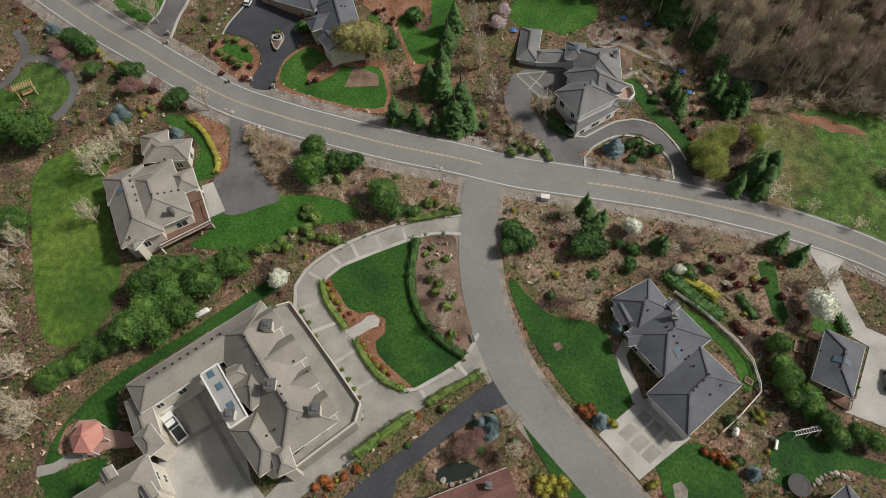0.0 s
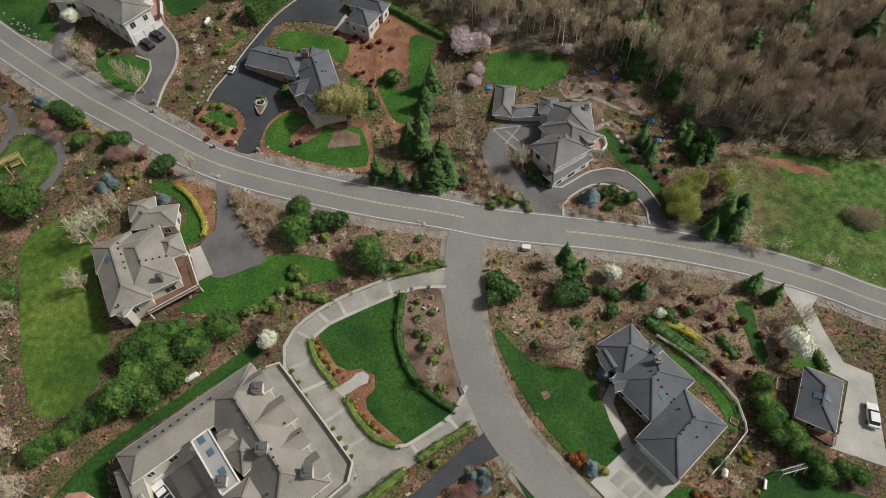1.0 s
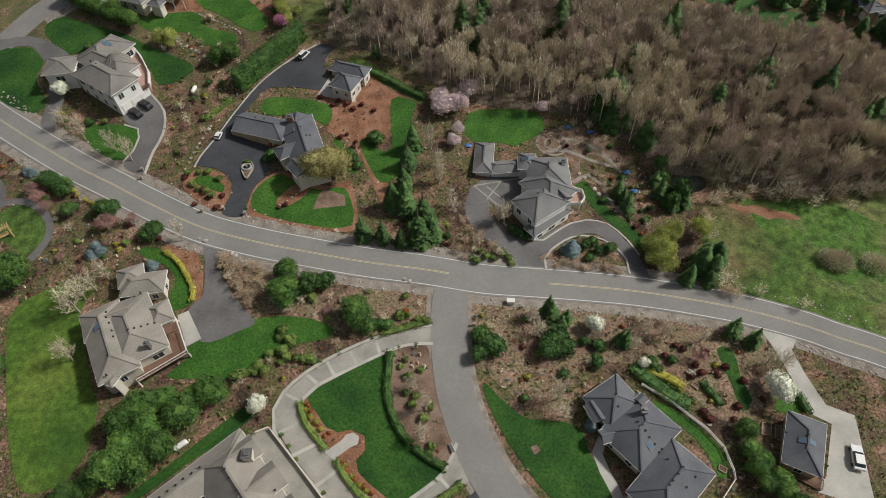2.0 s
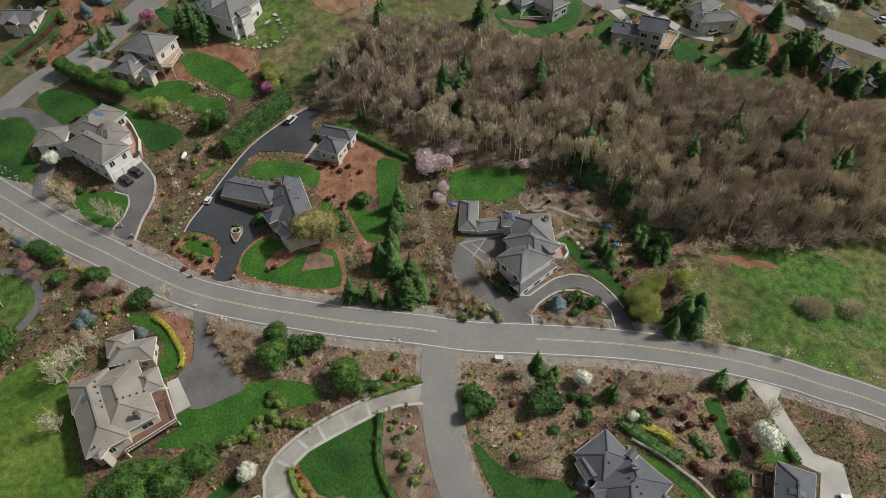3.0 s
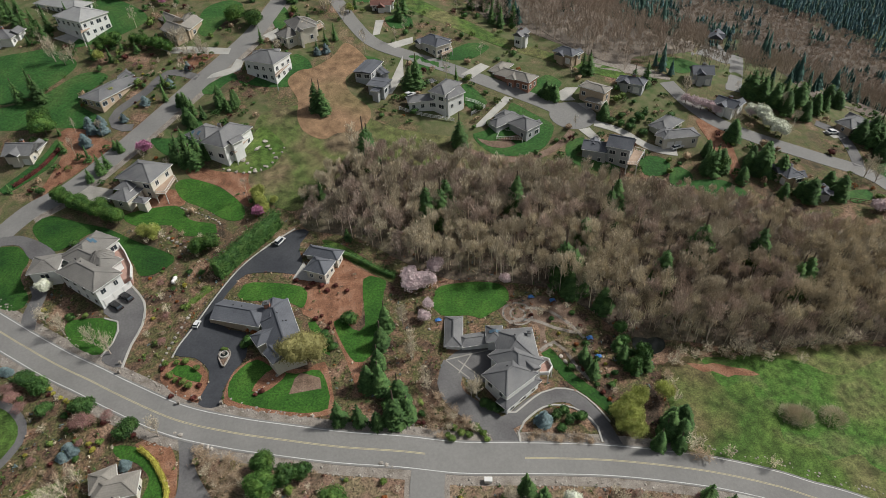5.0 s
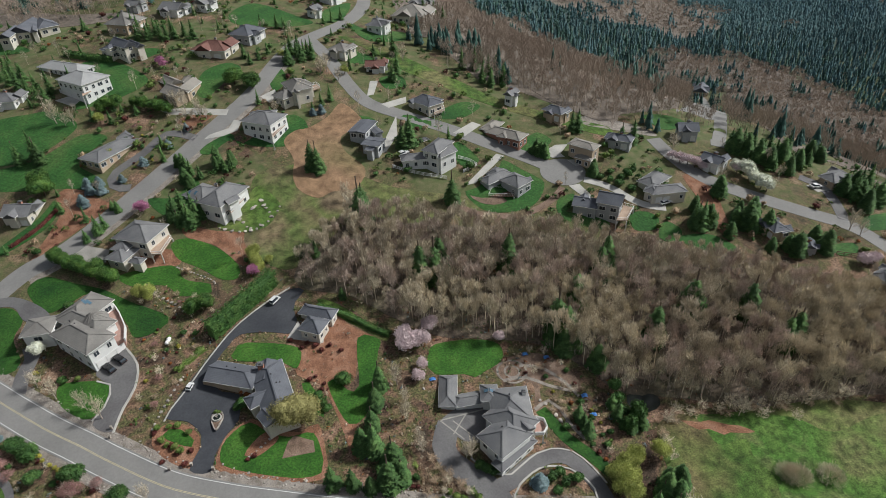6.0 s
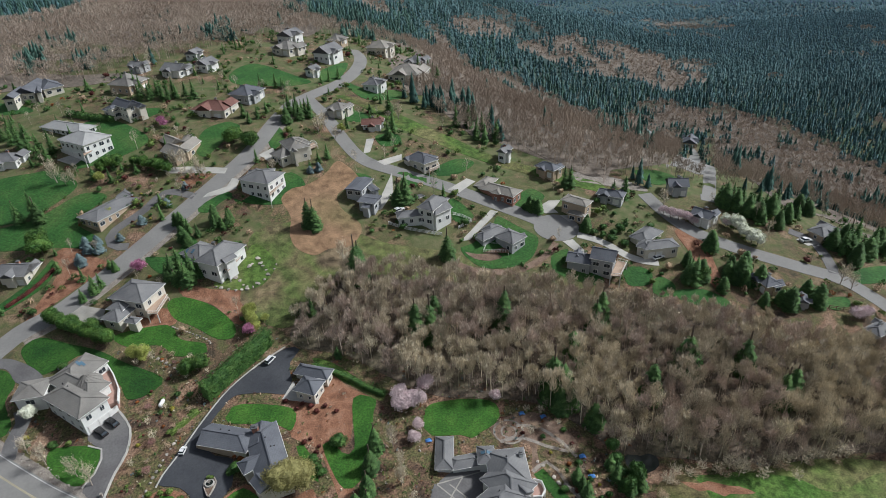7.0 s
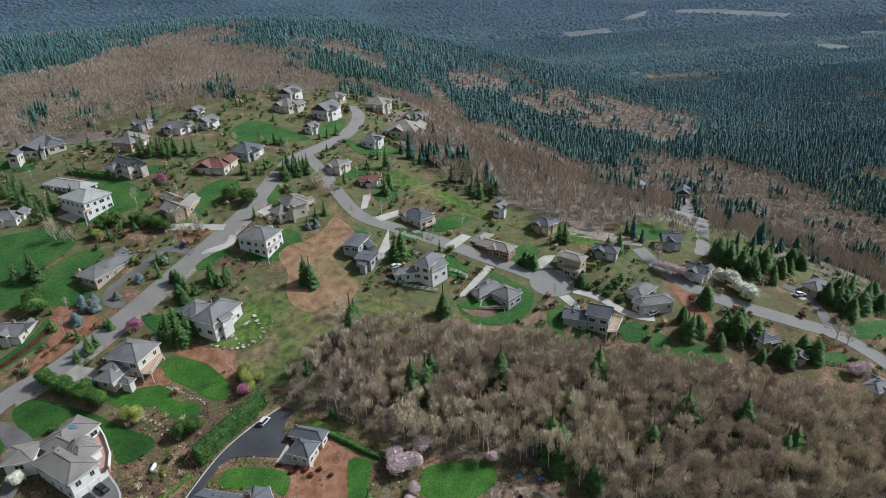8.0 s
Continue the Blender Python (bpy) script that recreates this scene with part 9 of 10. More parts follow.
plant("bare_bush", [(67.1, 89.8), (69.8, 91.2), (73.4, 91.2), (77.3, 92.1), (80.3, 90.7), (84.2, 91.2), (87.3, 90.2), (91.8, 90.6), (95.1, 89.9), (98.9, 90.4), (102.2, 89.6), (106.1, 90.1), (109.3, 89.3), (112.8, 89.1), (62.6, 69.0), (69.1, 66.2), (77.5, 62.5), (64.1, 80.6), (64.0, 83.7), (98.2, 86.1), (90.5, 88.0), (85.3, 89.1)], 1.2, 2.2, "low scrub along the edge of the meadow")
plant("tan_bush", [(64.6, 86.9), (64.1, 82.9), (68.9, 90.0), (75.1, 91.3), (81.8, 90.2), (89.5, 89.9), (96.7, 89.3), (104.0, 89.0), (110.9, 88.4), (62.4, 67.0), (64.2, 66.1)], 0.9, 1.4, "dry shrubs along the edge of the meadow")
plant("green_tree", [(48.7, 74.7), (50.9, 76.0), (48.9, 77.6), (50.9, 73.1), (52.7, 79.5), (55.0, 81.5)], 0.9, 1.15, "light green trees beside the curved drive")
plant("young_fir", [(55.4, 95.9), (55.7, 92.6), (56.0, 90.1), (58.5, 89.4), (60.4, 89.7), (57.2, 88.8), (46.7, 91.7), (47.1, 89.2), (46.2, 93.7)], 0.85, 1.2, "feathery green conifers by the pond")
plant("ball", [(10.6, 77.5), (12.3, 79.1), (13.6, 77.8), (15.1, 77.2), (18.2, 77.2), (18.7, 75.8), (11.4, 76.6), (17.2, 78.4)], 0.9, 1.25, "clipped grey-green shrubs beside the road")
plant("heath", [tuple(q) for q in zone([(4.5, 86.0), (12.1, 84.9), (19.6, 79.3), (19.4, 75.4), (8.3, 77.6), (2.2, 80.0)], 1.6, 91, 0.4)], 0.7, 1.2, "low dry shrubs covering the beds by the drive")
plant("heath", [tuple(q) for q in zone([(26.9, 77.0), (33.4, 75.6), (42.3, 74.4), (41.3, 72.8), (36.0, 73.6), (27.6, 74.6)], 1.45, 92, 0.4, False)], 0.7, 1.1, "low dry shrubs on the planted island")
plant("tan_bush", [(10.7, 85.0), (13.0, 83.1), (9.1, 82.2), (11.7, 81.3), (15.1, 80.6), (7.7, 79.4), (9.2, 77.6), (16.0, 78.8), (9.8, 87.3), (28.3, 75.0), (29.8, 76.0), (32.1, 74.9), (34.4, 74.2), (36.7, 75.4), (38.8, 74.1), (41.0, 72.8)], 0.6, 0.9, "dry low shrubs on the beds by the drive")

# ---- gardens further up the hill ----
plant("hill_fir", [(-109.8, 206.1), (-65.8, 283.7), (-84.9, 283.1), (-75.3, 282.6), (-70.8, 284.7), (-61.7, 280.0), (-80.2, 285.5), (-18.6, 259.9), (-15.8, 261.5), (-12.5, 258.3), (-22.0, 256.4), (18.3, 240.3), (54.2, 252.5), (56.4, 246.6), (58.0, 238.4), (63.6, 241.3), (82.8, 203.1), (80.3, 202.6), (100.7, 194.1), (96.1, 193.9), (48.9, 253.9), (-93.8, 295.5), (-111.2, 300.7), (-124.4, 259.5), (-132.0, 265.7)], 0.75, 1.15, "conifers in the hillside gardens")
plant("dense_fir", [(137.3, 186.8), (140.6, 184.5), (143.0, 180.9), (145.3, 177.4), (152.6, 181.1), (157.2, 177.5), (167.8, 185.6), (171.3, 165.0), (168.1, 158.5), (165.8, 152.6), (173.6, 156.4), (183.1, 158.1), (108.9, 152.0), (118.7, 163.8), (125.2, 153.7), (120.9, 149.4), (125.9, 146.3), (130.1, 136.4), (139.7, 136.1), (150.6, 173.3), (170.9, 184.0), (185.6, 164.7), (163.7, 161.6)], 1.05, 1.4, "dark conifers beside the lower road")
plant("young_fir", [(-34.4, 289.2), (-27.6, 289.2), (-24.8, 289.2), (-3.6, 300.1), (0.8, 304.1), (-44.9, 192.5), (-40.4, 193.2), (-42.1, 191.3), (-50.0, 189.5), (-52.9, 191.2), (-54.6, 193.2), (2.3, 164.1), (-16.6, 152.5), (-18.2, 153.7), (-14.2, 153.2), (-7.6, 137.0), (-135.0, 299.1), (-143.7, 306.2), (-128.3, 300.5), (5.4, 263.4), (12.8, 263.9), (-6.5, 226.4), (-9.8, 223.0), (-13.0, 219.7), (-30.4, 262.9), (-33.6, 258.0), (-36.7, 254.4), (-39.4, 259.5), (-88.3, 230.6), (-83.9, 229.0), (-80.6, 227.4), (-75.2, 225.3), (-89.8, 224.4), (-83.3, 221.5)], 0.8, 1.3, "young conifers in the hillside gardens")
plant("hill_fir", [(-131.7, 259.1), (-127.0, 254.7), (-122.5, 250.8), (-118.2, 247.2), (-113.9, 243.2), (-109.7, 239.4), (-128.4, 261.8), (-122.5, 256.9), (-116.7, 250.7), (-109.4, 245.1), (-84.5, 286.6), (-80.4, 282.0), (-77.9, 286.2), (-72.4, 280.3), (-69.1, 281.3), (-88.6, 294.0), (-21.0, 262.6), (-18.2, 264.8), (-14.4, 262.6), (-21.9, 253.4), (-16.7, 256.3), (-55.6, 172.8), (-53.9, 174.8), (-57.1, 172.0), (-49.5, 170.7), (-48.1, 172.7), (-54.2, 169.3), (-50.9, 168.8), (137.0, 189.5), (141.1, 188.3), (144.5, 186.9), (147.4, 184.7), (151.7, 183.3), (156.9, 184.3), (158.8, 181.3), (164.2, 181.0), (172.1, 186.5), (154.2, 190.3)], 0.75, 1.15, "stands of dark conifers between the houses")
plant("hill_fir", [(54.6, 254.5), (58.8, 262.1), (59.4, 249.8), (64.2, 255.7), (64.7, 245.3), (54.9, 241.0), (57.7, 237.3), (20.9, 246.6), (21.3, 264.8), (49.6, 353.2), (50.0, 340.5), (43.4, 332.1), (50.8, 329.4), (51.6, 319.1), (175.4, 167.1), (174.8, 163.6), (173.2, 158.6), (179.3, 160.5), (187.1, 164.9), (165.8, 158.5), (167.6, 154.0), (106.0, 153.0), (106.1, 150.6), (103.6, 151.0), (-104.8, 207.2), (-102.6, 204.7)], 0.85, 1.25, "stands of dark conifers between the houses")
plant("dense_fir", [(-55.7, 194.8), (-57.4, 195.9), (-52.7, 186.2), (-54.2, 187.6), (-44.8, 194.9), (-40.0, 194.7), (79.6, 178.3), (80.8, 180.2), (64.8, 190.3), (63.4, 191.0), (66.0, 189.3), (107.2, 158.0), (113.4, 146.0), (119.6, 153.6), (121.7, 155.4), (117.9, 151.2), (119.0, 148.4), (121.6, 146.9), (123.2, 138.8), (128.4, 138.4), (141.0, 139.0), (139.4, 141.2)], 0.7, 0.95, "dense evergreens beside the hillside houses")
plant("round_tree", [(-88.0, 229.0), (-85.6, 230.4), (-83.0, 231.0), (-76.0, 229.6), (-73.0, 228.6), (-70.1, 227.2), (-67.0, 225.6), (-64.0, 223.9)], 0.6, 0.85, "dark rounded evergreens behind the long low house")
plant("bare", [(-57.6, 219.8), (-55.0, 219.0), (-52.4, 219.6), (-50.3, 219.2)], 0.7, 0.9, "pale birches on a bark bed")
plant("bush", [(82.0, 176.8), (84.6, 174.6), (87.2, 172.4), (90.6, 170.0), (88.8, 175.2), (91.8, 176.6), (86.4, 178.8), (94.0, 178.0), (62.0, 191.6)], 0.8, 1.3, "evergreen shrubs on the bank above the drive")
plant("round_tree", [(-98.0, 189.8), (107.8, 152.2), (-41.8, 239.6), (-35.1, 236.1)], 0.9, 1.1)
plant("blue_spruce", [(-83.8, 188.1), (-80.2, 187.4), (-84.4, 182.4), (-74.6, 191.6), (-68.9, 198.2), (-61.9, 205.9), (-56.7, 213.7), (-13.0, 218.0), (-9.9, 218.8)], 0.8, 1.1, "blue spruces beside the hill road")
plant("magenta_tree", [(-65.9, 176.8), (-70.0, 255.3), (-71.5, 257.4)], 0.8, 1.0)
plant("pink_tree", [(111.1, 183.4), (112.9, 181.3), (115.2, 179.8), (117.3, 178.3), (119.2, 176.5), (131.2, 174.5), (148.6, 129.5), (152.1, 130.1)], 0.8, 1.0, "blossoming cherries along the lower road")
plant("white_tree", [(133.0, 173.1), (133.7, 170.6), (134.7, 168.1), (135.3, 165.6), (136.3, 163.8), (131.0, 175.2)], 1.1, 1.4, "white blossoming trees along the lower road")
plant("bare", [(-102.7, 225.5), (-99.1, 223.2), (-96.3, 223.2), (-58.2, 225.0), (-54.0, 223.7), (-61.2, 224.8), (-7.0, 247.3), (-9.4, 245.1), (-2.7, 240.4), (114.0, 188.7), (122.1, 168.9), (-16.1, 227.1), (-26.4, 220.9), (-2.7, 166.9), (-4.0, 174.0), (153.9, 144.0), (155.9, 141.3), (24.7, 259.0)], 0.8, 1.2, "leafless trees in the hillside gardens")
plant("green_tree", [(-32.1, 154.6), (-30.6, 150.4), (-27.5, 151.9), (-59.3, 142.7), (-61.7, 144.0), (-24.2, 258.0), (-0.1, 245.4), (-87.1, 222.5), (-80.1, 203.8), (-83.5, 199.2)], 0.6, 0.9)


def blob(x, y, k, seed):
    """Slow uneven variation over the land."""
    return np.array([noise.noise(Vector((a * k + seed, b * k, seed * 0.7))) for a, b in zip(x, y)])


leafy_small = [tris(leafy(40, 0.8, 0.6, 0.2, 0, 2, 0.7)) for _ in range(3)] + [tris(leafy(80, 0.9, 0.75, 0.15, 0, 2, 0.75))]
HILLSIDE = [(-106.2, 162.7), (-134.9, 230.6), (-166.3, 316.9), (-125.3, 313.9), (-74.9, 336.5), (-36.1, 391.7), (4.3, 394.8), (53.9, 397.3), (53.5, 357.7), (27.8, 286.9), (58.0, 238.4), (87.5, 216.0), (107.5, 196.4), (120.6, 203.9), (143.9, 205.4), (193.1, 183.5), (187.5, 142.3), (166.5, 121.4), (136.1, 136.6), (116.3, 142.0), (83.2, 152.0), (58.9, 157.8), (35.9, 169.9), (3.5, 178.0), (-11.4, 165.7), (-18.2, 157.9), (-30.7, 149.4), (-51.6, 146.8), (-83.3, 156.3)]
HOUSES_ALL = [o for o in scene.objects if o.name.startswith("house") or o.name.startswith("garage")]
pts = zone(HILLSIDE, 4.2, 31, 0.5)
pts = pts[blob(pts[:, 0], pts[:, 1], 0.06, 6.0) > -0.08]
near_house = np.zeros(len(pts), bool)
for o in HOUSES_ALL:
    near_house |= np.hypot(pts[:, 0] - o.location.x, pts[:, 1] - o.location.y) < 5.5
pts = pts[~near_house]
r6 = np.random.default_rng(61)
kind6 = r6.choice(5, len(pts), p=[0.60, 0.18, 0.07, 0.14, 0.01])
for i, (mat, lab) in enumerate((("leaf", "evergreen shrubs dotted through the hillside gardens"), ("leaf_bright", "light green shrubs dotted through the hillside gardens"), ("leaf_red", "dark red shrubs dotted through the hillside gardens"), ("leaf_tan", "dry tan shrubs dotted through the hillside gardens"), ("leaf_rust", "rust-coloured shrubs dotted through the hillside gardens"))):
    p = pts[kind6 == i]
    joined("hillside_shrubs", leafy_small, p, r6.uniform(0.7, 1.9, len(p)), mat, lab, "shrubs")
pts = zone(HILLSIDE, 7.0, 33, 0.5)
pts = pts[blob(pts[:, 0], pts[:, 1], 0.045, 2.0) > 0.14]
pts = pts[[not any(math.hypot(p[0] - o.location.x, p[1] - o.location.y) < 8 for o in HOUSES_ALL) for p in pts]]
thin = [thin_tree(10, 2.3, 6, 220, 0.1, 0.08), thin_tree(11, 2.1, 6, 220, 0.1, 0.08), thin_tree(9, 2.4, 6, 220, 0.1, 0.08)]
joined("hillside_bare_trees", thin, pts[::2], r6.uniform(0.45, 0.8, len(pts[::2])), "twigs", "leafless trees dotted through the hillside gardens", "trees")
fir_tpl = [tris(fir(8, 2.2, 10, 7, 0.32, 1.2, 2)), tris(fir(9, 2.1, 11, 7, 0.35, 1.2, 2)), tris(fir(7, 2.3, 9, 7, 0.3, 1.2, 2))]
joined("hillside_conifers", fir_tpl, pts[1::4], r6.uniform(0.4, 0.8, len(pts[1::4])), "needles", "small conifers dotted through the hillside gardens", "trees")

# ---- the forest beyond ----
def far_field(y0, y1, spacing, seed):
    r = np.random.default_rng(seed)
    ys = np.arange(y0, y1, spacing)
    out = []
    for yy in ys:
        lo, hi = -0.56 * yy - 70, 1.02 * yy + 90
        xx = np.arange(lo, hi, spacing)
        out.append(np.stack([xx + r.uniform(-0.5, 0.5, len(xx)) * spacing, yy + r.uniform(-0.5, 0.5, len(xx)) * spacing], 1))
    return np.vstack(out)


settled = np.array(HILLSIDE)
wood_loop = np.array(WOOD)
CLEAR = [np.array(q) for q in ([(643.5, 1699.5), (673.1, 1779.7), (755.4, 1789.6), (825.0, 1807.2), (790.5, 1721.6), (706.8, 1691.5)], [(1152.7, 2040.4), (1217.0, 2118.8), (1331.4, 2092.9), (1399.6, 1969.1), (1459.1, 1852.9), (1404.4, 1780.5), (1314.0, 1872.9), (1245.8, 1987.2)], [(929.7, 1956.0), (981.9, 2025.7), (1100.6, 2142.0), (1102.6, 2103.8), (968.7, 1936.1)], [(1095.9, 1296.4), (1164.4, 1362.2), (1136.1, 1292.1), (1129.0, 1233.7), (1085.2, 1183.6), (1068.0, 1227.7)], [(1314.2, 1409.8), (1352.7, 1434.9), (1401.7, 1382.4), (1354.7, 1333.5)])]
BROWN_HILL = [(-215, 426), (-218, 464), (-201, 480), (-182, 522), (-182, 560), (-156, 585), (-160, 632), (-120, 656), (-97, 665), (-78, 623), (-102, 603), (-51, 541), (-42, 488), (-11, 454), (-10, 401), (-25, 377), (-41, 418), (-48, 389), (-66, 428), (-72, 408), (-84, 375), (-101, 394), (-115, 376), (-154, 412), (-168, 394), (-186, 408), (-201, 394)]
BROWN_FOOT = [(-199, 390), (-175, 390), (-156, 375), (-119, 366), (-109, 352), (-136, 359), (-160, 353), (-159, 339), (-174, 335)]
BROWN_LEFT = [(-170, 325), (-154, 338), (-125, 326), (-101, 320), (-103, 310), (-120, 308), (-144, 310), (-164, 311)]
BROWN_CREST = [(-25, 588), (13, 638), (33, 607), (67, 629), (30, 564), (22, 592)]
BROWN_BANK = [(186, 639), (271, 693), (333, 669), (396, 633), (372, 580), (311, 551), (292, 580), (240, 587), (208, 615)]
BROWN_SLOPE = [(33, 388), (77, 562), (106, 608), (110, 516), (143, 552), (186, 513), (211, 484), (251, 493), (293, 516), (318, 505), (308, 456), (240, 416), (111, 225), (97, 209), (85, 218), (74, 235), (60, 274), (44, 292), (32, 300)]
BROWN_RIGHT = [(313, 495), (363, 478), (363, 426), (373, 395), (368, 331), (359, 293), (216, 170), (180, 182), (171, 216), (275, 397), (303, 448)]
BROWN_GAP = [(117, 663), (178, 690), (186, 653), (135, 632), (111, 632)]
BROWN_FAR = [(556, 1131), (628, 1024), (638, 935), (521, 947)]
BROWN = [np.array(q, float) for q in (BROWN_HILL, BROWN_FOOT, BROWN_LEFT, BROWN_CREST, BROWN_BANK, BROWN_SLOPE, BROWN_RIGHT, BROWN_GAP, BROWN_FAR)]
patch("woodland_floor", [(52, 250), (62, 240), (95, 209), (104, 214), (112, 216), (130, 222), (142, 236), (200, 325), (240, 390), (250, 440), (200, 480), (110, 500), (60, 420), (40, 320)], "leaf_litter", 0.05, cell=4, label="brown leaf litter under the bare slope woods", category="woodland floor")
for lp in BROWN:
    patch("woodland_floor", lp, "leaf_litter", 0.15, cell=14, label="brown leaf litter under the far bare woods", category="woodland floor")
for y0, y1, sp in ((60, 300, 4.2), (300, 560, 4.0), (560, 1000, 4.4), (1000, 1700, 7.5), (1700, 3800, 17.0)):
    p = far_field(y0, y1, sp, int(y0))
    ok = ~inside(p[:, 0], p[:, 1], settled) & ~inside(p[:, 0], p[:, 1], wood_loop)
    for o in HOUSES_ALL:
        ok &= np.hypot(p[:, 0] - o.location.x, p[:, 1] - o.location.y + 3) > 11
    for mat, lp in AREAS:
        if mat in ("asphalt", "lawn", "meadow", "concrete", "gravel", "asphalt_mid", "meadow_dry", "lawn_far"):
            ok &= ~inside(p[:, 0], p[:, 1], lp)
    for lp in CLEAR:
        ok &= ~inside(p[:, 0], p[:, 1], lp)
    if y0 < 300:  # only the slopes past the settled ground
        ok &= (p[:, 0] > 30) & (p[:, 1] > 190) | (p[:, 0] > 190) & (p[:, 1] > 60)
    p = p[ok]
    brown = np.zeros(len(p), bool)
    wob = np.stack([blob(p[:, 0], p[:, 1], 0.04, 5.0), blob(p[:, 0], p[:, 1], 0.04, 7.0)], 1) * 22
    for lp in BROWN:
        brown |= inside(p[:, 0] + wob[:, 0], p[:, 1] + wob[:, 1], lp)
    n = blob(p[:, 0], p[:, 1], 0.012, 3.0)
    n2 = blob(p[:, 0], p[:, 1], 0.05, 9.0) + 0.5 * blob(p[:, 0], p[:, 1], 0.17, 4.0)
    if y0 < 1700:
        brown = (brown & (n2 > np.where(p[:, 0] > 100, -0.26, -0.8))) | (~brown & (n > 0.36) & (n2 > 0.05)) | (~brown & (p[:, 1] < 320) & (n2 > -0.3)) | (~brown & (p[:, 0] < 40) & (p[:, 1] < 430) & (n2 > -0.12))
    rr = np.random.default_rng(int(y0) + 5)
    c = p[~brown]
    firs = {60: (10.5, 2.3, 5, 4), 300: (8.2, 2.0, 4, 3), 560: (8.6, 2.3, 3, 2), 1000: (10.0, 3.8, 3, 1), 1700: (13.0, 9.0, 3, 1)}[y0]
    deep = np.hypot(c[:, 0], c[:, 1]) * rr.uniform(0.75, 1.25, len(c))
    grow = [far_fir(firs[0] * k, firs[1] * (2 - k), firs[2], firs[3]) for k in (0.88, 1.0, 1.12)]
    # each distance band takes a bluer needle colour in place of haze
    for lo, hi, mat in ((0, 560, "needles_far"), (560, 950, "needles_haze_tint"), (950, 1750, "needles_haze_blue"), (1750, 1e6, "needles_hazy")):
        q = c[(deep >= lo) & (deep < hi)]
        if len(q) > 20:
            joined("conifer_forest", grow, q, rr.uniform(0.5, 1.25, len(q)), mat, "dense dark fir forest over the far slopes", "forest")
    b = p[brown]
    if y0 < 1000:
        b = np.vstack([b, b[::2] + rr.uniform(-2.4, 2.4, b[::2].shape)])
    if not len(b):
        continue
    bare = [thin_tree(9, 2.5, 4, 180, 0.13, 0.18), thin_tree(8, 2.6, 4, 180, 0.13, 0.18), thin_tree(10, 2.4, 4, 180, 0.13, 0.18)] if y0 < 300 else [far_bare(7.5, 2.2, 52, 0.26), far_bare(8, 2.1, 52, 0.26), far_bare(7, 2.3, 52, 0.26), far_bare(8.5, 2.0, 52, 0.26)] if y0 < 560 else [far_bare(7, 2.4, 30, 0.42), far_bare(8, 2.3, 30, 0.42), far_bare(6.5, 2.5, 30, 0.42)]
    joined("bare_forest", bare, b, rr.uniform(0.65, 1.1, len(b)), "twigs_far", "leafless brown woodland on the far slopes", "woods")
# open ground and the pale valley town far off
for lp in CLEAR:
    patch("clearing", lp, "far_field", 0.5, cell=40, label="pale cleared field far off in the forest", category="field")


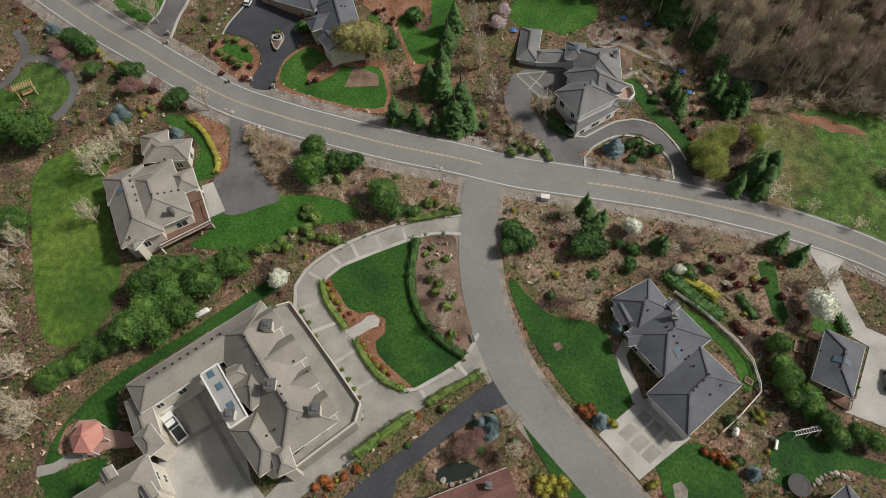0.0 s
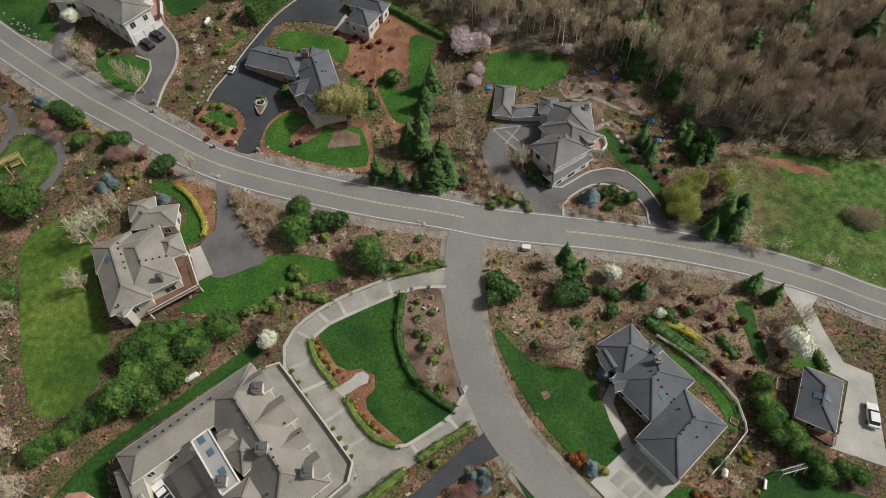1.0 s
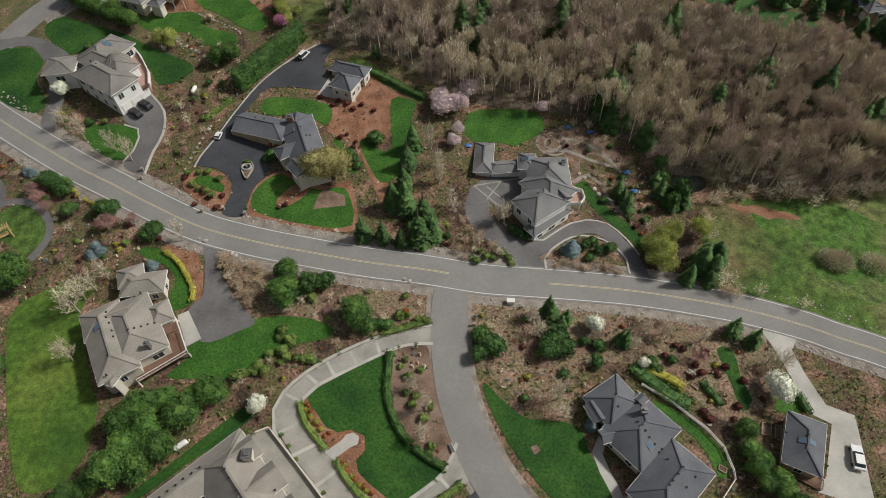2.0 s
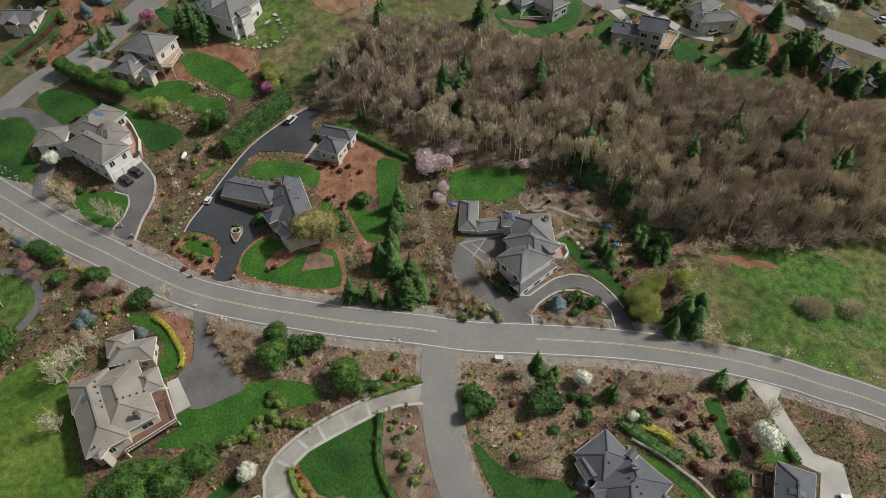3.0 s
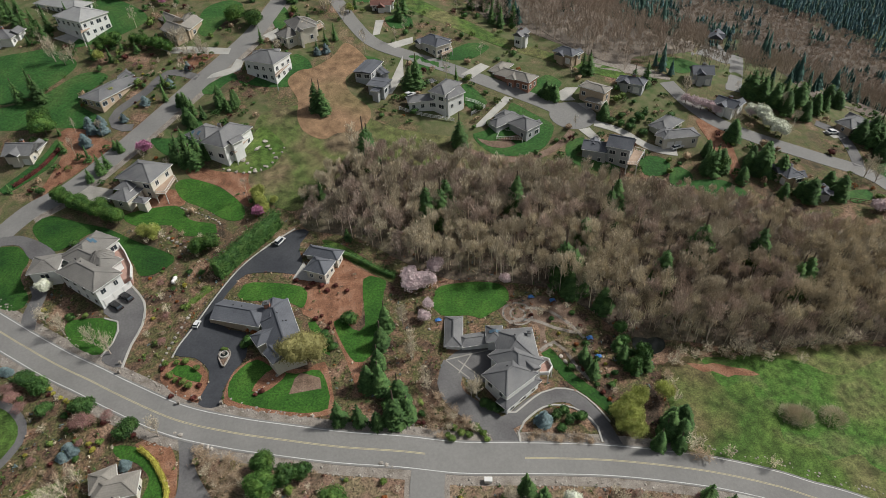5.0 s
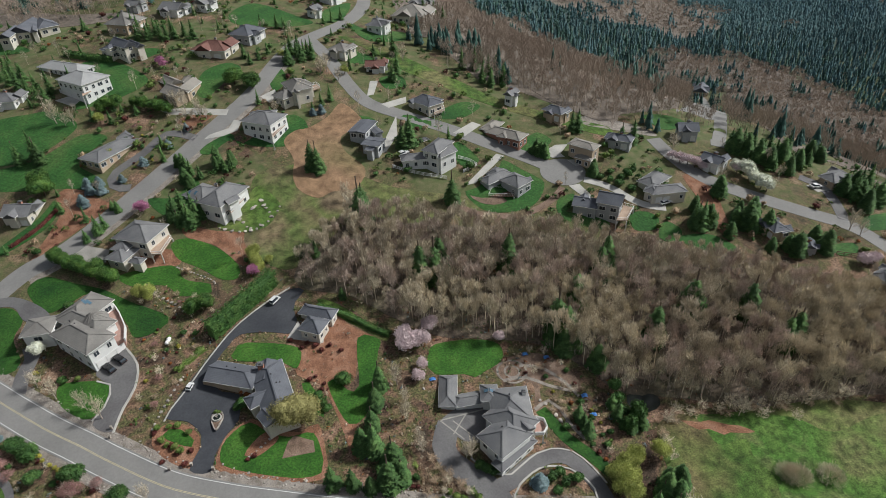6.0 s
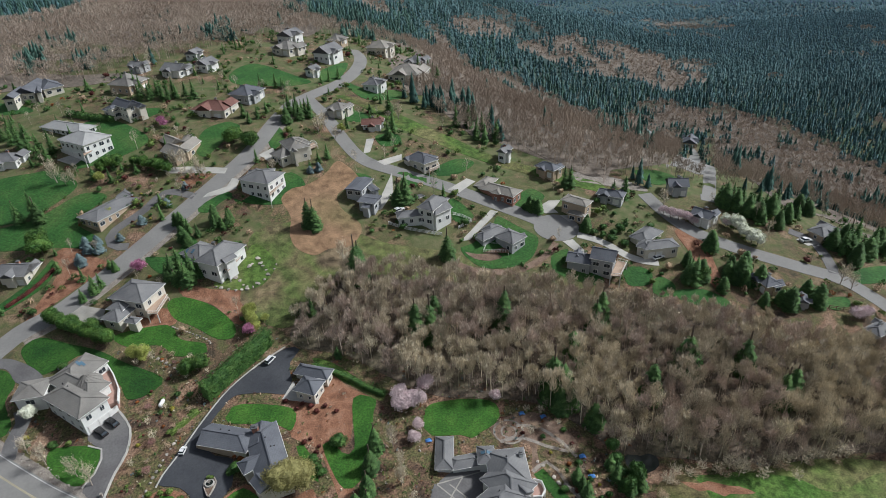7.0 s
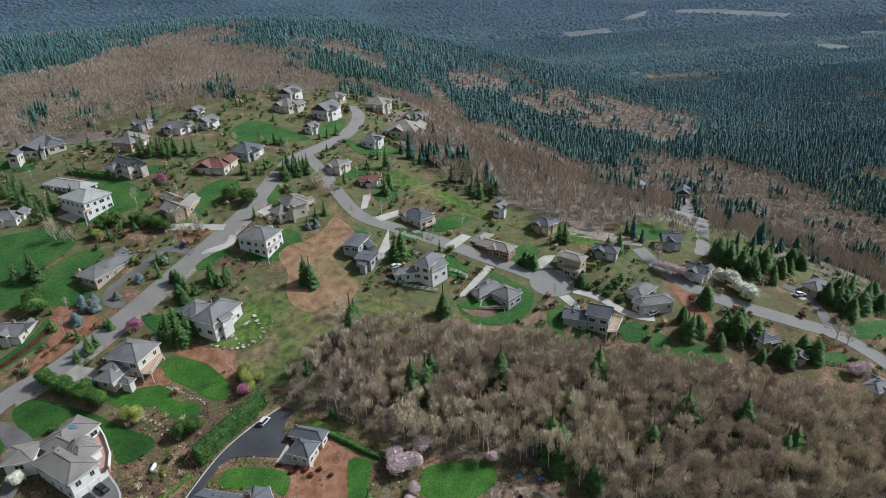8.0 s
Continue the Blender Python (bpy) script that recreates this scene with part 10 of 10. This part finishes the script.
# ---- vehicles ----
def car(at, ahead, paint, label, long=4.6, kind="car"):
    """A parked vehicle that points from at towards ahead."""
    z = float(land(*at)) + 0.1
    d = Vector((ahead[0] - at[0], ahead[1] - at[1], 0)).normalized()
    ob = tagged(empty("car" if kind != "pickup" else "pickup_truck", (at[0], at[1], z)), label, "car" if kind != "pickup" else "truck")
    slope = (float(land(at[0] + d.x * 2, at[1] + d.y * 2)) - float(land(at[0] - d.x * 2, at[1] - d.y * 2))) / 4
    ob.rotation_euler = (0, -math.atan(slope), math.atan2(d.y, d.x))
    L, w = long / 2, 0.92
    s = Shape()
    prof = [(-L, 0.42), (-L, 0.85), (-L * 0.93, 0.95), (L * 0.55, 0.98), (L * 0.93, 0.82), (L, 0.62), (L, 0.42)]
    n = len(prof)
    s.add([(x, y, h) for y in (-w, w) for x, h in prof], [tuple(range(n)), tuple(reversed(range(n, 2 * n)))] + [((i + 1) % n, i, n + i, n + (i + 1) % n) for i in range(n)])
    body = part("body", s, paint, ob)
    c0, c1, f0, f1 = (-L * 0.85, L * 0.42, -L * 0.62, L * 0.08) if kind == "car" else ((-L * 0.08, L * 0.55, 0.02 * L, L * 0.3) if kind == "pickup" else (-L * 0.95, L * 0.6, -L * 0.9, L * 0.35))
    top = 1.45 if kind == "car" else (1.85 if kind == "pickup" else 2.0)
    cab = Shape().add([(c0, -w * 0.92, 0.93), (c1, -w * 0.92, 0.93), (c1, w * 0.92, 0.93), (c0, w * 0.92, 0.93), (f0, -w * 0.76, top), (f1, -w * 0.76, top), (f1, w * 0.76, top), (f0, w * 0.76, top)], [(0, 1, 5, 4), (1, 2, 6, 5), (2, 3, 7, 6), (3, 0, 4, 7), (4, 5, 6, 7)])
    part("window", cab, "glass", ob, "dark glazed cabin windows")
    part("roof", Shape().box(f0 - 0.06, -w * 0.78, top - 0.02, f1 + 0.06, w * 0.78, top + 0.05), paint, ob)
    if kind == "pickup":
        part("load_bed", Shape().box(-L * 0.93, -w * 0.8, 0.9, -L * 0.12, w * 0.8, 1.02), "dark_metal", body, "dark open load bed")
    for x in (-L * 0.62, L * 0.62):
        for y in (-w, w):
            wheel = part("wheel", Shape().tube((x, y - 0.1, 0.33), (x, y + 0.1, 0.33), 0.33, 0.33, 12), "rubber", ob)
            part("rim", Shape().tube((x, y - 0.115, 0.33), (x, y + 0.115, 0.33), 0.19, 0.19, 10), "pipe", wheel)
    for y in (-0.62, 0.62):
        part("headlight", Shape().box(L - 0.06, y - 0.17, 0.62, L + 0.02, y + 0.17, 0.76), "trim", ob)
        part("tail_light", Shape().box(-L - 0.02, y - 0.14, 0.68, -L + 0.06, y + 0.14, 0.84), "leaf_red", ob)
    return ob


car((-44.9, 23.5), (-46.5, 25.2), "paint_white", "white pickup truck parked in the concrete court", 5.5, "pickup")
car((-65.2, 121.6), (-67.1, 123.3), "paint_black", "black car parked before the garage", 4.6).scale = (0.85, 0.85, 0.85)
car((-63.2, 124.0), (-65.1, 125.6), "paint_black", "black estate car parked beside another car", 4.6).scale = (0.85, 0.85, 0.85)
car((-44.9, 113.2), (-44.5, 114.4), "paint_white", "small white utility cart at the edge of the drive", 3.0).scale = (0.72, 0.72, 0.72)
car((-25.6, 137.8), (-24.3, 139.3), "paint_white", "white-roofed golf cart with dark sides on the drive", 4.2, "van").scale = (0.72, 0.72, 0.8)
car((73.0, 31.6), (73.9, 34.2), "paint_white", "white car parked on the concrete drive", 4.6)
car((99.2, 162.4), (101.3, 162.9), "paint_white", "white car parked beside the cream house", 4.4)
car((156.3, 165.3), (158.7, 165.5), "paint_white", "white car parked on the pale forecourt", 4.4)
car((16.8, 194.2), (18.9, 195.2), "paint_white", "white car parked by the white fence", 4.4)
car((15.8, 298.0), (19.2, 299.7), "paint_black", "dark car parked beside the grey-roofed house", 4.4)


# ---- garden things ----
def tank(at, ahead, label, long=2.6, r=0.5):
    """A gas tank with domed ends on two feet."""
    z = float(land(*at))
    d = Vector((ahead[0] - at[0], ahead[1] - at[1], 0)).normalized()
    ob = tagged(empty("gas_tank", (at[0], at[1], z)), label, "gas tank")
    ob.rotation_euler = (0, 0, math.atan2(d.y, d.x))
    s, n = Shape(), 12
    prof = [(-long / 2, 0.02), (-long / 2 + 0.06, 0.26), (-long / 2 + 0.22, 0.44), (-long / 2 + 0.4, r), (long / 2 - 0.4, r), (long / 2 - 0.22, 0.44), (long / 2 - 0.06, 0.26), (long / 2, 0.02)]
    for x, q in prof:
        s.v += [(x, q * math.cos(6.283 * i / n), 0.75 + q * math.sin(6.283 * i / n)) for i in range(n)]
    s.f = [(k * n + i, k * n + (i + 1) % n, (k + 1) * n + (i + 1) % n, (k + 1) * n + i) for k in range(len(prof) - 1) for i in range(n)]
    part("body", s, "trim", ob)
    part("valve_dome", Shape().tube((0, 0, 1.2), (0, 0, 1.42), 0.2, 0.17, 10), "trim", ob)
    for x in (-long * 0.28, long * 0.28):
        part("foot", Shape().box(x - 0.08, -0.36, -0.2, x + 0.08, 0.36, 0.4), "concrete", ob)


tank((-43.7, 42.3), (-42.4, 43.2), "white gas tank lying beside the narrow lawn")
tank((-52.1, 127.7), (-51.8, 129.2), "white gas tank on the planted bank")
tank((44.3, 23.1), (44.7, 23.9), "small white gas tank below the slate house", 1.6)


def box_thing(name, at, ahead, size, mat, label, category, cap=None):
    """A weatherproof cabinet or plinth with a proud lid."""
    z = float(land(*at))
    d = Vector((ahead[0] - at[0], ahead[1] - at[1], 0)).normalized()
    ob = tagged(empty(name, (at[0], at[1], z)), label, category)
    ob.rotation_euler = (0, 0, math.atan2(d.y, d.x))
    a, b, c = size
    part("body", Shape().box(-a / 2, -b / 2, -0.3, a / 2, b / 2, c), mat, ob)
    part("lid", Shape().box(-a / 2 - 0.07, -b / 2 - 0.07, c, a / 2 + 0.07, b / 2 + 0.07, c + 0.1), cap or mat, ob)
    return ob


box_thing("utility_box", (17.1, 66.7), (18.2, 66.5), (1.5, 0.9, 1.0), "trim", "pale metal utility box on the verge", "utility box")
for p, q in (((-41.8, 92.5), (-40.8, 92.4)), ((-37.1, 90.9), (-35.9, 90.8)), ((9.1, 62.0), (9.9, 62.1)), ((-46.3, 92.1), (-45.7, 92.1)), ((-60.9, 104.5), (-60.1, 104.5)), ((-60.7, 102.1), (-59.7, 102.0))):
    box_thing("gate_pillar", p, q, (0.42, 0.42, 0.9), "brick", "short stone pillar beside a drive entrance", "pillar", "rock")


def bench(at, ahead, label, mat="trim"):
    z = float(land(*at))
    d = Vector((ahead[0] - at[0], ahead[1] - at[1], 0)).normalized()
    ob = tagged(empty("bench", (at[0], at[1], z)), label, "bench")
    ob.rotation_euler = (0, 0, math.atan2(d.y, d.x))
    part("seat", Shape().box(-0.8, -0.25, 0.42, 0.8, 0.25, 0.48), mat, ob)
    part("backrest", Shape().box(-0.8, 0.22, 0.5, 0.8, 0.29, 0.92), mat, ob)
    for x in (-0.7, 0.7):
        part("leg", Shape().box(x - 0.05, -0.22, -0.2, x + 0.05, 0.27, 0.42), mat, ob)


bench((2.5, 38.4), (2.8, 37.4), "white bench at the end of the planted bed")
bench((49.1, 49.5), (49.8, 48.8), "white garden bench on the slope")
bench((50.5, 21.2), (50.9, 22.1), "pale bench at the edge of the lawn")


def swing(at, ahead):
    """A heavy timber garden swing: two A-frames, a top beam and a hanging seat."""
    z = float(land(*at))
    d = Vector((ahead[0] - at[0], ahead[1] - at[1], 0)).normalized()
    ob = tagged(empty("garden_swing", (at[0], at[1], z)), "yellow timber garden swing with a slatted roof", "swing")
    ob.rotation_euler = (0, 0, math.atan2(d.y, d.x))
    for x in (-1.6, 1.6):
        for y in (-1.1, 1.1):
            part("leg", Shape().beam((x, y, -0.2), (x, y * 0.15, 2.5), 0.16, 0.16), "timber", ob)
        part("cross_bar", Shape().beam((x, -0.75, 0.9), (x, 0.75, 0.9), 0.1, 0.14), "timber", ob)
    part("top_beam", Shape().beam((-2.0, 0, 2.5), (2.0, 0, 2.5), 0.18, 0.22), "timber", ob)
    for k in range(9):
        x = -1.8 + 0.45 * k
        part("roof_slat", Shape().beam((x, -1.0, 2.62), (x, 1.0, 2.62), 0.16, 0.05), "timber", ob)
    part("seat", Shape().box(-1.0, -0.3, 0.5, 1.0, 0.3, 0.6), "timber", ob)
    part("seat_back", Shape().box(-1.0, 0.26, 0.6, 1.0, 0.34, 1.1), "timber", ob)
    for x in (-0.95, 0.95):
        part("chain", Shape().tube((x, 0, 0.6), (x, 0, 2.45), 0.025, 0.025, 5), "dark_metal", ob)


swing((-86.8, 89.1), (-85.0, 90.2))


def fence(points, h, mat, label, rails=2, gap=2.0, name="fence"):
    """A post-and-rail fence; every post and rail is a part."""
    c = straight(points, False, gap)
    x0, y0 = c[0]
    z0 = float(land(x0, y0))
    ob = tagged(empty(name, (x0, y0, z0)), label, "fence")
    top = [Vector((x - x0, y - y0, float(land(x, y)) - z0)) for x, y in c]
    for p in top:
        part("post", Shape().box(p.x - 0.08, p.y - 0.08, p.z - 0.3, p.x + 0.08, p.y + 0.08, p.z + h), mat, ob)
    for p, q in zip(top[:-1], top[1:]):
        for k in range(rails):
            up = Vector((0, 0, h * (k + 1) / rails - 0.08))
            part("rail", Shape().beam(p + up, q + up, 0.09, 0.16), mat, ob)


fence([(39.0, 47.7), (42.4, 45.0), (45.1, 42.3), (48.3, 38.7), (50.2, 35.2), (50.4, 31.2), (50.1, 29.6)], 1.1, "trim", "white rail fence curving round the garden")
fence([(50.1, 29.6), (46.0, 26.0), (42.1, 23.0)], 1.1, "trim", "straight white rail fence below the house")
fence([(12.5, 188.0), (16.6, 185.7), (22.2, 183.6), (29.7, 181.3)], 1.3, "trim", "white rail fence below the white house", 3)
fence([(35.4, 190.9), (38.5, 189.5), (41.2, 186.9), (35.9, 183.9)], 1.3, "trim", "white rail fence beside the drive", 3)
fence([(-82.7, 199.7), (-75.5, 206.9), (-68.0, 213.5)], 1.1, "deck_pale", "pale timber rail along the terrace", 3)
fence([(142.8, 134.6), (148.8, 132.6), (152.5, 129.9)], 1.2, "deck", "dark timber fence below the road", 2)
fence([(59.1, 41.3), (61.1, 40.3), (63.3, 39.2)], 1.5, "deck", "brown board fence beside the raised beds", 4, 1.6)


def raised_bed(a, b, c):
    """A square garden bed in a timber frame."""
    P = [Vector((*q, 0)) for q in (a, b, c)]
    u, v = P[1] - P[0], P[2] - P[0]
    mid = P[0] + (u + v) / 2
    z = float(land(mid.x, mid.y))
    ob = tagged(empty("raised_bed", (mid.x, mid.y, z)), "timber-framed raised bed filled with dark soil", "garden bed")
    k = [P[0] - mid, P[0] + u - mid, P[0] + u + v - mid, P[0] + v - mid]
    for p, q in zip(k, k[1:] + k[:1]):
        part("board", Shape().beam((p.x, p.y, 0.12), (q.x, q.y, 0.12), 0.1, 0.5), "deck_pale", ob)
    part("soil", Shape().add([(p.x * 0.96, p.y * 0.96, 0.22) for p in k] + [(p.x * 0.96, p.y * 0.96, -0.1) for p in k], [(0, 1, 2, 3), (7, 6, 5, 4), (0, 4, 5, 1), (1, 5, 6, 2), (2, 6, 7, 3), (3, 7, 4, 0)]), "soil", ob)


for a, b, c in (((59.1, 39.2), (60.6, 38.8), (58.1, 37.1)), ((61.3, 38.6), (62.2, 38.2), (60.2, 36.1)), ((57.1, 34.4), (58.4, 34.1), (56.1, 32.5)), ((58.7, 33.8), (59.9, 33.3), (57.7, 31.7)), ((49.1, 47.9), (49.9, 47.0), (48.5, 47.2)), ((48.5, 32.4), (49.5, 31.6), (48.0, 31.6))):
    raised_bed(a, b, c)


def trampoline(at, r):
    z = float(land(*at))
    ob = tagged(empty("trampoline", (at[0], at[1], z)), "round black trampoline on the lawn", "trampoline")
    part("mat", Shape().tube((0, 0, 0.78), (0, 0, 0.81), r * 0.86, r * 0.86, 16), "dark_metal", ob)
    ring = Shape()
    n = 16
    for i in range(n):
        a, b = 6.283 * i / n, 6.283 * (i + 1) / n
        ring.beam((r * 0.93 * math.cos(a), r * 0.93 * math.sin(a), 0.8), (r * 0.93 * math.cos(b), r * 0.93 * math.sin(b), 0.8), 0.3, 0.1)
    part("edge_pad", ring, "dark_metal", ob)
    for i in range(6):
        a = 6.283 * i / 6
        part("leg", Shape().tube((r * 0.95 * math.cos(a), r * 0.95 * math.sin(a), -0.2), (r * 0.92 * math.cos(a), r * 0.92 * math.sin(a), 0.76), 0.04, 0.04, 6), "pipe", ob)


trampoline((52.2, 15.1), 1.7)


def play_frame(at, ahead):
    z = float(land(*at))
    d = Vector((ahead[0] - at[0], ahead[1] - at[1], 0)).normalized()
    ob = tagged(empty("play_frame", (at[0], at[1], z)), "white metal climbing frame with a swing", "play frame")
    ob.rotation_euler = (0, 0, math.atan2(d.y, d.x))
    for x in (-2.2, 0.4, 2.2):
        for y in (-0.8, 0.8):
            part("leg", Shape().tube((x, y, -0.2), (x, y * 0.4, 2.2), 0.06, 0.06, 6), "trim", ob)
    for y in (-0.32, 0.32):
        part("rail", Shape().tube((-2.2, y, 2.2), (2.2, y, 2.2), 0.06, 0.06, 6), "trim", ob)
    for k in range(10):
        x = -2.0 + 0.45 * k
        part("rung", Shape().tube((x, -0.32, 2.2), (x, 0.32, 2.2), 0.04, 0.04, 5), "trim", ob)
    part("swing_seat", Shape().box(1.2, -0.2, 0.5, 1.6, 0.2, 0.56), "blue_tarp", ob)


play_frame((55.2, 23.0), (57.2, 23.4))


def fountain(at, ahead):
    """A pointed planted island with a stone kerb and a round basin."""
    z = float(land(*at))
    d = Vector((ahead[0] - at[0], ahead[1] - at[1], 0)).normalized()
    ob = tagged(empty("planted_island", (at[0], at[1], z)), "pointed planted island with a round basin on the forecourt", "planter")
    ob.rotation_euler = (0, 0, math.atan2(d.y, d.x))
    loop = [(3.3 * (1 if x > 0 else 0.62) * x, 1.35 * y * (1 - 0.55 * max(0, x))) for x, y in ((math.cos(t), math.sin(t)) for t in np.arange(0, 6.28, 0.3))]
    n = len(loop)
    for i in range(n):
        p, q = loop[i], loop[(i + 1) % n]
        part("kerb_stone", Shape().beam((*p, 0.2), (*q, 0.2), 0.28, 0.3), "rock", ob)
    part("soil", Shape().add([(x * 0.95, y * 0.95, 0.24) for x, y in loop], [tuple(range(n))]).add([(x * 0.95, y * 0.95, 0.0) for x, y in loop], [tuple(reversed(range(n)))]), "soil", ob)
    ring = Shape()
    for i in range(14):
        a, b = 6.283 * i / 14, 6.283 * (i + 1) / 14
        ring.v += [(r * math.cos(a), r * math.sin(a), h) for r, h in ((1.08, 0.1), (1.08, 0.68), (0.84, 0.68), (0.84, 0.1))]
        j = 4 * ((i + 1) % 14)
        ring.f += [(4 * i + k, j + k, j + (k + 1) % 4, 4 * i + (k + 1) % 4) for k in range(4)]
    basin = part("basin", ring, "concrete", ob)
    part("water", Shape().tube((0, 0, 0.3), (0, 0, 0.5), 0.88, 0.88, 14), "water", basin)
    part("pedestal", Shape().tube((0, 0, 0.4), (0, 0, 1.0), 0.18, 0.12, 8).tube((0, 0, 0.95), (0, 0, 1.08), 0.2, 0.36, 10), "rock", basin)
    return ob


fountain((-37.7, 103.6), (-37.6, 101.7))
plant("ball", [(-38.2, 105.3), (-37.4, 105.1)], 0.6, 0.75)


def sheet_of_plastic(at, size, label):
    """A crumpled plastic cover lying over a heap."""
    z = float(land(*at))
    s, n = Shape(), 7
    for i in range(n):
        for j in range(n):
            x, y = (i / (n - 1) - 0.5) * size, (j / (n - 1) - 0.5) * size * 0.7
            s.v.append((x + rng.normal() * 0.06, y + rng.normal() * 0.06, 0.05 + 0.5 * math.exp(-4 * (x * x + y * y) / size ** 2) + rng.normal() * 0.05))
    s.f = [(i * n + j, (i + 1) * n + j, (i + 1) * n + j + 1, i * n + j + 1) for i in range(n - 1) for j in range(n - 1)]
    ob = part("plastic_cover", s, "blue_tarp")
    ob.location = (at[0], at[1], z)
    tagged(ob, label, "cover")


for p in ((38.3, 113.7), (43.7, 112.1), (13.1, 108.6), (50.2, 94.3), (49.8, 99.8)):
    sheet_of_plastic(p, 1.6, "crumpled blue plastic cover over a garden heap")


# ---- stones ----
def stone_mesh(seed):
    r = np.random.default_rng(seed)
    bm = bmesh.new()
    bmesh.ops.create_icosphere(bm, subdivisions=1, radius=0.5)
    for v in bm.verts:
        v.co *= float(r.uniform(0.75, 1.2))
        v.co.z *= 0.65
    me = bpy.data.meshes.new("rock")
    bm.to_mesh(me)
    bm.free()
    me.materials.append(M["rock"])
    return me


STONES = [stone_mesh(k) for k in range(5)]


def stones(points, lo, hi, group, label, flat=1.0):
    for x, y in points:
        o = new("rock", STONES[int(rng.integers(5))])
        k = rng.uniform(lo, hi)
        o.location = (x, y, float(land(x, y)) + 0.1 * k)
        o.rotation_euler = (rng.uniform(-0.2, 0.2), rng.uniform(-0.2, 0.2), rng.uniform(0, 6.28))
        o.scale = (k * rng.uniform(0.8, 1.3), k, k * flat * rng.uniform(0.8, 1.1))
        tagged(o, label, "rock", group)


stones([(-37.0, 170.0), (-33.0, 174.1), (-30.5, 177.1), (-28.9, 173.8), (-34.5, 166.7), (-30.5, 167.0), (-27.3, 170.1), (-32.2, 175.0), (-29.6, 175.0), (-27.9, 171.9), (-35.7, 168.6), (-33.4, 166.0)], 0.9, 1.9, "pale boulders on the rough lawn", "flat pale boulder lying on the rough lawn", 0.4)
stones([(2.8, 80.3), (1.6, 80.8), (3.7, 79.8), (0.7, 81.0), (-40.0, 81.6), (-39.0, 81.1), (-38.2, 80.6), (-2.9, 72.6), (-4.0, 73.1), (-1.8, 72.1), (-46.1, 85.2), (-44.9, 84.6), (10.5, 106.1)], 0.6, 1.2, "stones on the road verge", "grey stone on the road verge")
stones([tuple(q) for q in smooth([(-53.4, 153.6), (-50.2, 151.8), (-47.4, 150.2), (-43.6, 147.8), (-42.3, 146.3)], False, 0.9)], 0.6, 1.1, "stones edging the lawn", "grey edging stone beside the lawn")
stones([tuple(q) for q in smooth([(-61.9, 147.8), (-57.0, 143.8), (-52.2, 140.3), (-49.0, 137.1)], False, 1.3)], 0.6, 1.2, "stones on the bank", "rough stone set into the bank")
stones([tuple(q) for q in smooth([(53.2, 14.1), (54.9, 15.3), (57.1, 16.6), (59.0, 17.0), (60.5, 16.1)], False, 0.7)], 0.7, 1.1, "stones of the curved wall", "pale stone in a low curved garden wall")
stones([tuple(q) for q in smooth([(-47.1, 116.5), (-49.2, 111.6), (-51.0, 106.0), (-51.9, 102.9)], False, 1.2)], 0.6, 1.0, "stones edging the dark drive", "rough stone edging the dark drive")
stones([tuple(q) for q in smooth([(-35.3, 91.9), (-29.7, 89.0), (-23.6, 87.0), (-17.6, 85.6)], False, 2.2)], 0.4, 0.8, "stones along the mulch border", "small stone in the mulch border")
stones([tuple(q) for q in smooth([(-29.9, 92.9), (-27.5, 94.9), (-24.9, 97.3)], False, 0.9)], 0.5, 0.9, "stones round the shrub bed", "pale stone round the shrub bed")
stones([tuple(q) for q in smooth([(-3.8, 17.1), (-2.5, 15.7), (-1.2, 15.1), (1.4, 15.8), (3.2, 17.0)], False, 1.0)], 0.6, 1.1, "stones round the little pond", "grey stone at the edge of the pond")
stones([tuple(q) for q in smooth([(38.4, 99.8), (40.5, 97.1), (41.7, 93.7), (44.7, 91.9), (45.8, 88.5)], False, 1.4)], 0.7, 1.4, "stones of the garden terraces", "tan stone in the terraced garden")
stones([tuple(q) for q in smooth([(-42.5, 167.1), (-36.6, 164.9), (-31.6, 165.5), (-26.8, 169.7), (-24.8, 174.0)], False, 1.6)], 0.8, 1.4, "stones round the rough lawn", "pale stone edging the rough lawn")
rip_v, rip_f = np.array([v.co[:] for v in STONES[0].vertices]), np.array([p.vertices[:] for p in STONES[0].polygons])
rip = []
main_c = smooth(MAIN, False, 0.5)
main_c = main_c[np.abs(main_c[:, 0]) < 170]
dirs = np.gradient(main_c, axis=0)
dirs /= np.linalg.norm(dirs, axis=1)[:, None]
for i in range(0, len(main_c)):
    for side in (-1, 1):
        if rng.random() < 0.75:
            o = rng.uniform(4.6, 6.4) * side
            rip.append((main_c[i, 0] - dirs[i, 1] * o, main_c[i, 1] + dirs[i, 0] * o))
rip = np.array(rip)
keep = np.ones(len(rip), bool)
for mat, lp in AREAS:
    if mat in ("asphalt", "asphalt_mid", "asphalt_dark", "concrete", "paver"):
        keep &= ~inside(rip[:, 0], rip[:, 1], lp)
joined("verge_stones", [(rip_v, rip_f)], rip[keep], rng.uniform(0.25, 0.7, keep.sum()), "rock", "loose grey stones along the gravel verge", "stones")
